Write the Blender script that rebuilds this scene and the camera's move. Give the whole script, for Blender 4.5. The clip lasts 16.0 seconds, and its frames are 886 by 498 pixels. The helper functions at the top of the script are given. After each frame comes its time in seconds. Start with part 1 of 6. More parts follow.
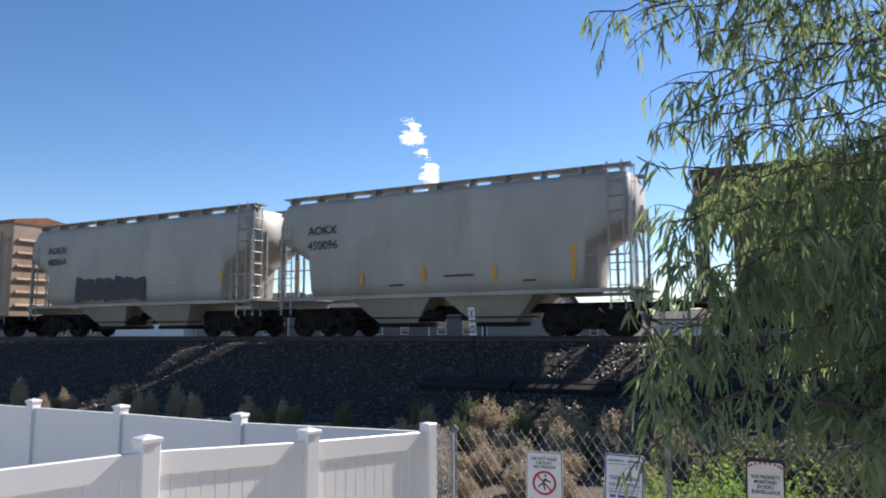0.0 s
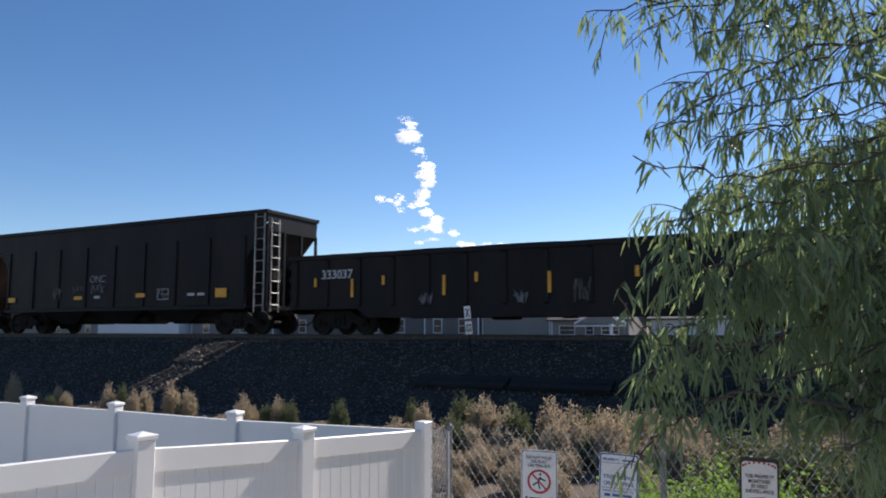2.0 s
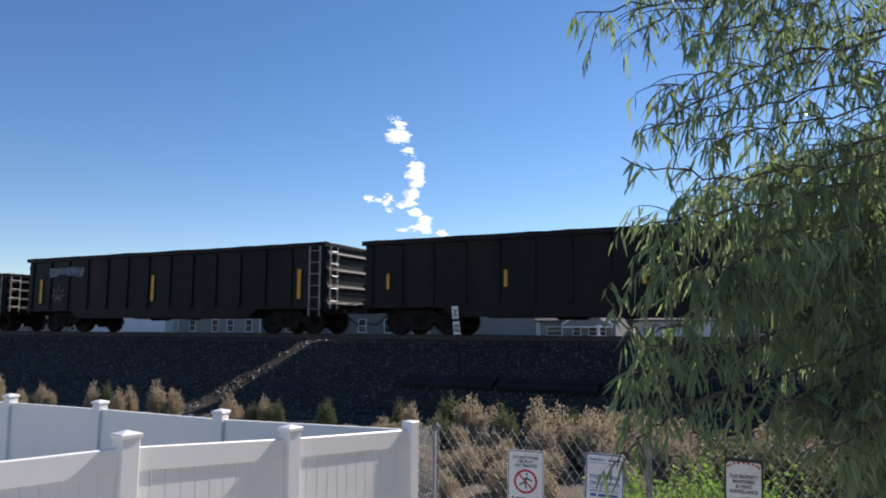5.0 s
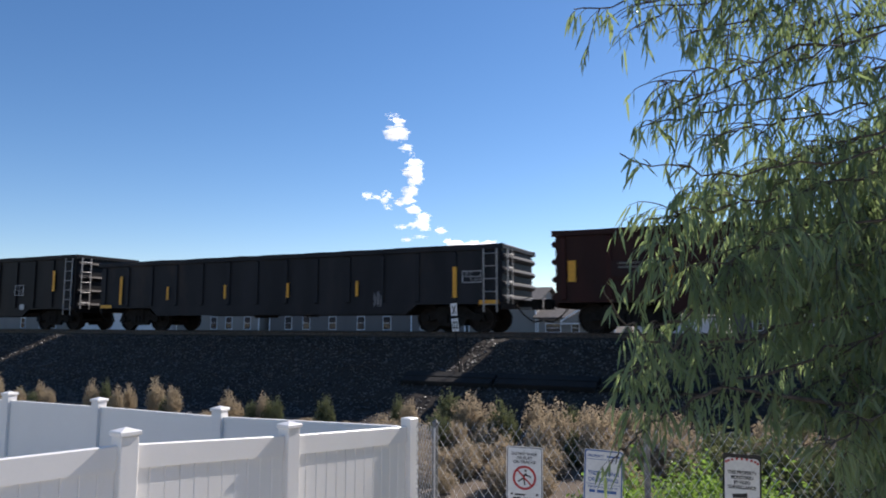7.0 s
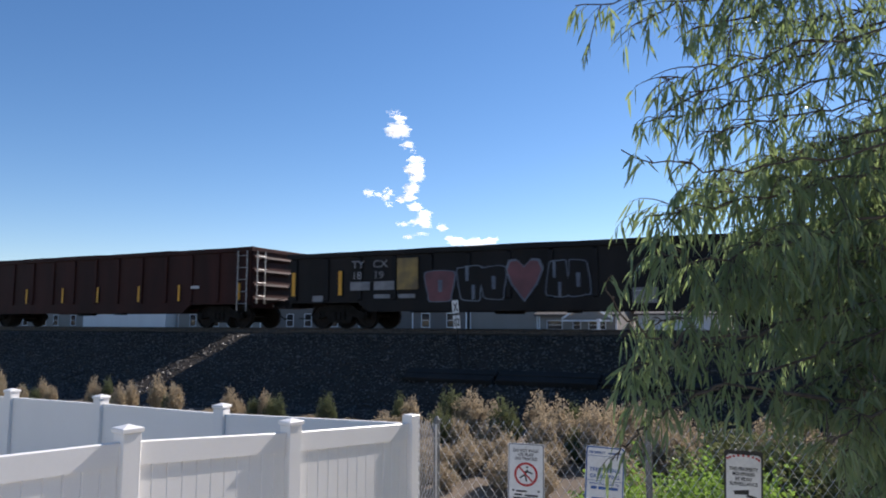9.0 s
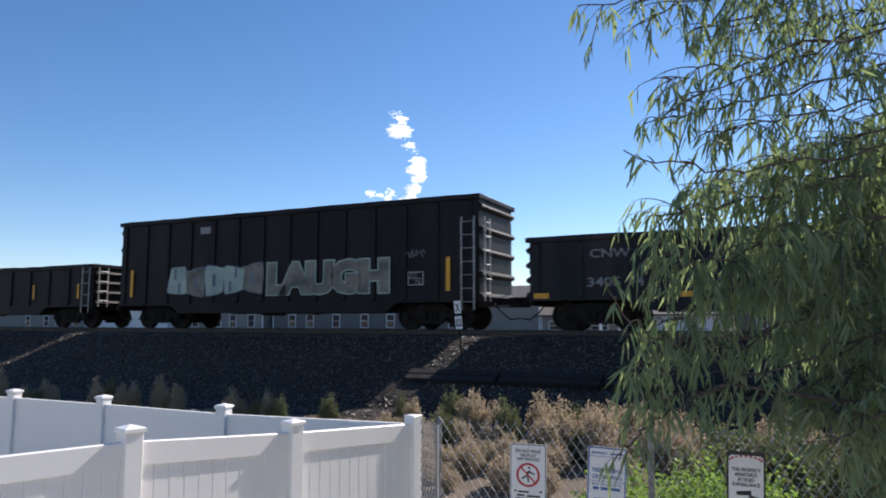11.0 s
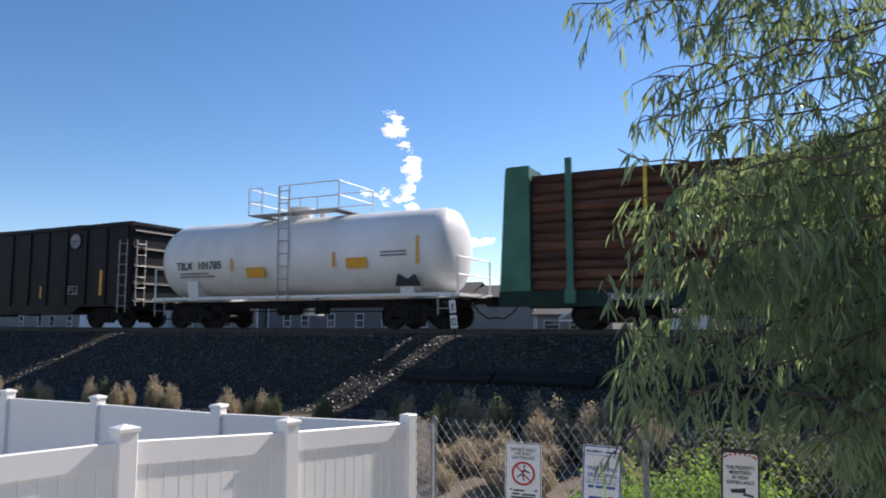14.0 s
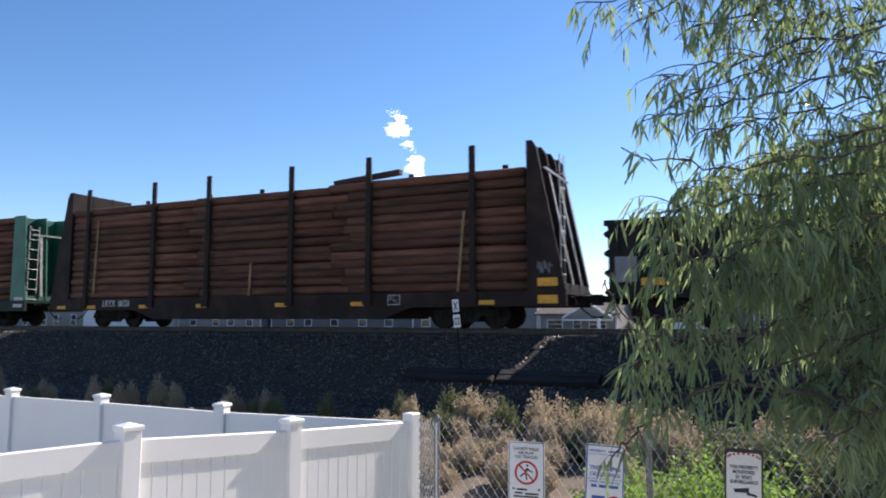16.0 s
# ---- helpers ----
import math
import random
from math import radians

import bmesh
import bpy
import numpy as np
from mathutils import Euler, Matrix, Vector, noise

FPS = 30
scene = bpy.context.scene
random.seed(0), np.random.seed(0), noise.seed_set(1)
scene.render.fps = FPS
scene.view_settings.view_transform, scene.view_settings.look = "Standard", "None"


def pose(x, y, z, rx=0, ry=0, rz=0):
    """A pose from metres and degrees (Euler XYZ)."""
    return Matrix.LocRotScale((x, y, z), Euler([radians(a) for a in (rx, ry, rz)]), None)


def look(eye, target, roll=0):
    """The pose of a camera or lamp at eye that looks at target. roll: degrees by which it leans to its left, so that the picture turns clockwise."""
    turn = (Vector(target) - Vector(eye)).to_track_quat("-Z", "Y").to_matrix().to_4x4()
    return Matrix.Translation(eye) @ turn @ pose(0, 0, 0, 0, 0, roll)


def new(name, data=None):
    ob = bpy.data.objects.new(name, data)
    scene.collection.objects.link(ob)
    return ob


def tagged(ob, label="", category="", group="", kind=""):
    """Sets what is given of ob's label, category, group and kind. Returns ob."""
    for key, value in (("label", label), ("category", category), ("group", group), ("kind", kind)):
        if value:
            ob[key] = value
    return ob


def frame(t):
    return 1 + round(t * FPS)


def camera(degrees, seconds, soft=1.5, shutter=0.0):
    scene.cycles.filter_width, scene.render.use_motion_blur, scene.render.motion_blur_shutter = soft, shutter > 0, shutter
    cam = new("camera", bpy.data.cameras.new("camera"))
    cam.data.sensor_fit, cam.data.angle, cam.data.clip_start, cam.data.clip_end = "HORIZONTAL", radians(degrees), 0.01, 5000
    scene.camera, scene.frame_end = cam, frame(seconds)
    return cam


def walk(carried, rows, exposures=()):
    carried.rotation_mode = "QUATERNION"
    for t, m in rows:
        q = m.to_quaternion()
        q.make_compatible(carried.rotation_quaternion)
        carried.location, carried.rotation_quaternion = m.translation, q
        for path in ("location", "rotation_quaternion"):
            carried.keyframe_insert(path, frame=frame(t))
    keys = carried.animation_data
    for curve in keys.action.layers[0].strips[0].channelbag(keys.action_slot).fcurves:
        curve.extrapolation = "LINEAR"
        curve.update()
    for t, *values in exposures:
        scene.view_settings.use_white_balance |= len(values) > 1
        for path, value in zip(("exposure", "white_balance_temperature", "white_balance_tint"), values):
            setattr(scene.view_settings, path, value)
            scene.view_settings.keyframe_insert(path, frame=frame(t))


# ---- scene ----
# The lens, and one eye that pans a little in the hand
FOV = 64.62
EYE = 2.70
cam = camera(FOV, 16.0, soft=1.9, shutter=0.08)


def aim(yaw, pitch, roll, z):
    """A pose from a pan to the right, a tilt upward and a lean, in degrees."""
    a, b = radians(yaw), radians(pitch)
    eye = Vector((0, 0, z))
    ahead = Vector((math.sin(a) * math.cos(b), math.cos(a) * math.cos(b), math.sin(b)))
    return look(eye, eye + ahead, roll)


PATH = [
    (0, -1.260, 6.453, -0.397, 2.720),
    (0.5, -1.435, 6.309, -0.174, 2.719),
    (1, -1.010, 6.138, -0.057, 2.719),
    (1.5, -1.172, 6.335, -0.102, 2.718),
    (2, -0.945, 6.341, -0.134, 2.718),
    (2.5, -0.845, 6.288, -0.146, 2.717),
    (3, -0.622, 6.310, -0.105, 2.716),
    (3.5, -0.514, 6.345, 0.078, 2.716),
    (4, -0.296, 6.367, 0.136, 2.715),
    (6.5, 0.172, 6.254, 0.191, 2.712),
    (7, 0.131, 6.126, 0.072, 2.711),
    (7.5, 0.143, 6.002, 0.081, 2.711),
    (8, 0.146, 5.881, 0.089, 2.710),
    (8.5, 0.078, 5.856, 0.032, 2.709),
    (9, 0.014, 5.896, 0.035, 2.709),
    (11.5, -0.159, 5.971, 0.038, 2.706),
    (12, -0.000, 6.003, -0.003, 2.705),
    (12.5, 0.001, 6.015, -0.042, 2.704),
    (13, 0.027, 6.038, -0.130, 2.704),
    (13.5, 0.111, 6.015, -0.119, 2.703),
    (14, 0.257, 5.901, -0.067, 2.703),
    (14.5, 0.369, 5.899, 0.046, 2.702),
    (15, 0.416, 5.907, 0.075, 2.701),
    (15.5, 0.332, 5.981, 0.052, 2.701),
    (16, 0.000, 5.848, -0.000, 2.700),
]
walk(cam, [(t, aim(a, b, c, z)) for t, a, b, c, z in PATH], [(0, 0.62, 6600, 17), (1.3, 0.54, 6600, 17), (2.5, 0.30, 6480, 17), (4, 0.34, 6480, 17), (7, 0.40, 6480, 17), (9, 0.43, 6480, 17), (11.5, 0.53, 6480, 17), (12.5, 0.50, 6600, 17), (14, 0.56, 6600, 17), (14.5, 0.58, 6600, 17), (15.5, 0.75, 6600, 17), (16, 0.84, 6600, 17)])

# Sun behind the train, to the right, and a clear sky
SUN_AZ, SUN_EL = radians(44.5), radians(38)
world = bpy.data.worlds.new("sky")
scene.world = world
world.use_nodes = True
nt = world.node_tree
sky = nt.nodes.new("ShaderNodeTexSky")
sky.sky_type = "NISHITA"
sky.sun_disc = False
sky.sun_elevation, sky.sun_rotation = SUN_EL, SUN_AZ
sky.altitude, sky.air_density, sky.dust_density, sky.ozone_density = 1300, 1.0, 0.2, 2.0
nt.nodes["Background"].inputs["Strength"].default_value = 0.1
tone = nt.nodes.new("ShaderNodeHueSaturation")          # the clear, deep blue of a dry day
tone.inputs["Saturation"].default_value = 1.22
nt.links.new(sky.outputs["Color"], tone.inputs["Color"])
nt.links.new(tone.outputs["Color"], nt.nodes["Background"].inputs["Color"])
lamp = bpy.data.lights.new("sun", "SUN")
lamp.energy, lamp.angle, lamp.color = 5.0, radians(0.55), (1.0, 0.95, 0.87)
sun = new("sun", lamp)
sun_dir = Vector((math.sin(SUN_AZ) * math.cos(SUN_EL), math.cos(SUN_AZ) * math.cos(SUN_EL), math.sin(SUN_EL)))
sun.matrix_world = look(sun_dir * 60, (0, 0, 0))

# The railway's own axes: s along the rails to the right, q across them away from the eye
ALPHA = radians(25.5)
ALONG = Vector((math.cos(ALPHA), -math.sin(ALPHA), 0))
ACROSS = Vector((math.sin(ALPHA), math.cos(ALPHA), 0))
ORIGIN = Vector((0, 21.6, 0))          # where the cars' near sides cross the view's middle
RAIL = 2.46                            # rail top


def spot(s, q, z):
    return ORIGIN + ALONG * s + ACROSS * q + Vector((0, 0, z))


def rail_pose(s, q, z):
    p = spot(s, q, z)
    return pose(p.x, p.y, p.z, 0, 0, -25.5)


# ---- materials ----
def mat(name, c1, c2=None, scale=3.0, rough=0.7, metal=0.0, bump=0.15, stretch=(1, 1, 1), fine=40.0, spec=0.4, spread=(0.35, 0.65), vary=0.0, rust=None, rust_at=(0.55, 0.75), clear=0.0, grain=0.35):
    m = bpy.data.materials.new(name)
    m.use_nodes = True
    t = m.node_tree
    b = t.nodes["Principled BSDF"]
    c2 = c2 or tuple(min(1, x * 0.72) for x in c1)
    co = t.nodes.new("ShaderNodeTexCoord")
    mp = t.nodes.new("ShaderNodeMapping")
    mp.inputs["Scale"].default_value = stretch
    t.links.new(co.outputs["Object"], mp.inputs["Vector"])
    n1 = t.nodes.new("ShaderNodeTexNoise")
    n1.inputs["Scale"].default_value, n1.inputs["Detail"].default_value = scale, 6
    n2 = t.nodes.new("ShaderNodeTexNoise")
    n2.inputs["Scale"].default_value, n2.inputs["Detail"].default_value = fine, 4
    t.links.new(mp.outputs["Vector"], n1.inputs["Vector"])
    t.links.new(mp.outputs["Vector"], n2.inputs["Vector"])
    r = t.nodes.new("ShaderNodeValToRGB")
    r.color_ramp.elements[0].position, r.color_ramp.elements[1].position = spread
    r.color_ramp.elements[0].color, r.color_ramp.elements[1].color = (*c1, 1), (*c2, 1)
    t.links.new(n1.outputs["Fac"], r.inputs["Fac"])
    out = r.outputs["Color"]
    if rust:
        n3 = t.nodes.new("ShaderNodeTexNoise")
        n3.inputs["Scale"].default_value, n3.inputs["Detail"].default_value = scale * 0.6, 9
        n3.inputs["Roughness"].default_value = 0.65
        t.links.new(mp.outputs["Vector"], n3.inputs["Vector"])
        rr = t.nodes.new("ShaderNodeMapRange")
        rr.inputs["From Min"].default_value, rr.inputs["From Max"].default_value = rust_at
        t.links.new(n3.outputs["Fac"], rr.inputs["Value"])
        mr = t.nodes.new("ShaderNodeMixRGB")
        mr.inputs["Color2"].default_value = (*rust, 1)
        t.links.new(rr.outputs["Result"], mr.inputs["Fac"])
        t.links.new(out, mr.inputs["Color1"])
        out = mr.outputs["Color"]
    mx = t.nodes.new("ShaderNodeMixRGB")
    mx.blend_type = "MULTIPLY"
    mx.inputs["Fac"].default_value = grain
    t.links.new(out, mx.inputs["Color1"])
    t.links.new(n2.outputs["Color"], mx.inputs["Color2"])
    g = t.nodes.new("ShaderNodeHueSaturation")
    g.inputs["Value"].default_value = 1.18
    t.links.new(mx.outputs["Color"], g.inputs["Color"])
    bw = t.nodes.new("ShaderNodeRGBToBW")
    t.links.new(n2.outputs["Color"], bw.inputs["Color"])
    t.links.new(bw.outputs["Val"], mx.inputs["Color2"])
    if vary:
        oi = t.nodes.new("ShaderNodeObjectInfo")
        ma = t.nodes.new("ShaderNodeMapRange")
        ma.inputs["To Min"].default_value, ma.inputs["To Max"].default_value = 1.18 * (1 - vary), 1.18 * (1 + vary)
        t.links.new(oi.outputs["Random"], ma.inputs["Value"])
        t.links.new(ma.outputs["Result"], g.inputs["Value"])
    t.links.new(g.outputs["Color"], b.inputs["Base Color"])
    b.inputs["Roughness"].default_value, b.inputs["Metallic"].default_value = rough, metal
    b.inputs["Specular IOR Level"].default_value = spec
    if clear:
        b.inputs["Coat Weight"].default_value = clear
    if bump:
        bp = t.nodes.new("ShaderNodeBump")
        bp.inputs["Strength"].default_value, bp.inputs["Distance"].default_value = bump, 0.02
        t.links.new(n2.outputs["Fac"], bp.inputs["Height"])
        t.links.new(bp.outputs["Normal"], b.inputs["Normal"])
    return m


def leaf_mat(name, c1, c2, through_light, share=0.45, gloss=0.35):
    """Leaves and dry stems: part diffuse, part light that comes through, varied leaf by leaf."""
    m = bpy.data.materials.new(name)
    m.use_nodes = True
    t = m.node_tree
    b = t.nodes["Principled BSDF"]
    ge = t.nodes.new("ShaderNodeNewGeometry")
    r = t.nodes.new("ShaderNodeValToRGB")
    r.color_ramp.elements[0].color, r.color_ramp.elements[1].color = (*c1, 1), (*c2, 1)
    t.links.new(ge.outputs["Random Per Island"], r.inputs["Fac"])
    t.links.new(r.outputs["Color"], b.inputs["Base Color"])
    b.inputs["Roughness"].default_value = gloss
    tr = t.nodes.new("ShaderNodeBsdfTranslucent")
    tr.inputs["Color"].default_value = (*through_light, 1)
    mix = t.nodes.new("ShaderNodeMixShader")
    mix.inputs["Fac"].default_value = share
    t.links.new(b.outputs["BSDF"], mix.inputs[1])
    t.links.new(tr.outputs["BSDF"], mix.inputs[2])
    t.links.new(mix.outputs["Shader"], t.nodes["Material Output"].inputs["Surface"])
    return m


M_BALLAST = mat("ballast", (0.060, 0.048, 0.037), (0.027, 0.0215, 0.017), 7, 0.95, bump=1.0, spec=0.2, fine=24, spread=(0.3, 0.7))
M_DIRT = mat("dirt", (0.20, 0.155, 0.11), (0.10, 0.078, 0.056), 0.8, 0.95, bump=0.6, fine=30)
M_RAIL = mat("rail_steel", (0.10, 0.075, 0.06), (0.05, 0.04, 0.035), 9, 0.6, 0.4, bump=0.2)
M_TIE = mat("creosote_wood", (0.06, 0.048, 0.038), (0.03, 0.024, 0.02), 8, 0.9, stretch=(1, 8, 8))
M_VINYL = mat("white_vinyl", (0.72, 0.705, 0.675), (0.69, 0.675, 0.645), 1.2, 0.40, bump=0.01, fine=60, spec=0.5, grain=0.06)
M_GALV = mat("galvanised_steel", (0.58, 0.58, 0.58), (0.44, 0.44, 0.44), 20, 0.4, 0.35, bump=0.05)
M_POST = mat("weathered_galvanised_pipe", (0.24, 0.24, 0.235), (0.15, 0.15, 0.148), 14, 0.55, 0.2, bump=0.1)
M_DARKGREY = mat("truck_grime", (0.022, 0.020, 0.019), (0.012, 0.011, 0.010), 6, 0.85, 0.0, bump=0.3, rust=(0.032, 0.022, 0.016), spec=0.12)
M_WHEEL = mat("wheel_steel", (0.026, 0.021, 0.019), (0.014, 0.012, 0.011), 10, 0.7, 0.1, bump=0.2, spec=0.12)
M_GREYHOPPER = mat("grey_car_paint", (0.40, 0.385, 0.33), (0.32, 0.305, 0.26), 0.7, 0.55, bump=0.05, stretch=(1, 1, 0.35), rust=(0.20, 0.17, 0.13), rust_at=(0.6, 0.85))
M_BROWNHOPPER = mat("weathered_oxide_paint", (0.16, 0.115, 0.085), (0.09, 0.065, 0.05), 1.1, 0.75, bump=0.1, stretch=(1, 1, 0.3), rust=(0.05, 0.04, 0.034), spec=0.12)
M_BLACKCAR = mat("black_car_paint", (0.013, 0.013, 0.015), (0.008, 0.008, 0.009), 1.0, 0.5, bump=0.08, stretch=(1, 1, 0.3), rust=(0.026, 0.019, 0.016), rust_at=(0.5, 0.8), spec=0.12)
M_GREYCAR = mat("faded_black_paint", (0.024, 0.025, 0.029), (0.014, 0.015, 0.018), 1.0, 0.55, bump=0.08, stretch=(1, 1, 0.3), rust=(0.06, 0.045, 0.036), rust_at=(0.55, 0.85), spec=0.12)
M_REDCAR = mat("oxide_red_paint", (0.050, 0.017, 0.014), (0.026, 0.011, 0.010), 1.0, 0.6, bump=0.08, stretch=(1, 1, 0.3), rust=(0.03, 0.018, 0.015), rust_at=(0.5, 0.8), spec=0.12)
M_DUSKRED = mat("dull_brown_red_paint", (0.036, 0.018, 0.017), (0.020, 0.012, 0.011), 1.0, 0.6, bump=0.08, stretch=(1, 1, 0.3), rust=(0.05, 0.03, 0.024), rust_at=(0.5, 0.8), spec=0.12)
M_TANKWHITE = mat("white_tank_paint", (0.78, 0.77, 0.75), (0.66, 0.64, 0.60), 0.6, 0.45, bump=0.03, stretch=(1, 1, 0.4), rust=(0.42, 0.37, 0.31), rust_at=(0.62, 0.9))
M_GREEN = mat("green_car_paint", (0.03, 0.16, 0.10), (0.02, 0.10, 0.065), 1.2, 0.5, bump=0.06, rust=(0.06, 0.06, 0.04), rust_at=(0.6, 0.85))
# darker version of the green, for deck and side sill
M_GREENDECK = mat("dark_green_deck_paint", (0.016, 0.05, 0.038), (0.012, 0.03, 0.024), 1.2, 0.6, bump=0.06, rust=(0.03, 0.028, 0.02), rust_at=(0.5, 0.8), spec=0.12)
M_BROWNCAR = mat("dark_brown_car_paint", (0.030, 0.020, 0.018), (0.017, 0.012, 0.011), 1.2, 0.65, bump=0.08, rust=(0.07, 0.04, 0.028), rust_at=(0.5, 0.8), spec=0.12)
M_TANCAR = mat("tan_boxcar_paint", (0.45, 0.34, 0.25), (0.33, 0.24, 0.17), 0.8, 0.7, bump=0.06, rust=(0.25, 0.10, 0.05))
M_LOG = mat("log_bark", (0.15, 0.062, 0.034), (0.062, 0.027, 0.017), 3.0, 0.85, bump=0.6, stretch=(0.25, 1.5, 1.5), fine=22, vary=0.45)
M_YELLOW = mat("yellow_reflector", (0.75, 0.36, 0.02), (0.6, 0.27, 0.02), 8, 0.5, bump=0.02)
M_STRAP = mat("yellow_strap", (0.70, 0.52, 0.06), (0.58, 0.42, 0.05), 8, 0.6, bump=0.05)
M_WHITEPAINT = mat("white_lettering", (0.55, 0.55, 0.55), (0.40, 0.40, 0.40), 12, 0.6, bump=0.02)
M_DARKPAINT = mat("black_lettering", (0.03, 0.03, 0.035), (0.05, 0.05, 0.055), 12, 0.6, bump=0.02)
M_LADDER = mat("worn_steel_ladder", (0.38, 0.37, 0.35), (0.22, 0.21, 0.2), 8, 0.5, 0.3, bump=0.05)
M_SPRAYGREY = mat("silver_spray_paint", (0.25, 0.25, 0.26), (0.14, 0.14, 0.15), 1.8, 0.6, bump=0.03)
M_SPRAYPALE = mat("pale_spray_paint", (0.21, 0.195, 0.16), (0.075, 0.075, 0.068), 2.2, 0.6, bump=0.03)
M_SPRAYRED = mat("pink_red_spray_paint", (0.17, 0.06, 0.07), (0.10, 0.04, 0.05), 1.5, 0.6, bump=0.03)
M_SPRAYGREEN = mat("pale_green_spray_paint", (0.34, 0.42, 0.36), (0.22, 0.30, 0.27), 1.5, 0.6, bump=0.03)
M_SPRAYBLUE = mat("blue_grey_spray_paint", (0.13, 0.16, 0.20), (0.08, 0.10, 0.14), 1.5, 0.6, bump=0.03)
M_SIGNWHITE = mat("white_sign_face", (0.78, 0.78, 0.77), (0.72, 0.72, 0.71), 6, 0.45, bump=0.01)
M_SIGNRED = mat("red_sign_ink", (0.50, 0.03, 0.03), (0.42, 0.03, 0.03), 6, 0.5, bump=0.01)
M_SIGNBLUE = mat("blue_sign_ink", (0.04, 0.12, 0.36), (0.03, 0.10, 0.30), 6, 0.5, bump=0.01)
M_SIGNBLACK = mat("black_sign_ink", (0.02, 0.02, 0.022), (0.03, 0.03, 0.03), 6, 0.5, bump=0.01)
M_SIDING = mat("grey_siding", (0.27, 0.25, 0.225), (0.245, 0.225, 0.20), 0.5, 0.8, bump=0.02)
M_SIDING2 = mat("blue_grey_siding", (0.165, 0.153, 0.142), (0.15, 0.138, 0.128), 0.5, 0.8, bump=0.02)
M_SIDING3 = mat("pale_siding", (0.80, 0.79, 0.77), (0.74, 0.73, 0.71), 0.5, 0.8, bump=0.02)
M_TRIM = mat("white_house_trim", (0.8, 0.8, 0.79), (0.74, 0.74, 0.73), 2, 0.6, bump=0.02)
M_ROOF = mat("asphalt_shingles", (0.11, 0.10, 0.095), (0.07, 0.065, 0.06), 3, 0.9, bump=0.5)
M_PANE = mat("dark_window_glass", (0.03, 0.035, 0.045), (0.02, 0.025, 0.03), 1, 0.08, bump=0, spec=0.8)
M_BARK = mat("tree_bark", (0.10, 0.08, 0.06), (0.05, 0.04, 0.032), 12, 0.9, bump=0.7, stretch=(1, 1, 0.3))
M_LEAF = leaf_mat("narrow_green_leaves", (0.050, 0.082, 0.060), (0.11, 0.15, 0.11), (0.33, 0.43, 0.16), 0.50, 0.22)
M_DRYWEED = leaf_mat("dry_straw_brush", (0.26, 0.21, 0.14), (0.47, 0.41, 0.29), (0.46, 0.37, 0.25), 0.45, 0.8)
M_GREENWEED = leaf_mat("green_weeds", (0.06, 0.125, 0.03), (0.14, 0.24, 0.055), (0.27, 0.42, 0.075), 0.45, 0.5)
M_SAGE = leaf_mat("grey_green_brush", (0.085, 0.10, 0.05), (0.17, 0.18, 0.10), (0.15, 0.17, 0.07), 0.35, 0.8)


def cloud_mat():
    """Thin vapour: scatters the sun's light on and lets the sky show through."""
    m = bpy.data.materials.new("cloud_white")
    m.use_nodes = True
    t = m.node_tree
    on = t.nodes.new("ShaderNodeBsdfTranslucent")
    on.inputs["Color"].default_value = (0.97, 0.97, 0.97, 1)
    clear = t.nodes.new("ShaderNodeBsdfTransparent")
    veil = t.nodes.new("ShaderNodeMixShader")
    veil.inputs["Fac"].default_value = 0.68
    t.links.new(on.outputs["BSDF"], veil.inputs[1])
    t.links.new(clear.outputs["BSDF"], veil.inputs[2])
    t.links.new(veil.outputs["Shader"], t.nodes["Material Output"].inputs["Surface"])
    return m


M_CLOUD = cloud_mat()
M_HILL = mat("distant_hill", (0.13, 0.17, 0.12), (0.10, 0.13, 0.10), 0.02, 1.0, bump=0)
M_OLIVE = mat("olive_spray_paint", (0.20, 0.18, 0.05), (0.10, 0.10, 0.05), 1.5, 0.6)
M_ORANGE = mat("orange_spray_paint", (0.26, 0.10, 0.03), (0.14, 0.06, 0.03), 1.5, 0.6)
M_MUSTARD = mat("mustard_spray_paint", (0.30, 0.20, 0.06), (0.14, 0.10, 0.05), 2.5, 0.6)
# Unseen near ground, kept pale to bounce sunlight onto fence and cars
M_BOUNCE = mat("pale_bounce_ground", (0.47, 0.41, 0.33), (0.38, 0.33, 0.26), 1.5, 0.95, bump=0.4)
# Near-black brown of the bank's dark band and the whistle post's pole
M_NEARBLACK = mat("near_black_brown", (0.020, 0.018, 0.016), (0.012, 0.011, 0.010), 3, 0.9, bump=0.5)


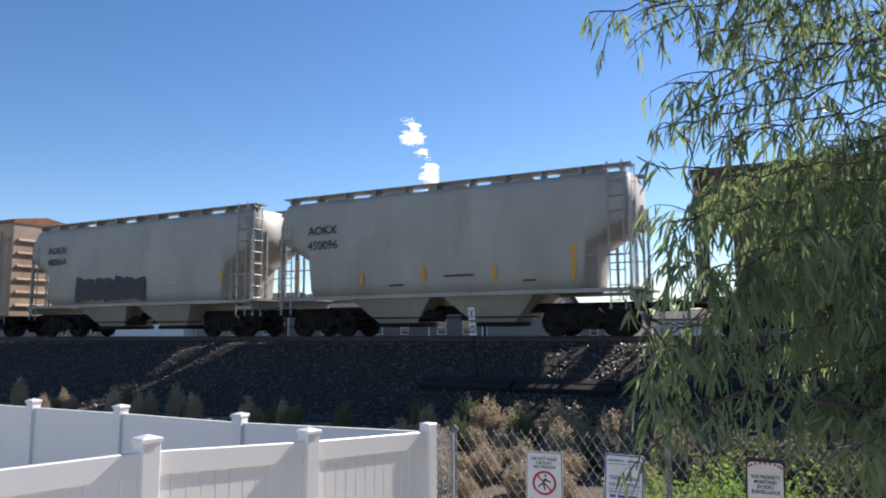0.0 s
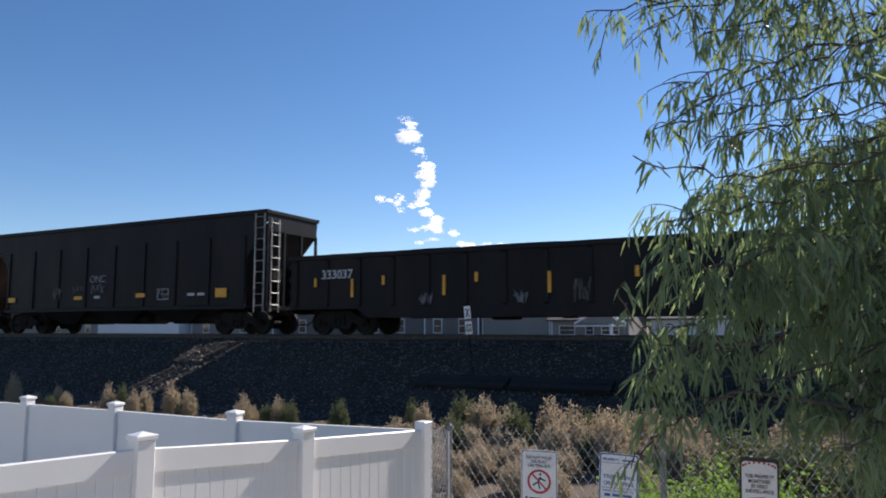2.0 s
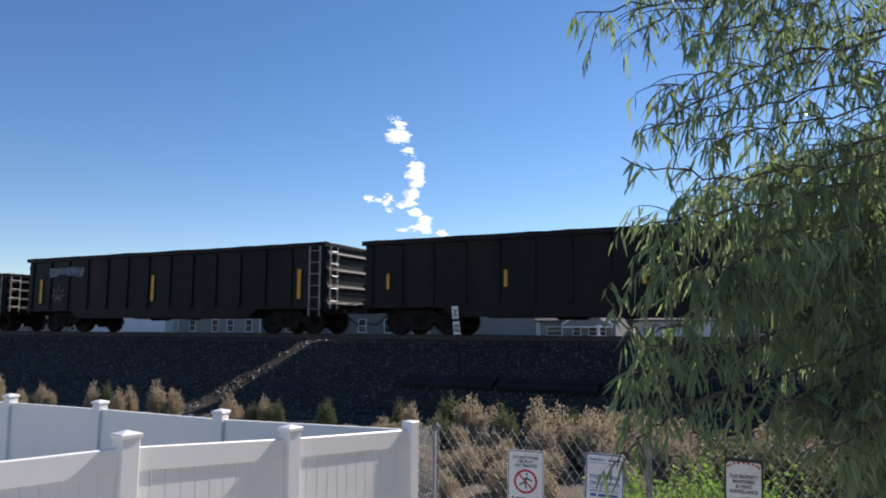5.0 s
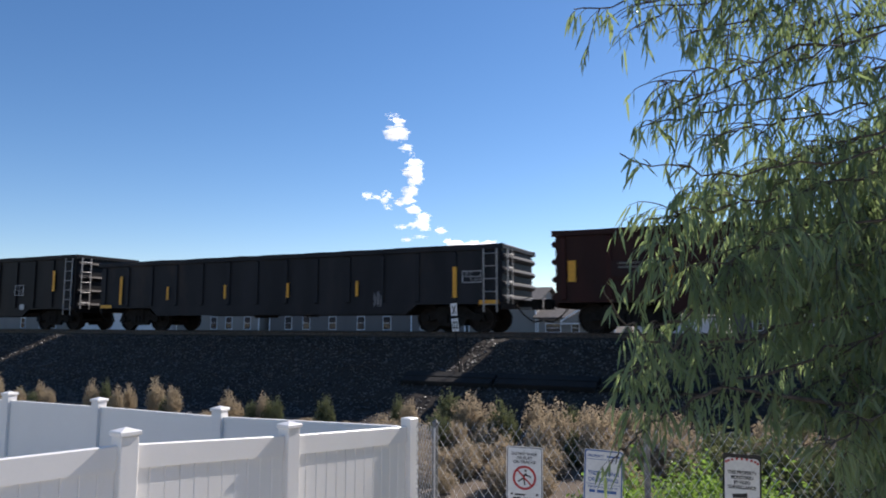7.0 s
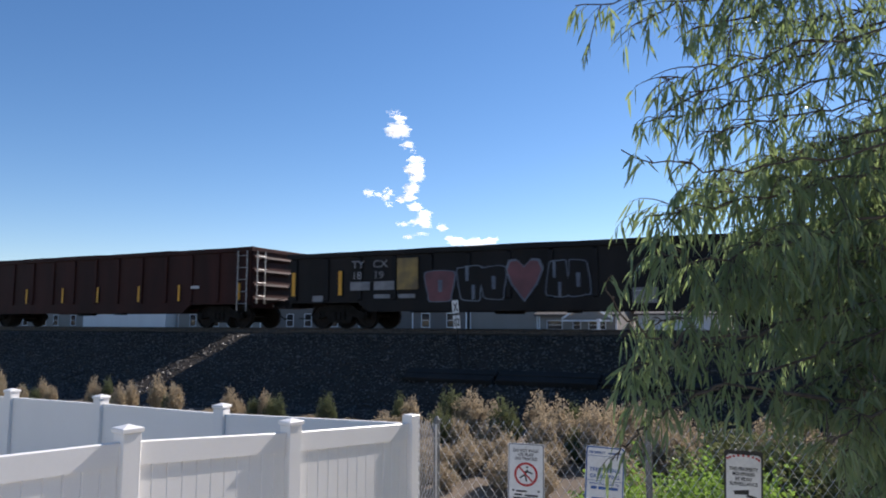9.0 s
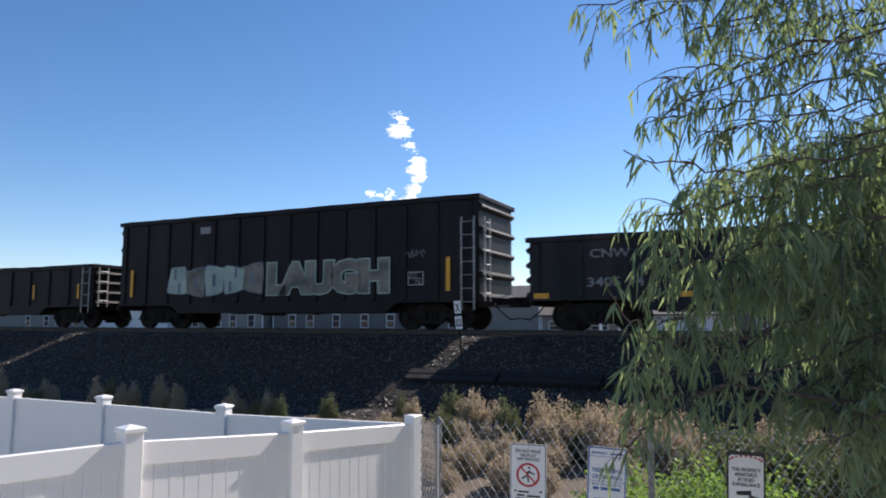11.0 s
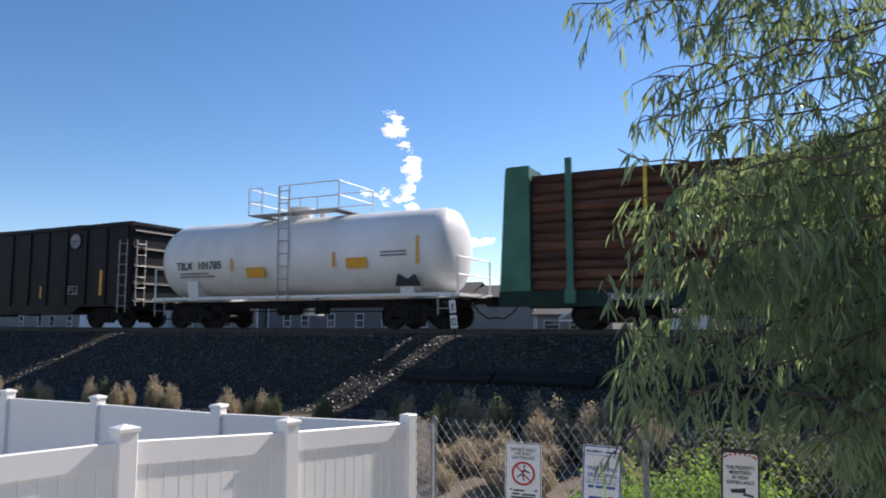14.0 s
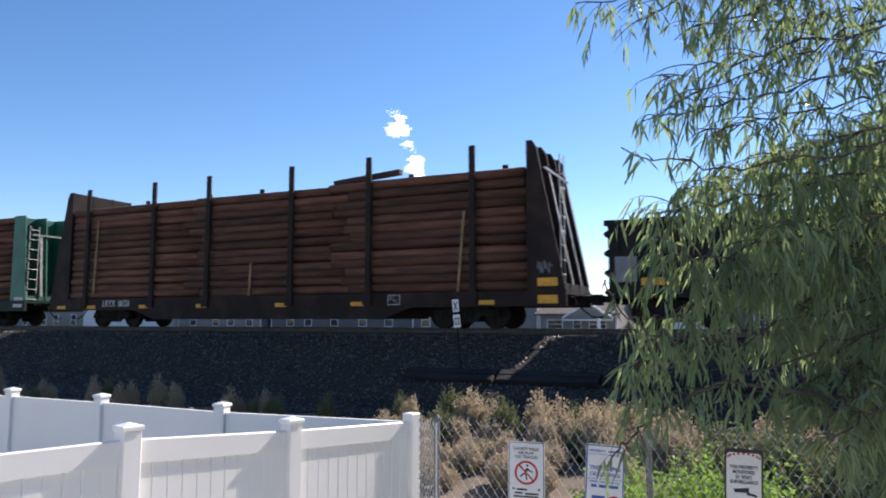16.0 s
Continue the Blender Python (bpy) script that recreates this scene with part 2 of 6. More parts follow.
# ---- mesh tools ----
class Shape:
    """Collects solids into one mesh."""

    def __init__(self):
        self.v, self.f = [], []

    def add(self, verts, faces):
        k = len(self.v)
        self.v += [tuple(p) for p in verts]
        self.f += [tuple(i + k for i in f) for f in faces]
        return self

    def box(self, x0, x1, y0, y1, z0, z1):
        return self.add([(x0, y0, z0), (x1, y0, z0), (x1, y1, z0), (x0, y1, z0), (x0, y0, z1), (x1, y0, z1), (x1, y1, z1), (x0, y1, z1)],
                        [(0, 3, 2, 1), (4, 5, 6, 7), (0, 1, 5, 4), (1, 2, 6, 5), (2, 3, 7, 6), (3, 0, 4, 7)])

    def rbox(self, x0, x1, y0, y1, z0, z1, c=0.01):
        """A box with chamfered upright edges and top."""
        lo = [(x0 + c, y0), (x1 - c, y0), (x1, y0 + c), (x1, y1 - c), (x1 - c, y1), (x0 + c, y1), (x0, y1 - c), (x0, y0 + c)]
        cx, cy = (x0 + x1) / 2, (y0 + y1) / 2
        fx, fy = (x1 - x0 - 2 * c) / (x1 - x0), (y1 - y0 - 2 * c) / (y1 - y0)
        rings = [[(x, y, z0) for x, y in lo], [(x, y, z1 - c) for x, y in lo], [(cx + (x - cx) * fx, cy + (y - cy) * fy, z1) for x, y in lo]]
        fs = [tuple(range(7, -1, -1)), tuple(range(16, 24))]
        for r in (0, 8):
            fs += [(r + i, r + (i + 1) % 8, r + 8 + (i + 1) % 8, r + 8 + i) for i in range(8)]
        return self.add(rings[0] + rings[1] + rings[2], fs)

    def loft(self, rings, caps=True):
        n = len(rings[0])
        fs = []
        for r in range(len(rings) - 1):
            fs += [(r * n + i, r * n + (i + 1) % n, (r + 1) * n + (i + 1) % n, (r + 1) * n + i) for i in range(n)]
        if caps:
            fs += [tuple(range(n - 1, -1, -1)), tuple(range((len(rings) - 1) * n, len(rings) * n))]
        return self.add([p for r in rings for p in r], fs)

    def slab_y(self, outline, y0, y1):
        """An outline of (x, z) as a plate between two y."""
        return self.loft([[(x, y0, z) for x, z in outline], [(x, y1, z) for x, z in outline]])

    def slab_x(self, outline, x0, x1):
        """An outline of (y, z) as a plate between two x."""
        return self.loft([[(x0, y, z) for y, z in outline], [(x1, y, z) for y, z in outline]])

    def slab_z(self, outline, z0, z1):
        return self.loft([[(x, y, z0) for x, y in outline], [(x, y, z1) for x, y in outline]])

    def rod(self, a, b, r, n=6, r2=None):
        a, b = Vector(a), Vector(b)
        d = (b - a).normalized()
        u = d.cross(Vector((0, 0, 1)) if abs(d.z) < 0.9 else Vector((1, 0, 0))).normalized()
        w = d.cross(u)
        r2 = r if r2 is None else r2
        ring = lambda p, k: [p + (u * math.cos(2 * math.pi * i / n) + w * math.sin(2 * math.pi * i / n)) * k for i in range(n)]
        return self.loft([ring(a, r), ring(b, r2)])

    def path(self, pts, r, n=6):
        for a, b in zip(pts, pts[1:]):
            self.rod(a, b, r, n)
        return self

    def mesh(self, name, material, smooth=False):
        me = bpy.data.meshes.new(name)
        me.from_pydata(self.v, [], self.f)
        me.materials.append(material)
        bm = bmesh.new()
        bm.from_mesh(me)
        bmesh.ops.recalc_face_normals(bm, faces=bm.faces)
        bm.to_mesh(me)
        bm.free()
        if smooth:
            me.shade_smooth()
        return me


def part(name, shape, material, parent, label="", smooth=False, at=None):
    me = shape if isinstance(shape, bpy.types.Mesh) else shape.mesh(name, material, smooth)
    ob = new(name, me)
    ob.parent = parent
    if at is not None:
        ob.matrix_basis = at
    return tagged(ob, label)


def thing(name, label, category, m=None, group="", kind=""):
    ob = new(name)
    ob.empty_display_size = 0.2
    if m is not None:
        ob.matrix_basis = m
    return tagged(ob, label, category, group, kind)


def solid(name, shape, material, label, category="", kind="", m=None, smooth=False, group=""):
    ob = new(name, shape if isinstance(shape, bpy.types.Mesh) else shape.mesh(name, material, smooth))
    if m is not None:
        ob.matrix_basis = m
    return tagged(ob, label, category, group, kind)


TEXTS = {}


def letters(string, size, material, bold=0.0, deep=0.003, shear=0.0, space=1.0):
    """Built-in font as a flat mesh in x and z, facing -y, lower left corner at the origin."""
    key = (string, size, material.name, bold, shear, space)
    if key in TEXTS:
        return TEXTS[key]
    cu = bpy.data.curves.new("lettering", "FONT")
    cu.body, cu.size, cu.extrude, cu.offset, cu.shear, cu.space_character, cu.resolution_u = string, size, deep, bold, shear, space, 3
    ob = new("lettering", cu)
    me = bpy.data.meshes.new_from_object(ob.evaluated_get(bpy.context.evaluated_depsgraph_get()))
    bpy.data.objects.remove(ob)
    bpy.data.curves.remove(cu)
    me.transform(Matrix.Rotation(radians(90), 4, "X"))
    me.materials.clear()
    me.materials.append(material)
    TEXTS[key] = me
    return me


def write(string, size, material, parent, x, y, z, bold=0.0, name="lettering", label="", shear=0.0, space=1.0, sx=1.0):
    return part(name, letters(string, size, material, bold, 0.003, shear, space), material, parent, label, at=pose(x, y, z) @ Matrix.Diagonal((sx, 1, 1, 1)))


# ---- ground and railway bed ----
def bed_height(q):
    """Height of the ground across the railway, by distance from the cars' near sides."""
    for (q0, z0), (q1, z1) in zip(PROFILE, PROFILE[1:]):
        if q <= q1:
            return z0 + (z1 - z0) * max(0, q - q0) / (q1 - q0)
    return PROFILE[-1][1]


PROFILE = [(-60, 0.0), (-11.0, 0.0), (-7.8, 0.22), (-5.2, 0.42), (-4.3, 0.56), (-0.75, 2.20), (-0.35, 2.26), (3.35, 2.26), (3.8, 2.2), (6.5, 1.3), (14, 1.0), (4000, 1.0)]


def ground():
    rnd = random.Random(3)
    qs = [-4000, -60, -30, -18] + [-14 + 0.5 * i for i in range(8)] + [-10 + 0.2 * i for i in range(48)] + [-0.4, 0, 1.5, 3.4, 3.8, 5, 6.5, 9, 14, 30, 60, 120, 300, 900, 4000]
    ss = [-4000, -1200, -400, -150, -80, -55] + [-45 + 0.35 * i for i in range(200)] + [26, 30, 40, 60, 120, 400, 1200, 4000]
    vs, fs, mi = [], [], []
    for q in qs:
        for s in ss:
            z = bed_height(q)
            if -45 < s < 26 and -12 < q < 8 and not -0.4 < q < 3.4:
                rough = 0.05 if q > -4.9 else 0.035
                z += rough * noise.noise((s * 1.3, q * 1.3, 0)) + 0.03 * noise.noise((s * 5, q * 5, 2))
            vs.append(spot(s, q, z))
    n = len(ss)
    for j in range(len(qs) - 1):
        for i in range(n - 1):
            fs.append((j * n + i, j * n + i + 1, (j + 1) * n + i + 1, (j + 1) * n + i))
            mi.append(0 if -5.2 < qs[j] < 6.4 else 2 if qs[j + 1] < -12.9 else 1)
    me = bpy.data.meshes.new("ground")
    me.from_pydata(vs, [], fs)
    me.materials.append(M_BALLAST)
    me.materials.append(M_DIRT)
    me.materials.append(M_BOUNCE)
    me.polygons.foreach_set("material_index", mi)
    me.shade_smooth()
    return tagged(new("ground", me), "dark crushed-stone railway bank falling to dry dirt ground", "ground", kind="structure")


def stones():
    """Loose ballast on the bank and shoulder."""
    rnd = np.random.default_rng(5)
    count = 24000
    s = rnd.uniform(-34, 15, count)
    q = np.where(rnd.random(count) < 0.93, rnd.uniform(-5.0, -0.3, count), rnd.uniform(-6.5, -5.0, count))
    size = rnd.uniform(0.018, 0.05, count)
    base = np.array([(1, 0, 0), (-1, 0, 0), (0, 1, 0), (0, -1, 0), (0, 0, 1), (0, 0, -1)], float)
    tri = np.array([(0, 2, 4), (2, 1, 4), (1, 3, 4), (3, 0, 4), (2, 0, 5), (1, 2, 5), (3, 1, 5), (0, 3, 5)])
    z = np.array([bed_height(a) for a in q]) + 0.012
    c = np.array([spot(a, b, h) for a, b, h in zip(s, q, z)])
    pts = base[None] * rnd.uniform(0.6, 1.3, (count, 6, 1)) * size[:, None, None] * np.array([1, 1, 0.75]) + rnd.normal(0, 0.15, (count, 6, 3)) * size[:, None, None]
    a = rnd.uniform(0, 6.28, count)
    ca, sa = np.cos(a)[:, None], np.sin(a)[:, None]
    x, y = pts[:, :, 0] * ca - pts[:, :, 1] * sa, pts[:, :, 0] * sa + pts[:, :, 1] * ca
    pts = np.stack([x, y, pts[:, :, 2]], 2) + c[:, None]
    me = bpy.data.meshes.new("ballast_stones")
    me.from_pydata(pts.reshape(-1, 3).tolist(), [], (tri[None] + 6 * np.arange(count)[:, None, None]).reshape(-1, 3).tolist())
    me.materials.append(M_STONE)
    return tagged(new("ballast_stones", me), "loose grey crushed ballast stones on the bank", "gravel", kind="stuff")


M_STONE = leaf_mat("crushed_stone", (0.030, 0.026, 0.022), (0.135, 0.118, 0.10), (0.1, 0.1, 0.1), 0.0, 0.5)


def track():
    t = thing("railway_track", "rusty steel rails on dark timber ties over ballast", "railway track", rail_pose(0, 1.5, RAIL), kind="structure")
    outline = [(-0.075, -0.18), (0.075, -0.18), (0.075, -0.165), (0.012, -0.14), (0.012, -0.045), (0.036, -0.03), (0.036, -0.006), (0.026, 0), (-0.026, 0), (-0.036, -0.006), (-0.036, -0.03), (-0.012, -0.045), (-0.012, -0.14), (-0.075, -0.165)]
    for y in (-0.755, 0.755):
        part("rail", Shape().slab_x([(y + a, b) for a, b in outline], -430, 430), M_RAIL, t, "rust-brown steel rail with a bright head")
    ties = Shape()
    for i in range(-110, 60):
        ties.box(i * 0.52 - 0.11, i * 0.52 + 0.11, -1.3, 1.3, -0.30, -0.185)
    part("tie", ties, M_TIE, t, "dark creosoted timber ties")["kind"] = "stuff"


ground()
stones()
track()


# ---- railway cars ----
def travel(t):
    """How far the train has gone to the left by t seconds."""
    return 23.416 * t - 0.02458 * t * t


# the train's small surges about that steady run: seconds, metres
SURGE = ((0, 0), (0.5, -0.04), (1, -0.01), (1.5, 0), (2, 0.42), (2.5, 0.58), (3, 0.09), (3.5, -0.62), (4, -0.35), (5.2, -0.33), (6.5, -0.34), (7, -0.42),
         (7.5, -0.27), (8, -0.06), (8.5, 0.22), (9, 0.85), (10.2, 0.7), (11.5, 0.38), (12, 0.06), (12.5, -0.2), (13, -0.12), (13.5, -0.1), (14, 0), (14.5, 0), (15, 0.1), (15.5, 0.2), (16, 0.56))


CARS = []
WHEELS = []


def car_base(name, label, s0, length, category="railway car"):
    """An Empty on the rails at the car's left end; its space has x along, -y towards the eye, z above the rail."""
    c = thing(name, label, category, rail_pose(s0, 1.5, RAIL), group="cars of the freight train")
    CARS.append((c, s0))
    return c


SHARED = {}


def shared(key, build):
    if key not in SHARED:
        SHARED[key] = build()
    return SHARED[key]


def bogie_mesh():
    b = Shape()
    for y in (-1.07, 0.95):
        b.slab_y([(-1.12, 0.36), (-1.05, 0.56), (-0.75, 0.60), (-0.45, 0.80), (0.45, 0.80), (0.75, 0.60), (1.05, 0.56), (1.12, 0.36), (0.78, 0.34), (0.52, 0.42), (0.40, 0.20), (-0.40, 0.20), (-0.52, 0.42), (-0.78, 0.34)], y, y + 0.12)
        for x in (-0.89, 0.89):
            b.rod((x, y - 0.06, 0.45), (x, y + 0.18, 0.45), 0.13, 10)
        for x in (-0.18, 0, 0.18):
            b.rod((x, y - 0.02, 0.30), (x, y - 0.02, 0.56), 0.075, 8)
    b.box(-0.2, 0.2, -1.1, 1.1, 0.52, 0.80)
    b.rod((0, 0, 0.7), (0, 0, 0.95), 0.3, 12)
    b.box(-0.75, 0.75, -0.05, 0.05, 0.3, 0.42)
    return b.mesh("bogie", M_DARKGREY)


def wheelset_mesh():
    w = Shape()
    w.rod((0, -1.0, 0), (0, 1.0, 0), 0.075, 8)
    n = 24
    for y, d in ((-0.72, -1), (0.72, 1)):
        rings = []
        for r, o in ((0.10, 0.09), (0.36, 0.07), (0.385, 0.135), (0.425, 0.135), (0.43, 0.0), (0.455, -0.01), (0.455, -0.035), (0.36, -0.03), (0.10, -0.06)):
            rings.append([(r * math.cos(2 * math.pi * i / n), y + d * o, r * math.sin(2 * math.pi * i / n)) for i in range(n)])
        w.loft(rings)
        for i in range(5):
            a = 2 * math.pi * i / 5
            w.rod((0.24 * math.cos(a), y + d * 0.06, 0.24 * math.sin(a)), (0.24 * math.cos(a), y + d * 0.10, 0.24 * math.sin(a)), 0.025, 6)
    return w.mesh("wheelset", M_WHEEL)


def coupler_mesh():
    k = Shape()
    k.box(0, 0.55, -0.09, 0.09, 0.78, 0.98)
    k.slab_z([(0.5, -0.18), (0.72, -0.2), (0.84, -0.1), (0.74, -0.02), (0.74, 0.08), (0.62, 0.18), (0.5, 0.16)], 0.70, 1.02)
    k.path([(0.05, -0.35, 0.85), (0.3, -0.36, 0.55), (0.6, -0.3, 0.32), (0.85, -0.2, 0.36)], 0.025)
    k.path([(0.02, -1.35, 1.0), (0.1, -0.7, 0.92), (0.5, -0.25, 1.08)], 0.015)
    return k.mesh("coupler", M_DARKGREY)


def running_gear(c, length, inset=1.9):
    for x in (inset, length - inset):
        b = part("bogie", shared("bogie", bogie_mesh), M_DARKGREY, c, "grimy cast-steel three-piece bogie", at=pose(x, 0, 0))
        for dx in (-0.89, 0.89):
            w = part("wheelset", shared("wheelset", wheelset_mesh), M_WHEEL, b, "rusty steel wheels on an axle", at=pose(dx, 0, 0.43))
            WHEELS.append((w, dx, CARS[-1][1] + x + dx))
    part("coupler", shared("coupler", coupler_mesh), M_DARKGREY, c, "dark steel knuckle coupler", at=pose(length - 0.1, 0, 0))
    part("coupler", shared("coupler", coupler_mesh), M_DARKGREY, c, "dark steel knuckle coupler", at=pose(0.1, 0, 0, 0, 0, 180))
    u = Shape()
    u.box(0.1, length - 0.1, -0.22, 0.22, 0.72, 1.0)
    u.rod((length * 0.42, -0.55, 0.66), (length * 0.42 + 0.9, -0.55, 0.66), 0.2, 10)
    u.box(length * 0.55, length * 0.55 + 0.4, -0.75, -0.4, 0.5, 0.85)
    u.path([(2.9, -0.9, 0.62), (length - 2.9, -0.9, 0.58)], 0.025)
    part("underframe", u, M_DARKGREY, c, "grimy centre sill with brake gear")


def ladder_mesh(w, h, rungs, r=0.016, stile=0.022):
    l = Shape()
    for x in (0, w):
        l.box(x - stile, x + stile, -0.012, 0.012, 0, h)
    for i in range(rungs):
        z = h * (i + 0.6) / rungs
        l.rod((0, -0.03, z), (w, -0.03, z), r, 5)
    return l.mesh("ladder", M_LADDER)


def ladder(c, x, y, z0, z1, w=0.42, turn=0, label="pale worn steel ladder"):
    n = max(2, round((z1 - z0) / 0.42))
    part("ladder", shared(("ladder", w, round(z1 - z0, 2)), lambda: ladder_mesh(w, z1 - z0, n)), M_LADDER, c, label, at=pose(x, y, z0, 0, 0, turn))


def stripe(c, x, z, w=0.1, h=0.45, y=-1.575, material=None, name="reflector", label="yellow reflective strip"):
    part(name, shared((name, w, h, (material or M_YELLOW).name), lambda: Shape().box(-w / 2, w / 2, -0.004, 0.004, 0, h).mesh(name, material or M_YELLOW)), None, c, label, at=pose(x, y, z))


def data_panel(c, x, z, w=0.75, h=0.55, y=-1.52):
    """An outlined stencil panel whose small print is bars."""
    p = Shape()
    for a, b, d, e in ((0, w, 0, 0.02), (0, w, h - 0.02, h), (0, 0.02, 0, h), (w - 0.02, w, 0, h), (w * 0.49, w * 0.51, 0, h), (0, w, h * 0.49, h * 0.52)):
        p.box(a, b, -0.003, 0.003, d, e)
    for i in range(3):
        p.box(0.08, w * 0.36, -0.003, 0.003, h * (0.62 + 0.12 * i), h * (0.645 + 0.12 * i))
        p.box(w * 0.62, w - 0.1, -0.003, 0.003, h * (0.12 + 0.12 * i), h * (0.145 + 0.12 * i))
    part("stencil_panel", p, M_WHITEPAINT, c, "white outlined stencil panel", at=pose(x, y, z))


def bars(c, x, z, rows, w=0.5, y=-1.52, material=None):
    p = Shape()
    rnd = random.Random(int(x * 10 + z * 100))
    for i in range(rows):
        p.box(0, w * rnd.uniform(0.7, 1), -0.003, 0.003, -0.11 * i, -0.11 * i + 0.06)
    part("small_print", p, material or M_WHITEPAINT, c, "faded small print", at=pose(x, y, z))


def graffiti(c, x0, x1, z0, z1, count, fill, edge, y, seed, label):
    """Bulging letter-like forms side by side, with a dark outline behind a pale fill."""
    rnd = random.Random(seed)
    step = (x1 - x0) / count
    for i in range(count):
        a = x0 + i * step
        b = a + step * 1.02
        lo, hi = z0 + rnd.uniform(0, 0.12), z1 - rnd.uniform(0, 0.2)
        cx, cz, rx, rz = (a + b) / 2, (lo + hi) / 2, (b - a) / 2, (hi - lo) / 2
        pts = []
        ph = rnd.uniform(0, 6)
        for k in range(22):
            t = 2 * math.pi * k / 22
            e = 0.45
            r = 1 + 0.10 * math.sin(3 * t + ph) + 0.05 * math.sin(5 * t - ph)
            pts.append((cx + rx * r * math.copysign(abs(math.cos(t)) ** e, math.cos(t)), cz + rz * r * math.copysign(abs(math.sin(t)) ** e, math.sin(t))))
        grow = [(cx + (px - cx) * 1.10, cz + (pz - cz) * 1.06) for px, pz in pts]
        lay = 0.0012 * (i % 4)
        part("graffiti_outline", Shape().slab_y(grow, y - 0.002 - lay, y), edge, c, "dark spray-paint outline")
        part("graffiti_letter", Shape().slab_y(pts, y - 0.010 - lay, y - 0.007), fill if not isinstance(fill, list) else fill[i % len(fill)], c, label)
        h = Shape()
        kind = rnd.randrange(3)
        w = rx * 0.13
        for k in range(2):
            ox = cx + (k - 0.5) * rx * (0.0 if kind == 0 else 0.55) + rnd.uniform(-0.08, 0.08) * rx
            za, zb = ((cz - rz * 0.45, cz + rz * 0.35) if kind == 0 else (cz + rz * 0.1, hi) if (k + kind) % 2 else (lo, cz - rz * 0.15))
            h.slab_y([(ox - w, za), (ox + w * 0.8, za), (ox + w, zb), (ox - w * 1.2, zb)], y - 0.0165 - lay - 0.001 * k, y - 0.0145 - lay)
        part("graffiti_inner_line", h, edge, c, "dark counter inside the letter")


def rim_mesh(x0, x1, y0, y1, z0, z1, paint):
    """A long top chord that is a little dented and uneven along its length."""
    rnd = random.Random(int(x1 * 100))
    rings = []
    n = 26
    for i in range(n + 1):
        x = x0 + (x1 - x0) * i / n
        dy, dz = rnd.uniform(-0.012, 0.012), rnd.uniform(-0.018, 0.006)
        rings.append([(x, y0 + dy, z0), (x, y1 + dy, z0), (x, y1 + dy, z1 - 0.02 + dz), (x, y1 - 0.02 + dy, z1 + dz), (x, y0 + 0.02 + dy, z1 + dz), (x, y0 + dy, z1 - 0.02 + dz)])
    return Shape().loft(rings).mesh("top_chord", paint)


def gondola(name, label, s0, s1, top, paint, ribs=14, floor=0.56, end_rows=4, wall=1.47, slots=None, rib_paint=None):
    L = s1 - s0
    c = car_base(name, label, s0, L, "gondola car")
    running_gear(c, L)
    low = floor + 0.30
    for y0, y1 in ((-wall, -wall + 0.05), (wall - 0.05, wall)):
        part("side_wall", Shape().box(0.12, L - 0.12, y0, y1, low, top - 0.08), paint, c, "steel gondola side")
    for x in (0.10, L - 0.15):
        part("end_wall", Shape().box(x, x + 0.05, -wall + 0.05, wall - 0.05, low - 0.15, top - 0.08), paint, c, "steel gondola end")
    part("car_floor", Shape().box(0.15, L - 0.15, -wall + 0.05, wall - 0.05, low + 0.02, low + 0.09), paint, c)
    for d in (-1, 1):
        y = d * wall
        sill = Shape().slab_y([(0.1, floor + 0.30), (2.9, floor + 0.30), (3.3, floor), (L - 3.3, floor), (L - 2.9, floor + 0.30), (L - 0.1, floor + 0.30), (L - 0.1, low + 0.06), (0.1, low + 0.06)], y - 0.05, y + 0.05)
        part("side_sill", sill, paint, c, "deep fish-belly side sill")
        part("top_chord", rim_mesh(0.02, L - 0.02, y - 0.09, y + 0.09, top - 0.16, top, paint), paint, c, "worn top chord with a dented rim")
    for x in (0.02, L - 0.2):
        part("top_chord", Shape().rbox(x, x + 0.18, -wall + 0.1, wall - 0.1, top - 0.14, top - 0.005, 0.02), paint, c, "worn end chord")
    rib = shared(("rib", paint.name, round(top - floor, 2)), lambda: Shape().slab_x([(-0.0, low + 0.06), (-0.055, low + 0.10), (-0.055, top - 0.24), (0.0, top - 0.17)], -0.07, 0.07).mesh("side_rib", rib_paint or paint))
    for i in range(ribs):
        x = 0.35 + (L - 0.7) * i / (ribs - 1)
        part("side_rib", rib, paint, c, at=pose(x, -wall, 0))
        part("side_rib", rib, paint, c, at=pose(x, wall, 0, 0, 0, 180))
    n = end_rows
    rail_mesh = shared(("endrib", paint.name), lambda: Shape().slab_y([(0, 0), (0.10, 0.05), (0.13, 0.11), (0.10, 0.17), (0, 0.22)], -wall + 0.06, wall - 0.06).mesh("end_rib", paint))
    for i in range(n):
        z = low + 0.05 + (top - low - 0.55) * i / max(1, n - 1)
        part("end_rib", rail_mesh, paint, c, "bulging horizontal end rib", at=pose(L - 0.10, 0, z))
        part("end_rib", rail_mesh, paint, c, "bulging horizontal end rib", at=pose(0.10, 0, z, 0, 0, 180))
    ladder(c, L - 0.62, -wall - 0.13, floor + 0.05, min(top - 0.15, floor + 2.9))
    ladder(c, L + 0.06, -wall + 0.12, floor + 0.3, min(top - 0.15, floor + 2.9), turn=90)
    ladder(c, 0.20, wall + 0.13, floor + 0.05, min(top - 0.15, floor + 2.9))
    return c, L, -wall - 0.060


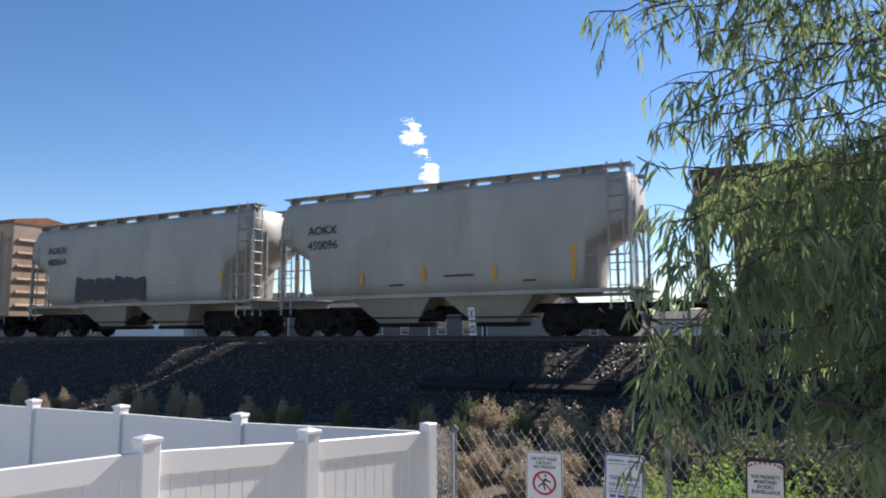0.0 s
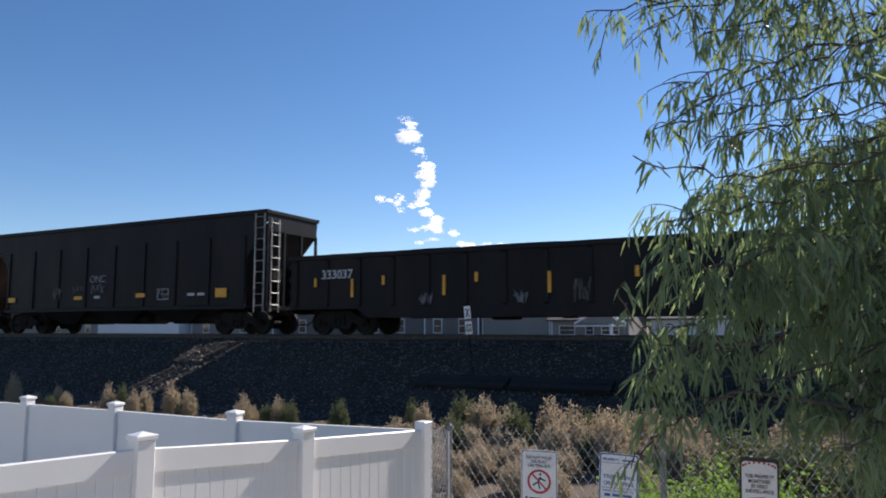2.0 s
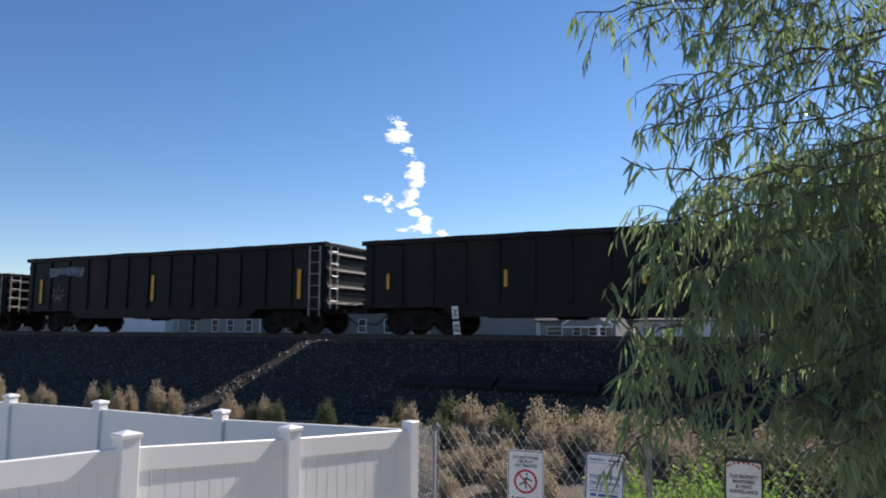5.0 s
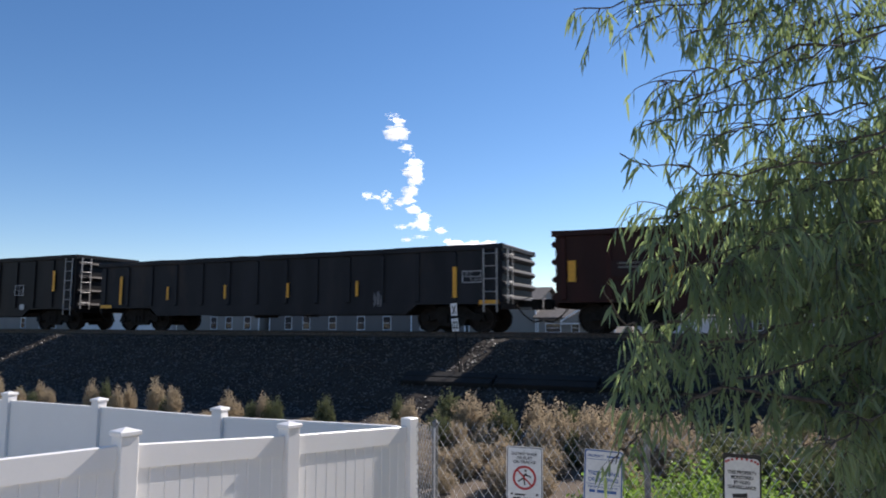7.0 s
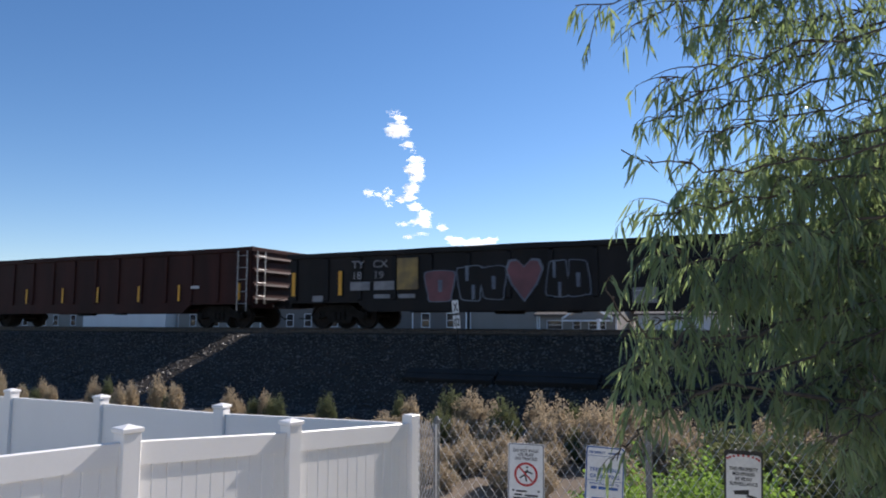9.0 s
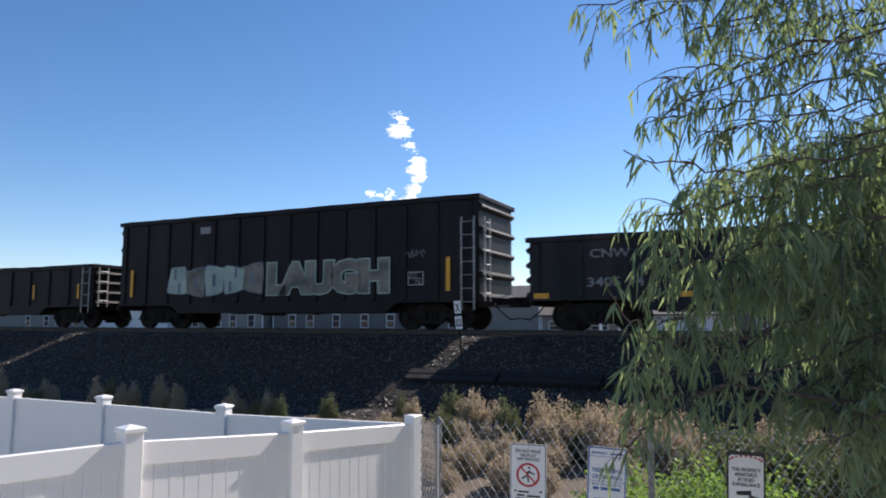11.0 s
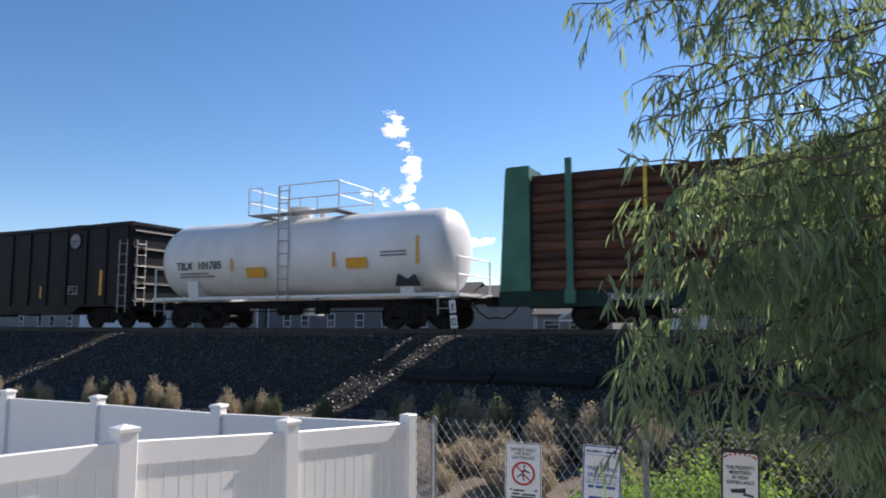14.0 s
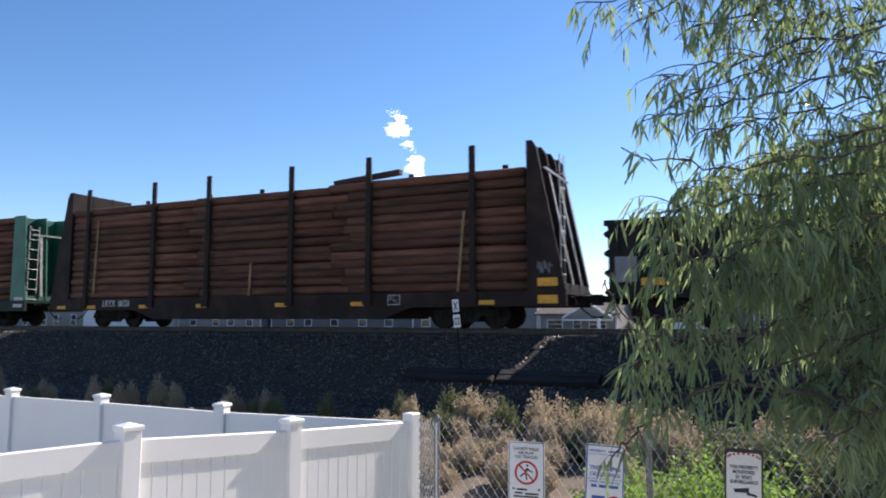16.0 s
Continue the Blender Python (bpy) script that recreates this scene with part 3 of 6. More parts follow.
def open_hopper(name, label, s0, s1, top, paint, ribs=13, chutes=4):
    L = s1 - s0
    c = car_base(name, label, s0, L, "hopper car")
    running_gear(c, L, 1.7)
    w = 1.47
    for y in (-w, w - 0.04):
        part("side_sheet", Shape().slab_y([(0.05, top), (L - 0.05, top), (L - 0.05, top - 0.35), (L - 1.0, top - 1.75), (L - 1.0, 1.05), (1.0, 1.05), (1.0, top - 1.75), (0.05, top - 0.35)], y, y + 0.04), paint, c, "ribbed steel side sheet")
    for a, b in (((0.05, top - 0.7), (2.6, 1.0)), ((L - 0.05, top - 0.7), (L - 2.6, 1.0))):
        dx = 0.05 if a[0] < b[0] else -0.05
        part("slope_sheet", Shape().slab_y([a, b, (b[0] + dx, b[1]), (a[0] + dx, a[1])], -w + 0.04, w - 0.04), paint, c, "sloping end sheet")
    for x in (0.05, L - 0.09):
        part("end_sheet", Shape().box(x, x + 0.04, -w + 0.04, w - 0.04, top - 0.75, top), paint, c)
    load = Shape()
    load.box(0.3, L - 0.3, -w + 0.05, w - 0.05, top - 0.9, top - 0.45)
    part("load", load, M_BALLAST, c, "dark bulk load below the rim")
    rim = Shape()
    for d in (-1, 1):
        rim.rbox(0, L, d * w - 0.08, d * w + 0.08, top - 0.12, top + 0.02, 0.02)
        rim.rbox(1.0, L - 1.0, d * w - 0.08, d * w + 0.08, 0.93, 1.07, 0.02)
    for x in (0, L - 0.14):
        rim.rbox(x, x + 0.14, -w + 0.08, w - 0.08, top - 0.12, top + 0.01, 0.02)
    part("top_chord", rim, paint, c, "rim and side sill")
    rib = shared(("hrib", paint.name, top), lambda: Shape().slab_x([(0, 1.07), (-0.05, 1.12), (-0.05, top - 0.95), (0, top - 0.85)], -0.05, 0.05).mesh("side_rib", paint))
    for i in range(ribs):
        x = 1.08 + (L - 2.16) * i / (ribs - 1)
        part("side_rib", rib, paint, c, at=pose(x, -w, 0))
        part("side_rib", rib, paint, c, at=pose(x, w, 0, 0, 0, 180))
    for i in range(chutes):
        x0 = 3.0 + (L - 6.0) * i / chutes
        x1 = 3.0 + (L - 6.0) * (i + 1) / chutes
        m = (x0 + x1) / 2
        part("chute", Shape().loft([[(x0, -w + 0.1, 1.0), (x1, -w + 0.1, 1.0), (x1, w - 0.1, 1.0), (x0, w - 0.1, 1.0)], [(m - 0.35, -0.95, 0.40), (m + 0.35, -0.95, 0.40), (m + 0.35, 0.95, 0.40), (m - 0.35, 0.95, 0.40)]]), paint, c, "sloping discharge chute")
    for x, b in ((0.08, 1.7), (L - 0.08, L - 1.7)):
        posts = Shape()
        for y in (-w + 0.05, -0.5, 0.5, w - 0.05):
            posts.box(x - 0.045, x + 0.045, y - 0.045, y + 0.045, 0.95, top - 0.7)
        posts.box(x - 0.12, x + 0.12, -w, w, 0.88, 1.02)
        for y in (-w + 0.05, w - 0.05):
            posts.rod((x, y, 0.98), (b, y, 0.98), 0.06, 4)
            posts.rod((x, y, 1.6), (b - (0.45 if b > x else -0.45), y, 1.62), 0.03, 4)
        part("end_frame", posts, paint, c, "open end frame of steel posts")
    ladder(c, L - 0.55, -w - 0.06, 0.8, top - 0.1)
    ladder(c, L + 0.03, -w + 0.15, 0.8, top - 0.3, turn=90)
    part("brake_wheel", Shape().rod((0, 0, 0), (0.05, 0, 0), 0.28, 14), M_DARKGREY, c, "round hand-brake wheel", at=pose(L - 0.1, -0.9, 2.2))
    return c, L, -w - 0.052


def covered_hopper(name, label, s0, s1, top, paint):
    L = s1 - s0
    c = car_base(name, label, s0, L, "hopper car")
    running_gear(c, L, 1.55)

    def section(x, low, hi, k=1.0):
        pts = []
        for t in np.linspace(0, 1, 9):
            pts.append((x, -k * (1.22 + 0.28 * math.sin(math.pi * (0.22 + 0.68 * t))), low + (hi - 0.28 - low) * t))
        roof = [(x, -k * 1.18, hi - 0.10), (x, -k * 0.6, hi - 0.02), (x, 0, hi)]
        half = pts + roof
        return half + [(p[0], -p[1], p[2]) for p in half[-2::-1]]

    hull = Shape()
    rings = [section(0.12, 3.30, top - 0.10, 0.98), section(0.22, 3.24, top - 0.05), section(1.30, 2.62, top - 0.04), section(1.40, 1.55, top - 0.04)]
    rings += [section(x, 1.36, top - 0.04) for x in np.linspace(1.55, L - 1.55, 6)]
    rings += [section(L - 1.40, 1.55, top - 0.04), section(L - 1.30, 2.62, top - 0.04), section(L - 0.22, 3.24, top - 0.05), section(L - 0.12, 3.30, top - 0.10, 0.98)]
    hull.loft(rings)
    part("body", hull, paint, c, "smooth curved grey steel hull", smooth=True)
    sill = Shape()
    for d in (-1, 1):
        sill.rbox(0.0, L, d * 1.40 - 0.06, d * 1.40 + 0.06, 1.24, 1.36, 0.02)
    for x in (0, L - 0.14):
        sill.box(x, x + 0.14, -1.37, 1.37, 1.0, 1.38)
    part("side_sill", sill, paint, c, "straight side sill")
    for m in (L * 0.36, L * 0.64):
        part("hopper_bay", Shape().loft([[(m - 1.55, -1.3, 1.3), (m + 1.55, -1.3, 1.3), (m + 1.55, 1.3, 1.3), (m - 1.55, 1.3, 1.3)], [(m - 0.7, -0.7, 0.42), (m + 0.7, -0.7, 0.42), (m + 0.7, 0.7, 0.42), (m - 0.7, 0.7, 0.42)]]), paint, c, "tapered grey discharge bay")
        part("outlet_gate", Shape().box(m - 0.75, m + 0.75, -0.8, 0.8, 0.30, 0.44), M_DARKGREY, c, "dark sliding outlet gate")
    walk_way = Shape()
    for d in (-1, 1):
        walk_way.box(0.0, L, d * 0.95 - 0.3, d * 0.95 + 0.3, top + 0.06, top + 0.09)
        for i in range(11):
            x = 0.3 + (L - 0.6) * i / 10
            walk_way.box(x - 0.03, x + 0.03, d * 0.95 - 0.28, d * 0.95 + 0.28, top - 0.12, top + 0.06)
    part("running_board", walk_way, M_LADDER, c, "bright galvanised roof walkway")
    for i in range(5):
        x = 1.6 + (L - 3.2) * i / 4
        part("roof_hatch", Shape().rbox(x - 0.75, x + 0.75, -0.45, 0.45, top - 0.08, top + 0.12, 0.04), paint, c, "long covered roof hatch")
    for x, b in ((0.06, 1.7), (L - 0.06, L - 1.7)):
        ends = Shape()
        for y in (-1.35, -0.55, 0.55, 1.35):
            ends.box(x - 0.04, x + 0.04, y - 0.04, y + 0.04, 1.3, top - 0.9)
        ends.box(x - 0.3, x + 0.3, -1.4, 1.4, 1.30, 1.36)
        for y in (-1.36, 1.36):
            ends.rod((x, y, 2.3), (b, y, 2.3), 0.022, 5)
            ends.rod((x * 0.4 + b * 0.6, y, 1.36), (x * 0.4 + b * 0.6, y, top - 2.0), 0.05, 4)
        part("end_frame", ends, M_LADDER, c, "pale steel end posts and handrails")
    ladder(c, L - 0.62, -1.50, 0.75, top + 0.1)
    ladder(c, L + 0.03, -1.35, 0.75, top + 0.1, turn=90)
    ladder(c, 0.18, -1.50, 0.75, top - 0.9)
    return c, L, -1.505


def tank_car(name, label, s0, s1):
    L = s1 - s0
    c = car_base(name, label, s0, L, "tank car")
    running_gear(c, L, 1.75)
    r, zc, n = 1.46, 2.55, 36
    rings = []
    a, b = 0.1, L - 0.45
    prof = [(a, 0.02), (a + 0.05, 0.45), (a + 0.16, 0.75), (a + 0.34, 0.93), (a + 0.6, 1.0)]
    prof += [(a + 0.6 + (b - a - 1.2) * i / 4, 1.0) for i in range(1, 4)]
    prof += [(b - 0.6, 1.0), (b - 0.34, 0.93), (b - 0.16, 0.75), (b - 0.05, 0.45), (b, 0.02)]
    for x, k in prof:
        rings.append([(x, r * k * math.cos(2 * math.pi * i / n), zc + r * k * math.sin(2 * math.pi * i / n)) for i in range(n)])
    part("tank_shell", Shape().loft(rings), M_TANKWHITE, c, "white painted cylindrical tank with domed ends", smooth=True)
    seams = Shape()
    for x in (a + 0.62, a + 3.6, (a + b) / 2 + 0.6, b - 3.0, b - 0.62):
        seams.loft([[(x + d, (r + e) * math.cos(2 * math.pi * i / n), zc + (r + e) * math.sin(2 * math.pi * i / n)) for i in range(n)] for d, e in ((-0.03, -0.02), (-0.025, 0.006), (0.025, 0.006), (0.03, -0.02))])
    part("weld_seam", seams, M_TANKWHITE, c, "raised weld bands")
    m = L * 0.455
    dome = Shape().rod((m, 0, zc + r - 0.1), (m, 0, zc + r + 0.32), 0.42, 18).rod((m, 0, zc + r + 0.32), (m, 0, zc + r + 0.4), 0.48, 18)
    dome.rod((m - 0.8, -0.1, zc + r - 0.1), (m - 0.8, -0.1, zc + r + 0.22), 0.13, 10).rod((m + 0.9, 0.1, zc + r - 0.1), (m + 0.9, 0.1, zc + r + 0.25), 0.12, 10)
    part("valve_housing", dome, M_TANKWHITE, c, "round valve dome on top")
    p = Shape()
    z = zc + r + 0.05
    x0, x1 = m - 1.5, m + 2.4
    for y0, y1 in ((-1.15, -0.55), (0.55, 1.15)):
        p.box(x0, x1, y0, y1, z, z + 0.04)
    p.box(x0, x0 + 0.5, -0.55, 0.55, z, z + 0.04)
    p.box(x1 - 0.5, x1, -0.55, 0.55, z, z + 0.04)
    part("platform", p, M_LADDER, c, "grey grating platform around the dome")
    h = Shape()
    for y in (-1.13, 1.13):
        for xa, xb in ((x0, m - 0.9), (m - 0.1, x1)):
            for x in (xa, xb):
                h.rod((x, y, z), (x, y, z + 1.0), 0.025, 5)
            for k in (0.5, 1.0):
                h.rod((xa, y, z + k), (xb, y, z + k), 0.022, 5)
    for x in (x0, x1):
        for k in (0.5, 1.0):
            h.rod((x, -1.13, z + k), (x, 1.13, z + k), 0.022, 5)
    part("handrail", h, M_TANKWHITE, c, "white pipe guard rails")
    ladder(c, m + 0.15, -1.50, 1.0, z + 0.9, w=0.45)
    s = Shape()
    for d in (-1, 1):
        s.box(0.05, L - 0.05, d * 1.38 - 0.06, d * 1.38 + 0.06, 1.04, 1.14)
    for x in (0.0, L - 0.6):
        s.box(x, x + 0.6, -1.4, 1.4, 1.02, 1.12)
    part("side_sill", s, M_TANKWHITE, c, "thin white side walkway sill")
    for x in (1.9, L - 1.9):
        cr = Shape().slab_x([(-1.2, 1.0), (1.2, 1.0), (1.3, 1.75), (0.9, 1.5), (0, 1.2), (-0.9, 1.5), (-1.3, 1.75)], x - 0.25, x + 0.25)
        part("saddle", cr, M_TANKWHITE, c, "steel cradle under the tank")
    for x in (0.08, L - 0.08):
        e = Shape()
        for y in (-1.35, 1.35):
            e.rod((x, y, 1.1), (x, y, 2.25), 0.03, 5)
        e.rod((x, -1.35, 2.25), (x, 1.35, 2.25), 0.025, 5)
        e.rod((x, -1.35, 1.7), (x, 1.35, 1.7), 0.025, 5)
        part("end_rail", e, M_TANKWHITE, c, "white end handrail")
    ladder(c, L - 0.7, -1.46, 0.45, 1.1, w=0.5)
    ladder(c, 0.2, -1.46, 0.45, 1.1, w=0.5)
    v = Shape().rod((L * 0.5, 0, 1.1), (L * 0.5, 0, 0.5), 0.2, 12).box(L * 0.5 - 0.3, L * 0.5 + 0.3, -0.3, 0.3, 0.45, 0.6)
    part("outlet_valve", v, M_TANKWHITE, c, "bottom outlet fitting")
    return c, L, -1.5


def log_mesh(seed, length, r):
    rnd = random.Random(seed)
    rings = []
    oy, oz = 0, 0
    for k in range(5):
        x = length * k / 4
        oy += rnd.uniform(-0.012, 0.012)
        oz += rnd.uniform(-0.012, 0.012)
        rr = r * (1.04 - 0.10 * k / 4) * rnd.uniform(0.95, 1.05)
        rings.append([(x, oy + rr * math.cos(2 * math.pi * i / 8), oz + rr * math.sin(2 * math.pi * i / 8)) for i in range(8)])
    return Shape().loft(rings).mesh("log", M_LOG, True)


def log_car(name, label, s0, s1, paint, bulk_top, stake_top, pile_top, stakes, seed, foots, head, uneven, deck_paint):
    L = s1 - s0
    c = car_base(name, label, s0, L, "log car")
    running_gear(c, L, 3.3)
    d = Shape()
    d.box(0.0, L, -1.4, 1.4, 1.0, 1.12)
    for y in (-1, 1):
        d.slab_y([(0.0, 0.66), (5.0, 0.66), (6.0, 0.30), (L - 6.0, 0.30), (L - 5.0, 0.66), (L, 0.66), (L, 1.12), (0, 1.12)], y * 1.42 - 0.06, y * 1.42 + 0.06)
    part("deck", d, deck_paint, c, "long steel deck with deep side sill")
    for x, f, foot in ((0.0, 1, foots[0]), (L, -1, foots[1])):
        b = part("bulkhead", Shape().slab_y([(x + f * (foot - 0.08), 1.12), (x + f * foot, 1.12), (x + f * foot, bulk_top), (x + f * (foot - 0.08), bulk_top)], -1.4, 1.4), paint, c, "tall braced steel end bulkhead")
        for y in (-1.46, -0.5, 0.44, 1.40):
            part("bulkhead_side", Shape().slab_y([(x, 1.0), (x + f * (foot + 0.01), 1.0), (x + f * (foot + 0.01), bulk_top + 0.02), (x + f * (foot - head) * 1.15, bulk_top + 0.01), (x + f * (foot - head), bulk_top - 0.18)], y, y + 0.06), paint, b, "tapered side plate")
        part("bulkhead_beam", Shape().slab_y([(x + f * 0.04, 1.12), (x + f * 0.16, 1.12), (x + f * 0.16, 1.32), (x + f * 0.04, 1.32)], -1.4, 1.4), paint, b, "cross beam")
    foot = foots[1]
    ladder(c, L - (foot - head) * 0.2, -1.36, 0.9, bulk_top - 0.45, turn=90)
    for y in (-0.75, 0.25, 1.15):
        part("bulkhead_brace", Shape().slab_y([(L + 0.0, 1.3), (L + 0.03, 1.3), (L + 0.03 - (foot - head) * 0.82, bulk_top - 0.8), (L - (foot - head) * 0.82, bulk_top - 0.8)], y - 0.06, y + 0.06), M_LADDER, c, "pale worn brace on the bulkhead")
    part("bulkhead_brace", Shape().box(L - (foot - head) * 0.8, L - (foot - head) * 0.8 + 0.05, -1.3, 1.35, bulk_top - 0.85, bulk_top - 0.78), M_LADDER, c, "pale worn brace on the bulkhead")
    rnd = random.Random(seed)
    r = 0.155
    lo, hi = foots[0] + 0.03, L - foots[1] - 0.03
    meshes = {}
    z, row = 1.12 + r, 0
    while z + r < pile_top + 0.02:
        last = z + r * 2.6 > pile_top
        ys = [-1.23, -0.92] + ([-0.61, -0.30, 0.0, 0.31, 0.62, 0.93] if z + 4 * r > pile_top else []) + [1.23]
        cuts = [lo, lo + (hi - lo) / 3 + rnd.uniform(-0.5, 0.5), lo + (hi - lo) * 2 / 3 + rnd.uniform(-0.5, 0.5), hi]
        for k in range(3):
            if last and k == 0 and uneven:
                continue
            length = round((cuts[k + 1] - cuts[k]) * 4) / 4
            for y in ys:
                key = (length, rnd.randrange(3))
                if key not in meshes:
                    meshes[key] = log_mesh(seed * 100 + len(meshes), length, r)
                x = min(cuts[k], hi - length)
                part("log", meshes[key], M_LOG, c, at=pose(x + rnd.uniform(0, 0.04), y + rnd.uniform(-0.03, 0.03), z + rnd.uniform(-0.02, 0.02), rnd.uniform(0, 360), 0, 0))
        z += r * 1.84
        row += 1
    sm = Shape().rbox(-0.10, 0.10, -0.09, 0.0, 0.9, stake_top, 0.015).box(-0.16, 0.16, -0.12, 0.02, 0.75, 1.15).mesh("stake", paint)
    for x in stakes:
        part("stake", sm, paint, c, "upright steel stake", at=pose(x, -1.44, 0))
        part("stake", sm, paint, c, "upright steel stake", at=pose(x, 1.44, 0, 0, 0, 180))
    return c, L, -1.49


def box_car(s0, s1):
    L = s1 - s0
    c = car_base("box_car", "faded tan boxcar with rusty roof and graffiti", s0, L, "boxcar")
    running_gear(c, L, 1.9)
    b = Shape().box(0.0, L, -1.5, 1.5, 0.95, 5.2)
    part("body", b, M_TANCAR, c, "faded tan ribbed boxcar sides")
    part("roof", Shape().slab_x([(-1.56, 5.2), (1.56, 5.2), (1.5, 5.38), (0, 5.62), (-1.5, 5.38)], -0.05, L + 0.05), mat("rusty_roof", (0.30, 0.13, 0.06), (0.2, 0.09, 0.05), 2, 0.8), c, "rust-orange roof")
    for i in range(14):
        part("side_rib", Shape().box(L * i / 14 + 0.2, L * i / 14 + 0.32, -1.56, -1.5, 1.05, 4.85), M_TANCAR, c)
    for i in range(6):
        part("end_rib", Shape().rod((L, -1.3, 1.4 + 0.6 * i), (L, 1.3, 1.4 + 0.6 * i), 0.1, 8), M_TANCAR, c, "corrugated end rib")
    graffiti(c, L - 5.5, L - 0.9, 1.5, 3.6, 4, M_SPRAYPALE, M_TANCAR, -1.57, 4, "pale scrawled graffiti letter")
    ladder(c, L - 0.6, -1.58, 0.6, 4.6)


def word(c, string, x0, x1, z0, z1, y, fill, edge, label, bold=0.03, lean=0.0, rim=None):
    """A sprayed word stretched to a stretch of the side: a pale fill over a dark, wider outline."""
    me = letters(string, 1.0, fill, bold, 0.002, lean, 0.92)
    xs, zs = [v.co.x for v in me.vertices], [v.co.z for v in me.vertices]
    kx, kz = (x1 - x0) / (max(xs) - min(xs)), (z1 - z0) / (max(zs) - min(zs))
    at = pose(x0 - min(xs) * kx, y - 0.006, z0 - min(zs) * kz) @ Matrix.Diagonal((kx, 1, kz, 1))
    part("graffiti_word", me, fill, c, label, at=at)
    if edge and rim:
        halo = letters(string, 1.0, rim, bold + 0.055, 0.002, lean, 0.92)
        part("graffiti_outline", halo, rim, c, "pale outer outline", at=pose(x0 - min(xs) * kx, y + 0.004, z0 - min(zs) * kz) @ Matrix.Diagonal((kx, 1, kz, 1)))
    if edge:
        wide = letters(string, 1.0, edge, bold + 0.035, 0.002, lean, 0.92)
        part("graffiti_outline", wide, edge, c, "dark spray-paint outline", at=pose(x0 - min(xs) * kx, y, z0 - min(zs) * kz) @ Matrix.Diagonal((kx, 1, kz, 1)))


def scrawl(c, x, z, w, h, y, material, seed, label="thin scrawled graffiti tag"):
    """A thin looping tag."""
    rnd = random.Random(seed)
    s = Shape()
    p = Vector((0, 0, h * 0.5))
    for i in range(16):
        q = Vector((w * (i + 1) / 17 + rnd.uniform(-0.12, 0.12) * w, 0, h * (0.5 + 0.5 * math.sin(i * 2.3 + rnd.uniform(-0.5, 0.5)))))
        s.rod(p, q, 0.014, 4)
        p = q
    part("graffiti_tag", s, material, c, label, at=pose(x, y + 0.008, z))


def disc(c, x, z, r, y, material):
    n = 24
    part("emblem_disc", Shape().slab_y([(r * math.cos(2 * math.pi * i / n), r * math.sin(2 * math.pi * i / n)) for i in range(n)], -0.004, 0), material, c, "round pale painted emblem", at=pose(x, y, z))
    part("emblem_bar", Shape().box(-r * 0.7, r * 0.7, -0.007, -0.005, -r * 0.08, r * 0.08), M_DARKPAINT, c, "thin dark bar", at=pose(x, y, z))


def patch(c, x, z, w, h, y, material, name="painted_patch", label="painted patch"):
    part(name, Shape().box(0, w, -0.003, 0.0, 0, h), material, c, label, at=pose(x, y, z))


def marks(c, top, number, x, z, size, y, material=None, gap=0.45, sx=1.0):
    write(top, size, material or M_WHITEPAINT, c, x, y, z, 0.004, sx=sx, label="stencilled car marks")
    write(number, size, material or M_WHITEPAINT, c, x, y, z - gap, 0.004, sx=sx, label="stencilled car number")


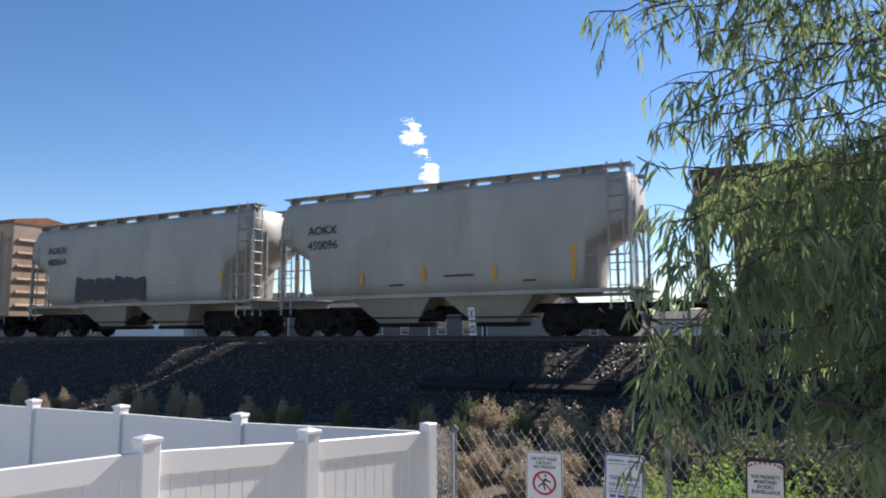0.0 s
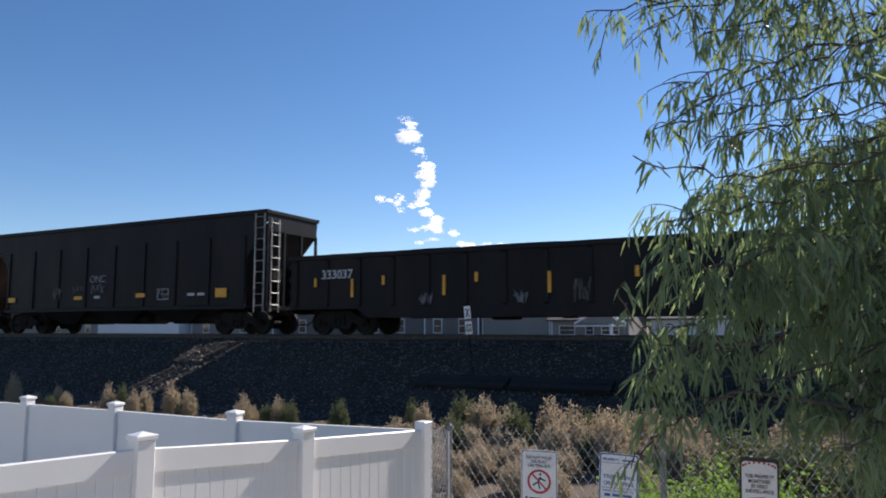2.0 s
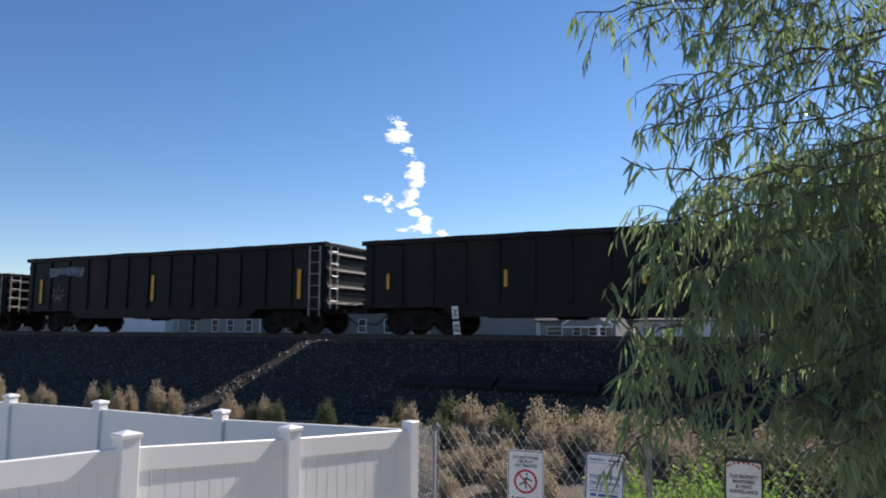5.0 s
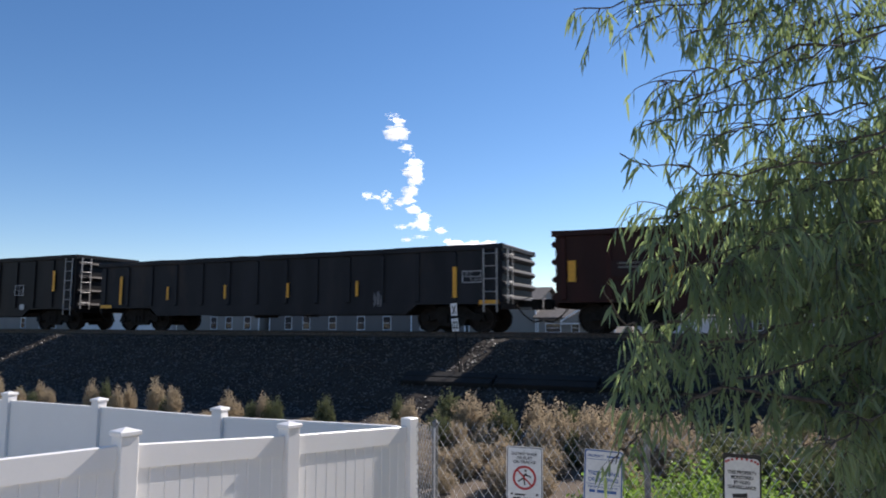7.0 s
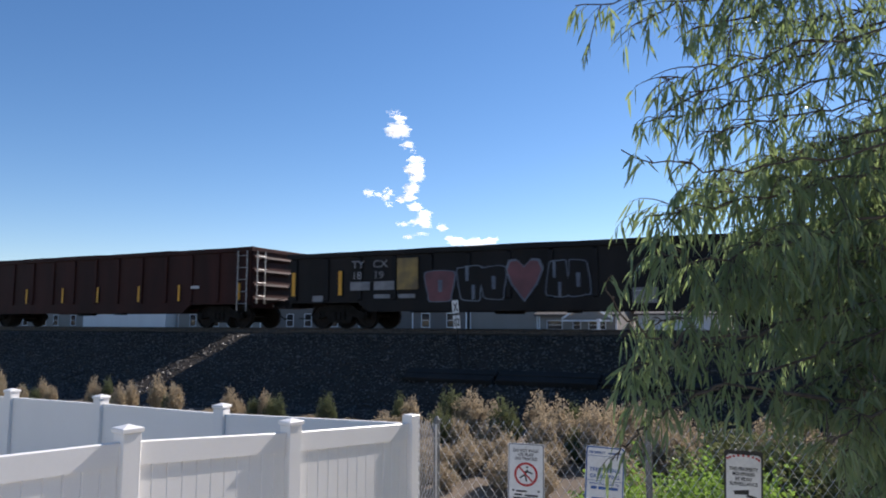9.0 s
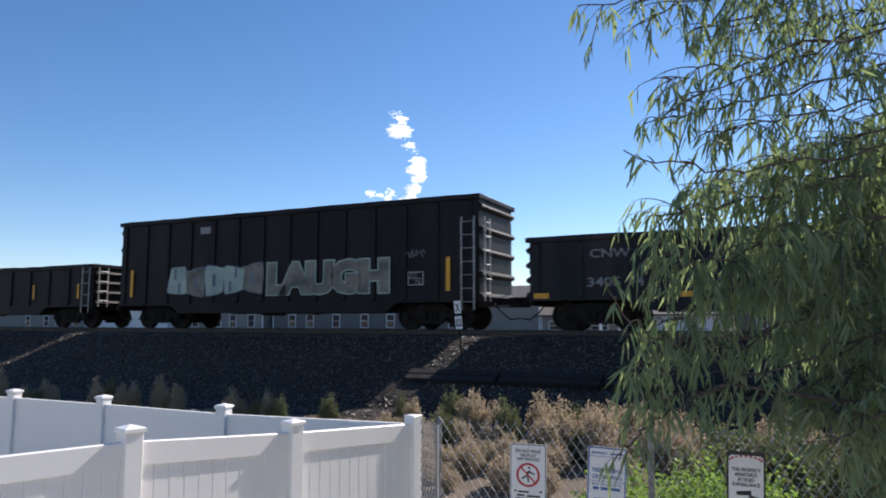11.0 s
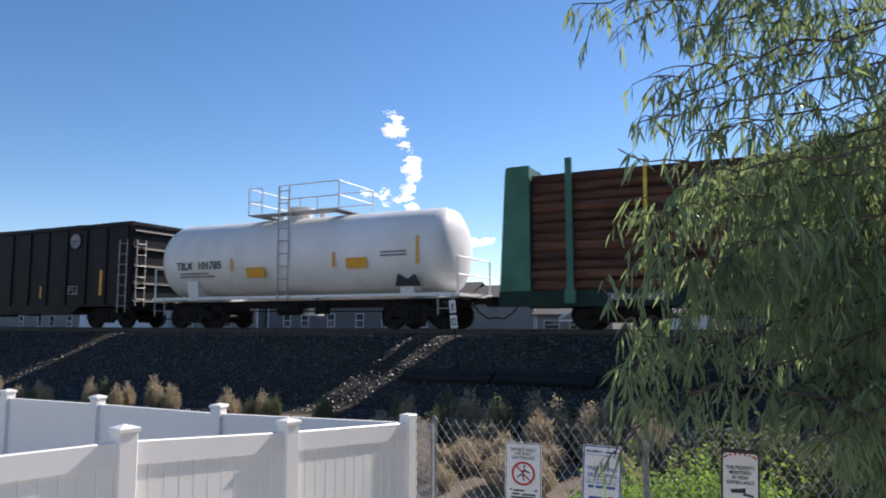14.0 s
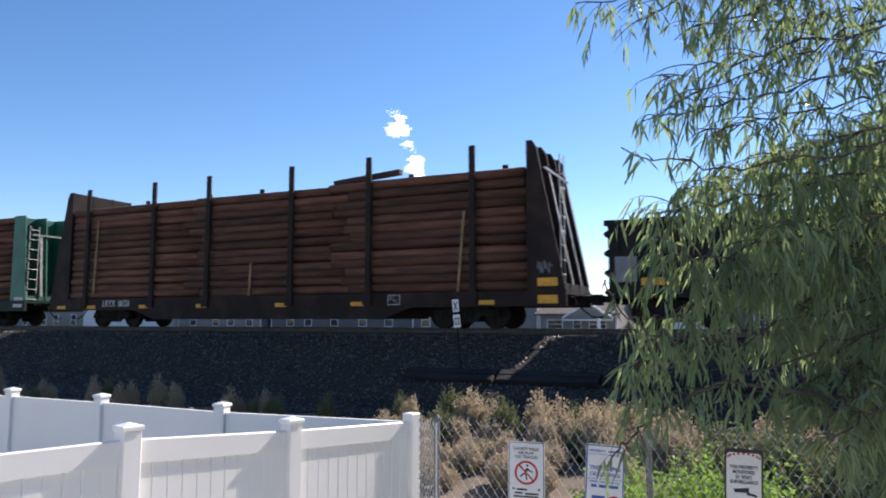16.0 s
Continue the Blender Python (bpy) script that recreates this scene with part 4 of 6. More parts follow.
def train():
    box_car(-38.6, -22.5)
    c, L, y = covered_hopper("covered_hopper_car", "grey curved-side covered hopper car with dark graffiti patch", -21.2, -8.4, 4.84, M_GREYHOPPER)
    marks(c, "AOKX", "480664", 1.25, 3.58, 0.42, y, M_DARKPAINT, 0.50)
    graffiti(c, 3.2, 7.4, 1.45, 2.55, 7, M_DARKPAINT, M_DARKPAINT, y, 3, "dark spray-painted letter")
    data_panel(c, 8.6, 1.7, 0.5, 0.4, y)
    stripe(c, 7.2, 1.9, 0.1, 0.4, y)
    stripe(c, 11.4, 2.0, 0.1, 0.5, y)
    c, L, y = covered_hopper("covered_hopper_car", "grey curved-side covered hopper car with yellow reflectors", -7.1, 5.3, 4.84, M_GREYHOPPER)
    marks(c, "AOKX", "450096", 1.3, 3.50, 0.42, y, M_DARKPAINT, 0.52)
    data_panel(c, 3.6, 3.35, 0.32, 0.36, y)
    for x, z, h in ((0.9, 1.75, 0.9), (3.55, 1.72, 0.40), (5.85, 1.74, 0.46), (8.3, 1.70, 0.44), (10.75, 1.62, 1.05)):
        stripe(c, x, z, 0.12, h, y)
    bars(c, 6.6, 1.85, 1, 1.2, y, M_DARKPAINT)
    bars(c, 4.6, 1.62, 1, 0.7, y, M_DARKPAINT)
    bars(c, 9.2, 1.62, 1, 0.5, y, M_DARKPAINT)

    c, L, y = open_hopper("open_hopper_car", "weathered brown ribbed open hopper car", 6.9, 22.3, 4.42, M_BROWNHOPPER)
    y -= 0.002
    part("emblem", Shape().slab_y([(0, 0.12), (0.28, 0), (0.56, 0.12), (0.56, 0.62), (0.28, 0.70), (0, 0.62)], -0.004, 0), M_SPRAYGREY, c, "pale shield emblem", at=pose(10.05, y, 2.42))
    bars(c, 10.0, 3.25, 2, 0.6, y, M_SPRAYGREY)
    scrawl(c, 7.2, 1.75, 0.75, 0.5, y, M_WHITEPAINT, 2)
    data_panel(c, 8.75, 1.35, 0.5, 0.5, y)
    for x in (2.0, 4.4, 7.6, 9.95, 12.2, 13.6):
        patch(c, x, 1.25, 0.32, 0.14, y, M_SPRAYGREY, "reflector", "pale reflector plate")
    scrawl(c, 11.5, 1.55, 0.8, 0.5, y, M_SPRAYGREEN, 5)
    bars(c, 3.0, 2.6, 3, 0.9, y, M_SPRAYPALE)
    bars(c, 5.2, 2.2, 2, 0.8, y, M_SPRAYPALE)
    patch(c, 13.75, 3.05, 0.5, 0.9, y, M_MUSTARD, "painted_patch", "worn yellow paint patch")

    c, L, y = open_hopper("open_hopper_car", "black open hopper car with yellow plates and white tags", 23.85, 39.75, 4.48, M_BLACKCAR, 9, 3)
    y -= 0.002
    for x, z, w, h in ((1.15, 1.38, 0.5, 0.2), (5.6, 1.42, 0.5, 0.14), (9.3, 1.44, 0.5, 0.16), (13.5, 1.36, 0.55, 0.34)):
        patch(c, x, z, w, h, y, M_YELLOW, "reflector", "yellow reflective plate")
    data_panel(c, 10.5, 1.33, 0.58, 0.42, y)
    word(c, "ONC", 6.55, 7.5, 2.1, 2.4, y, M_SPRAYGREY, None, "white sprayed tag", 0.0)
    scrawl(c, 6.6, 1.65, 0.9, 0.4, y, M_SPRAYGREY, 6)
    scrawl(c, 4.2, 1.45, 0.6, 0.5, y, M_SPRAYPALE, 7)
    scrawl(c, 5.5, 1.72, 0.8, 0.3, y, M_SPRAYPALE, 8)
    for x in (6.85, 12.1, 12.6):
        patch(c, x, 1.45, 0.35, 0.1, y, M_WHITEPAINT, "reflector", "small white plate")

    def stripes(c, y, xs, z=1.2, h=0.62, w=0.10):
        for x in xs:
            stripe(c, x, z, w, h, y)

    c, L, y = gondola("gondola_car", "black low gondola car with yellow strips", 40.7, 58.2, 2.72, M_BLACKCAR)
    write("333037", 0.42, M_WHITEPAINT, c, 1.45, y, 1.88, 0.006, label="stencilled car number")
    stripes(c, y, (1.2, 3.9, 7.2, 12.0, 14.8), 1.62, 0.3)
    stripes(c, y, (2.7, 6.1, 9.5), 1.24, 0.62)
    scrawl(c, 10.2, 0.95, 0.5, 0.7, y, M_SPRAYPALE, 12)
    data_panel(c, 15.8, 1.5, 0.55, 0.5, y)
    for x in (5.2, 8.4):
        scrawl(c, x, 0.95, 0.5, 0.4, y, M_SPRAYGREY, int(x * 10))

    c, L, y = gondola("gondola_car", "dull brown-red gondola car with faded graffiti", 59.45, 76.0, 2.75, M_DUSKRED)
    write("SP", 0.40, M_WHITEPAINT, c, 2.2, y, 2.06, 0.006, label="stencilled car marks")
    write("323196", 0.40, M_WHITEPAINT, c, 1.85, y, 1.62, 0.006, label="stencilled car number")
    stripes(c, y, (0.45, 3.1, 6.6, 9.9, 13.3), 1.1, 0.6)
    patch(c, 0.4, 1.28, 0.6, 0.12, y, M_YELLOW, "reflector", "yellow reflective plate")
    graffiti(c, 4.4, 7.6, 0.95, 1.95, 4, M_SPRAYBLUE, M_DARKPAINT, y, 31, "faded grey graffiti letter")
    scrawl(c, 8.6, 1.95, 2.6, 0.35, y, M_SPRAYPALE, 32)
    scrawl(c, 14.7, 1.05, 1.2, 0.6, y, M_SPRAYGREY, 33)

    c, L, y = gondola("gondola_car", "black gondola car covered in pale graffiti", 77.2, 95.0, 2.55, M_BLACKCAR)
    graffiti(c, 0.5, 2.9, 0.98, 2.1, 3, [M_SPRAYPALE, M_OLIVE], M_DARKPAINT, y, 41, "olive and pale graffiti letter")
    marks(c, "18  12", "IS", 3.6, 1.85, 0.30, y, None, 0.4)
    for x in (3.0, 4.2):
        patch(c, x, 0.93, 0.62, 0.18, y, M_SPRAYGREY, "stencil_panel", "pale stencil block")
    bars(c, 3.6, 1.4, 3, 0.4, y)
    bars(c, 4.3, 1.4, 3, 0.4, y)
    graffiti(c, 5.0, 8.0, 0.92, 2.1, 3, [M_SPRAYPALE, M_SPRAYGREY, M_SPRAYPALE], M_DARKPAINT, y, 42, "pale beige graffiti letter")
    word(c, "BUNK", 8.1, 13.1, 0.85, 2.12, y - 0.022, M_SPRAYPALE, M_DARKPAINT, "large pale beige graffiti word", 0.05)
    word(c, "e", 14.0, 14.8, 1.2, 2.0, y, M_SPRAYGREY, None, "thin pale graffiti stroke", -0.01)
    scrawl(c, 13.3, 1.1, 0.7, 0.95, y, M_SPRAYGREY, 43)
    graffiti(c, 15.9, 17.0, 1.0, 1.95, 2, M_ORANGE, M_DARKPAINT, y, 44, "orange graffiti letter")
    patch(c, 15.0, 0.92, 0.55, 0.22, y, M_SPRAYGREY, "stencil_panel", "pale stencil block")
    stripes(c, y - 0.02, (16.1,), 1.55, 0.7, 0.13)

    c, L, y = gondola("gondola_car", "tall black gondola car with leaf-shaped white graffiti", 96.35, 111.85, 3.11, M_BLACKCAR)
    stripes(c, y, (1.0, 7.5, 14.4), 1.2, 1.0, 0.14)
    leaf = Shape()
    for a, l in ((90, 0.62), (55, 0.55), (125, 0.55), (22, 0.42), (158, 0.42), (-8, 0.26), (188, 0.26)):
        d, n = Vector((math.cos(radians(a)), 0, math.sin(radians(a)))), Vector((-math.sin(radians(a)), 0, math.cos(radians(a))))
        tip = d * l
        for sgn in (-1, 1):
            leaf.path([Vector((0, 0, 0)), d * l * 0.5 + n * 0.09 * sgn, tip], 0.012, 4)
    part("graffiti_tag", leaf, M_SPRAYGREY, c, "white outline leaf graffiti", at=pose(2.1, y, 1.35))
    graffiti(c, 1.5, 3.6, 2.25, 2.75, 4, M_SPRAYBLUE, M_DARKPAINT, y, 51, "faded blue-grey graffiti letter")
    c, L, y = gondola("gondola_car", "tall black gondola car with plain sides", 113.25, 128.25, 3.05, M_BLACKCAR)
    stripes(c, y, (1.0, 5.0, 9.0, 13.8), 1.45, 0.5)
    c, L, y = gondola("gondola_car", "tall black gondola car with small white tags", 129.75, 145.75, 3.1, M_BLACKCAR)
    stripes(c, y, (3.8, 7.3, 10.6), 1.42, 0.45)
    stripes(c, y, (14.6,), 1.6, 0.85, 0.14)
    data_panel(c, 12.1, 1.45, 0.6, 0.45, y)
    patch(c, 12.5, 0.85, 0.28, 0.22, y, M_WHITEPAINT, "stencil_panel", "small white panel")
    for x, z, w, h in ((4.3, 0.75, 0.8, 0.9), (5.6, 0.85, 0.8, 0.9), (1.5, 2.1, 1.0, 0.4), (1.2, 0.9, 1.2, 0.8)):
        scrawl(c, x, z, w, h, y, M_SPRAYPALE, int(x * 7))
    c, L, y = gondola("gondola_car", "faded black low gondola car with yellow strips", 147.05, 164.35, 2.66, M_GREYCAR)
    stripes(c, y, (1.3,), 1.0, 1.1, 0.14)
    stripes(c, y, (3.8, 6.6, 9.4, 12.2), 1.15, 0.5)
    stripes(c, y, (15.7,), 1.05, 0.95, 0.14)
    data_panel(c, 15.95, 1.5, 0.62, 0.36, y)
    patch(c, 16.5, 0.84, 0.62, 0.13, y, M_YELLOW, "reflector", "yellow reflective plate")
    patch(c, 0.2, 0.86, 0.62, 0.13, y, M_YELLOW, "reflector", "yellow reflective plate")
    scrawl(c, 12.8, 0.8, 0.35, 0.5, y, M_SPRAYGREY, 61)

    c, L, y = gondola("gondola_car", "oxide-red gondola car with yellow strips", 165.8, 183.3, 2.93, M_REDCAR)
    stripes(c, y, (0.6,), 1.45, 0.6, 0.22)
    stripes(c, y, (3.3, 6.6, 9.8, 13.2, 15.9), 1.25, 0.65)
    patch(c, 8.9, 0.82, 0.5, 0.2, y, M_SPRAYGREY, "stencil_panel", "pale stencil panel")
    word(c, "9XZ", 10.1, 11.0, 0.8, 1.05, y, M_SPRAYGREY, None, "small white sprayed tag", 0.0)
    scrawl(c, 6.85, 1.5, 0.5, 0.4, y, M_SPRAYGREY, 66)
    patch(c, 1.7, 1.55, 1.6, 0.45, y, M_DUSKRED, "painted_patch", "darker red repaint patch")
    bars(c, 1.9, 1.9, 2, 1.2, y, M_SPRAYPALE)
    data_panel(c, 14.4, 1.3, 0.55, 0.4, y)
    c, L, y = gondola("gondola_car", "oxide-red gondola car with pale stencil block", 184.65, 202.15, 2.9, M_REDCAR)
    patch(c, 1.7, 1.32, 1.4, 0.36, y, M_SPRAYBLUE, "stencil_panel", "grey stencil block")
    bars(c, 2.0, 2.1, 3, 0.6, y, M_SPRAYPALE)
    bars(c, 1.8, 1.58, 2, 1.1, y - 0.006, M_SPRAYPALE)
    stripes(c, y, (5.2, 7.5, 9.6, 11.9, 14.0, 16.9), 1.0, 0.6)
    patch(c, 14.6, 1.45, 0.4, 0.1, y, M_WHITEPAINT, "reflector", "small white plate")

    c, L, y = gondola("gondola_car", "black gondola car with red and blue-grey graffiti", 203.65, 221.15, 2.54, M_BLACKCAR)
    marks(c, "TY   CX", "18    19", 2.65, 1.98, 0.34, y, M_SPRAYGREY, 0.36, 1.15)
    for x, z, w, h in ((2.6, 1.25, 0.75, 0.28), (3.5, 1.25, 0.75, 0.28), (3.5, 0.98, 0.6, 0.13), (4.4, 0.98, 0.6, 0.13), (1.1, 0.9, 0.42, 0.2)):
        patch(c, x, z, w, h, y, M_SPRAYGREY, "stencil_panel", "pale stencil block")
    patch(c, 4.35, 1.25, 0.75, 1.0, y, M_MUSTARD, "graffiti_patch", "dull yellow graffiti block")
    stripes(c, y, (2.2,), 1.1, 0.8, 0.14)
    stripes(c, y, (0.3,), 1.1, 0.8, 0.14)
    graffiti(c, 5.4, 6.3, 0.85, 1.95, 1, M_SPRAYRED, M_SPRAYBLUE, y, 71, "dark red graffiti shape")
    graffiti(c, 6.5, 8.0, 0.9, 2.05, 2, M_BLACKCAR, M_SPRAYBLUE, y, 72, "blue-grey outlined graffiti letter")
    heart = [(0, -0.62), (0.36, -0.15), (0.52, 0.25), (0.42, 0.5), (0.2, 0.52), (0, 0.32), (-0.2, 0.52), (-0.42, 0.5), (-0.52, 0.25), (-0.36, -0.15)]
    part("graffiti_outline", Shape().slab_y([(x * 1.15, z * 1.12) for x, z in heart], -0.004, 0), M_SPRAYBLUE, c, "blue-grey outline", at=pose(8.6, y, 1.5))
    part("graffiti_letter", Shape().slab_y(heart, -0.004, 0), M_SPRAYRED, c, "dark red heart", at=pose(8.6, y - 0.006, 1.5))
    graffiti(c, 9.3, 10.5, 0.9, 2.05, 2, M_BLACKCAR, M_SPRAYBLUE, y, 73, "blue-grey outlined graffiti letter")
    patch(c, 11.7, 0.75, 0.65, 0.42, y, M_SPRAYGREY, "stencil_panel", "pale stencil block")
    data_panel(c, 11.75, 0.80, 0.5, 0.3, y - 0.006)
    c, L, y = gondola("gondola_car", "black gondola car with plain sides", 222.45, 239.4, 2.6, M_BLACKCAR)
    stripes(c, y, (1.2, 5.2, 9.2, 13.2, 16.0), 1.2, 0.6)
    c, L, y = gondola("gondola_car", "tall black gondola car with pale green graffiti", 240.75, 256.35, 4.17, M_BLACKCAR, end_rows=5)
    graffiti(c, 2.8, 7.3, 1.2, 2.35, 5, [M_SPRAYGREEN, M_SPRAYPALE, M_SPRAYGREEN], M_SPRAYBLUE, y, 81, "pale green graffiti letter")
    word(c, "LAUGH", 7.5, 12.4, 1.18, 2.3, y, M_SPRAYPALE, M_SPRAYGREEN, "pale sprayed word with a green outline", 0.07)
    data_panel(c, 13.1, 1.4, 0.55, 0.42, y)
    stripes(c, y, (14.5, 0.8), 1.2, 1.05, 0.14)
    scrawl(c, 13.0, 2.25, 0.7, 0.3, y, M_SPRAYGREY, 82)
    patch(c, 4.3, 3.5, 0.5, 0.25, y, M_SPRAYGREY, "stencil_panel", "small pale panel")
    c, L, y = gondola("gondola_car", "faded black low gondola car with yellow plates", 257.75, 275.0, 2.72, M_GREYCAR)
    write("CNW", 0.34, M_SPRAYGREY, c, 1.9, y, 2.05, 0.004, label="stencilled car marks", sx=1.3)
    write("3405 94", 0.36, M_SPRAYGREY, c, 1.8, y, 1.24, 0.004, label="stencilled car number", sx=1.35)
    for x, w in ((0.25, 0.45), (4.3, 0.45), (7.0, 0.5), (9.7, 0.5), (12.4, 0.5)):
        patch(c, x, 0.92, w, 0.15, y, M_YELLOW, "reflector", "yellow reflective plate")
    patch(c, 16.3, 0.94, 0.6, 0.26, y, M_YELLOW, "reflector", "yellow reflective plate")
    scrawl(c, 11.4, 1.4, 0.6, 0.65, y, M_SPRAYGREY, 91)
    data_panel(c, 15.4, 1.5, 0.6, 0.4, y)
    c, L, y = gondola("gondola_car", "tall black gondola car with large silver graffiti", 276.6, 292.4, 4.15, M_BLACKCAR, end_rows=5)
    marks(c, "TYOX", "231", 1.45, 2.32, 0.38, y, None, 0.42)
    word(c, "GROE", 2.75, 7.5, 1.25, 2.48, y, M_SPRAYGREY, M_DARKPAINT, "large silver bubble graffiti word", 0.05, 0.0, M_WHITEPAINT)
    graffiti(c, 7.35, 8.2, 0.95, 1.65, 1, M_SPRAYGREY, M_DARKPAINT, y - 0.02, 95, "silver graffiti comma")
    graffiti(c, 8.45, 14.1, 1.18, 2.6, 6, M_SPRAYGREY, M_DARKPAINT, y, 96, "silver bubble graffiti letter")
    disc(c, 12.5, 3.54, 0.3, y, M_SPRAYGREY)
    stripes(c, y, (0.8, 14.6), 1.45, 1.0, 0.15)
    c, L, y = gondola("gondola_car", "tall black gondola car with round white emblem", 293.8, 309.7, 4.19, M_BLACKCAR, end_rows=5)
    marks(c, "TY  OX", "22   3", 3.0, 2.6, 0.38, y, None, 0.5)
    stripes(c, y, (4.5, 7.3, 10.6), 1.22, 0.5)
    stripes(c, y, (1.4, 14.2), 1.3, 1.0, 0.15)
    data_panel(c, 12.3, 1.36, 0.55, 0.34, y)
    disc(c, 12.6, 3.54, 0.3, y, M_SPRAYGREY)

    c, L, y = tank_car("tank_car", "white tank car with orange placards", 310.75, 323.62)
    write("TILX  101785", 0.40, M_DARKPAINT, c, 1.25, -1.478, 2.16, 0.006, label="stencilled car number", sx=0.98)
    bars(c, 1.4, 1.98, 2, 1.7, -1.41, M_SPRAYGREY)
    for x, z in ((4.6, 1.80), (8.8, 1.98)):
        part("placard", Shape().box(0, 0.8, -0.004, 0.004, 0, 0.36), M_YELLOW, c, "orange warning placard", at=pose(x, -1.47 + (0.06 if z < 1.9 else 0.02), z, 14 if z < 1.9 else 8))
    for x, h in ((3.9, 0.45), (8.3, 0.5), (11.45, 0.9)):
        stripe(c, x, 2.05, 0.1, h, -1.478)
    bars(c, 10.1, 2.45, 2, 1.1, -1.475, M_SPRAYGREY)
    part("graffiti_tag", Shape().slab_y([(0, 0), (0.95, 0), (0.8, 0.42), (0.5, 0.25), (0.2, 0.45)], -0.004, 0), M_DARKPAINT, c, "dark sprayed patch", at=pose(10.6, -1.36, 1.36, 25))

    c, L, y = log_car("log_car", "green bulkhead flatcar loaded with brown logs", 324.95, 348.95, M_GREEN, 4.82, 4.95, 4.86, [2.15, 7.0, 9.7, 13.4, 16.1, 21.25], 1, (0.95, 1.0), 0.75, 0.4, M_GREENDECK)
    write("JKRX 160004", 0.30, M_WHITEPAINT, c, 3.2, -1.484, 0.82, 0.003, label="stencilled car number")
    for x, lean in ((4.2, 0.05), (12.05, 0.2), (18.5, 0.28)):
        part("strap", Shape().slab_y([(0, 1.12), (0.09, 1.12), (0.09 + lean, 4.72), (lean, 4.72)], -1.45, -1.44), M_STRAP, c, "yellow tie-down strap", at=pose(x, 0, 0))
    for x, z in ((23.3, 1.12), (23.25, 0.82)):
        patch(c, x, z, 0.6, 0.14, -1.484, M_WHITEPAINT, "stencil_panel", "white stencil block")
    c, L, y = log_car("log_car", "dark brown bulkhead flatcar loaded with logs", 350.6, 372.8, M_BROWNCAR, 5.58, 5.62, 4.86, [2.15, 5.85, 8.65, 12.45, 15.6, 19.3], 2, (1.1, 1.15), 0.3, 0, M_BROWNCAR)
    write("LRYX  8628", 0.36, M_WHITEPAINT, c, 3.2, -1.484, 0.80, 0.003, label="stencilled car number", sx=0.85)
    for x in (0.5, 2.3, 5.25, 8.2, 11.85, 14.95, 19.5):
        patch(c, x, 0.72, 0.5, 0.13, -1.484, M_YELLOW, "reflector", "yellow reflective plate")
    for z in (0.74, 1.24):
        patch(c, 21.35, z, 0.6, 0.24, -1.484, M_YELLOW, "reflector", "yellow reflective plate")
    data_panel(c, 16.35, 0.74, 0.45, 0.32, -1.484)
    for x, z0, z1, lean in ((2.55, 1.3, 4.3, 0.12), (10.6, 1.1, 2.3, 0.05), (18.75, 1.05, 3.6, 0.22)):
        part("strap", Shape().slab_y([(0, z0), (0.08, z0), (0.08 + lean, z1), (lean, z1)], -1.455, -1.445), M_MUSTARD, c, "dull yellow tie-down strap", at=pose(x, 0, 0))
    plank = Shape().box(0, 2.6, -0.12, 0.12, 0, 0.16)
    part("log", plank, M_LOG, c, "loose squared timber on top", at=pose(13.9, -0.9, 4.90, 0, -4, 0))
    scrawl(c, 21.35, 1.6, 0.45, 0.4, -1.48, M_SPRAYGREY, 99)
    c, L, y = gondola("gondola_car", "dark gondola car with yellow plates", 373.9, 391.0, 3.04, M_BLACKCAR)
    patch(c, 1.0, 1.2, 0.62, 0.2, y, M_YELLOW, "reflector", "yellow reflective plate")
    patch(c, 0.3, 1.3, 0.6, 0.7, y, M_SPRAYGREY, "stencil_panel", "pale stencil block")


train()


# ---- white vinyl fences ----
def post_mesh(h):
    return Shape().rbox(-0.0635, 0.0635, -0.0635, 0.0635, 0, h, 0.006).mesh("post", M_VINYL)


def cap_mesh():
    c = Shape()
    r = lambda k, z: [(-k, -k, z), (k, -k, z), (k, k, z), (-k, k, z)]
    return c.loft([r(0.072, 0), r(0.074, 0.004), r(0.074, 0.026), r(0.070, 0.031), r(0.004, 0.052)]).mesh("cap", M_VINYL)


def vinyl_fence(name, label, posts, tops, rails, caps, flush=False):
    """Posts as (x, y) with their heights and the rail heights; boards and rails between them."""
    f = thing(name, label, "fence")
    cap = cap_mesh()
    n = len(posts)
    for i, ((x, y), h) in enumerate(zip(posts, tops)):
        j = min(i, n - 2)
        turn = math.degrees(math.atan2(posts[j + 1][1] - posts[j][1], posts[j + 1][0] - posts[j][0]))
        if not h:
            continue
        p = part("post", post_mesh(h), M_VINYL, f, "square white vinyl post", at=pose(x, y, 0, 0, 0, turn))
        if caps[i]:
            part("cap", cap, M_VINYL, p, "pyramid post cap", at=pose(0, 0, h))
    board_cache = {}
    for i in range(n - 1):
        a, b = Vector((*posts[i], 0)), Vector((*posts[i + 1], 0))
        d = b - a
        L = d.length - 0.12
        turn = math.degrees(math.atan2(d.y, d.x))
        tilt = -math.degrees(math.atan2(rails[i + 1] - rails[i], d.length))
        at = pose(*(a + d.normalized() * 0.06), 0, 0, turn)
        z0 = rails[i] + (rails[i + 1] - rails[i]) * 0.06 / d.length
        lift = pose(0, 0, z0, 0, tilt, 0)
        if flush:
            sheet = Shape().slab_y([(0, 0.06), (L, 0.06), (L, rails[i + 1]), (0, rails[i])], -0.02, 0.02)
            part("panel", sheet, M_VINYL, f, "smooth white vinyl panel", at=at)
            part("top_cap", Shape().slab_x([(-0.024, -0.03), (0.024, -0.03), (0.024, 0.002), (-0.024, 0.002)], 0, L), M_VINYL, f, "thin top edge", at=at @ lift)
            continue
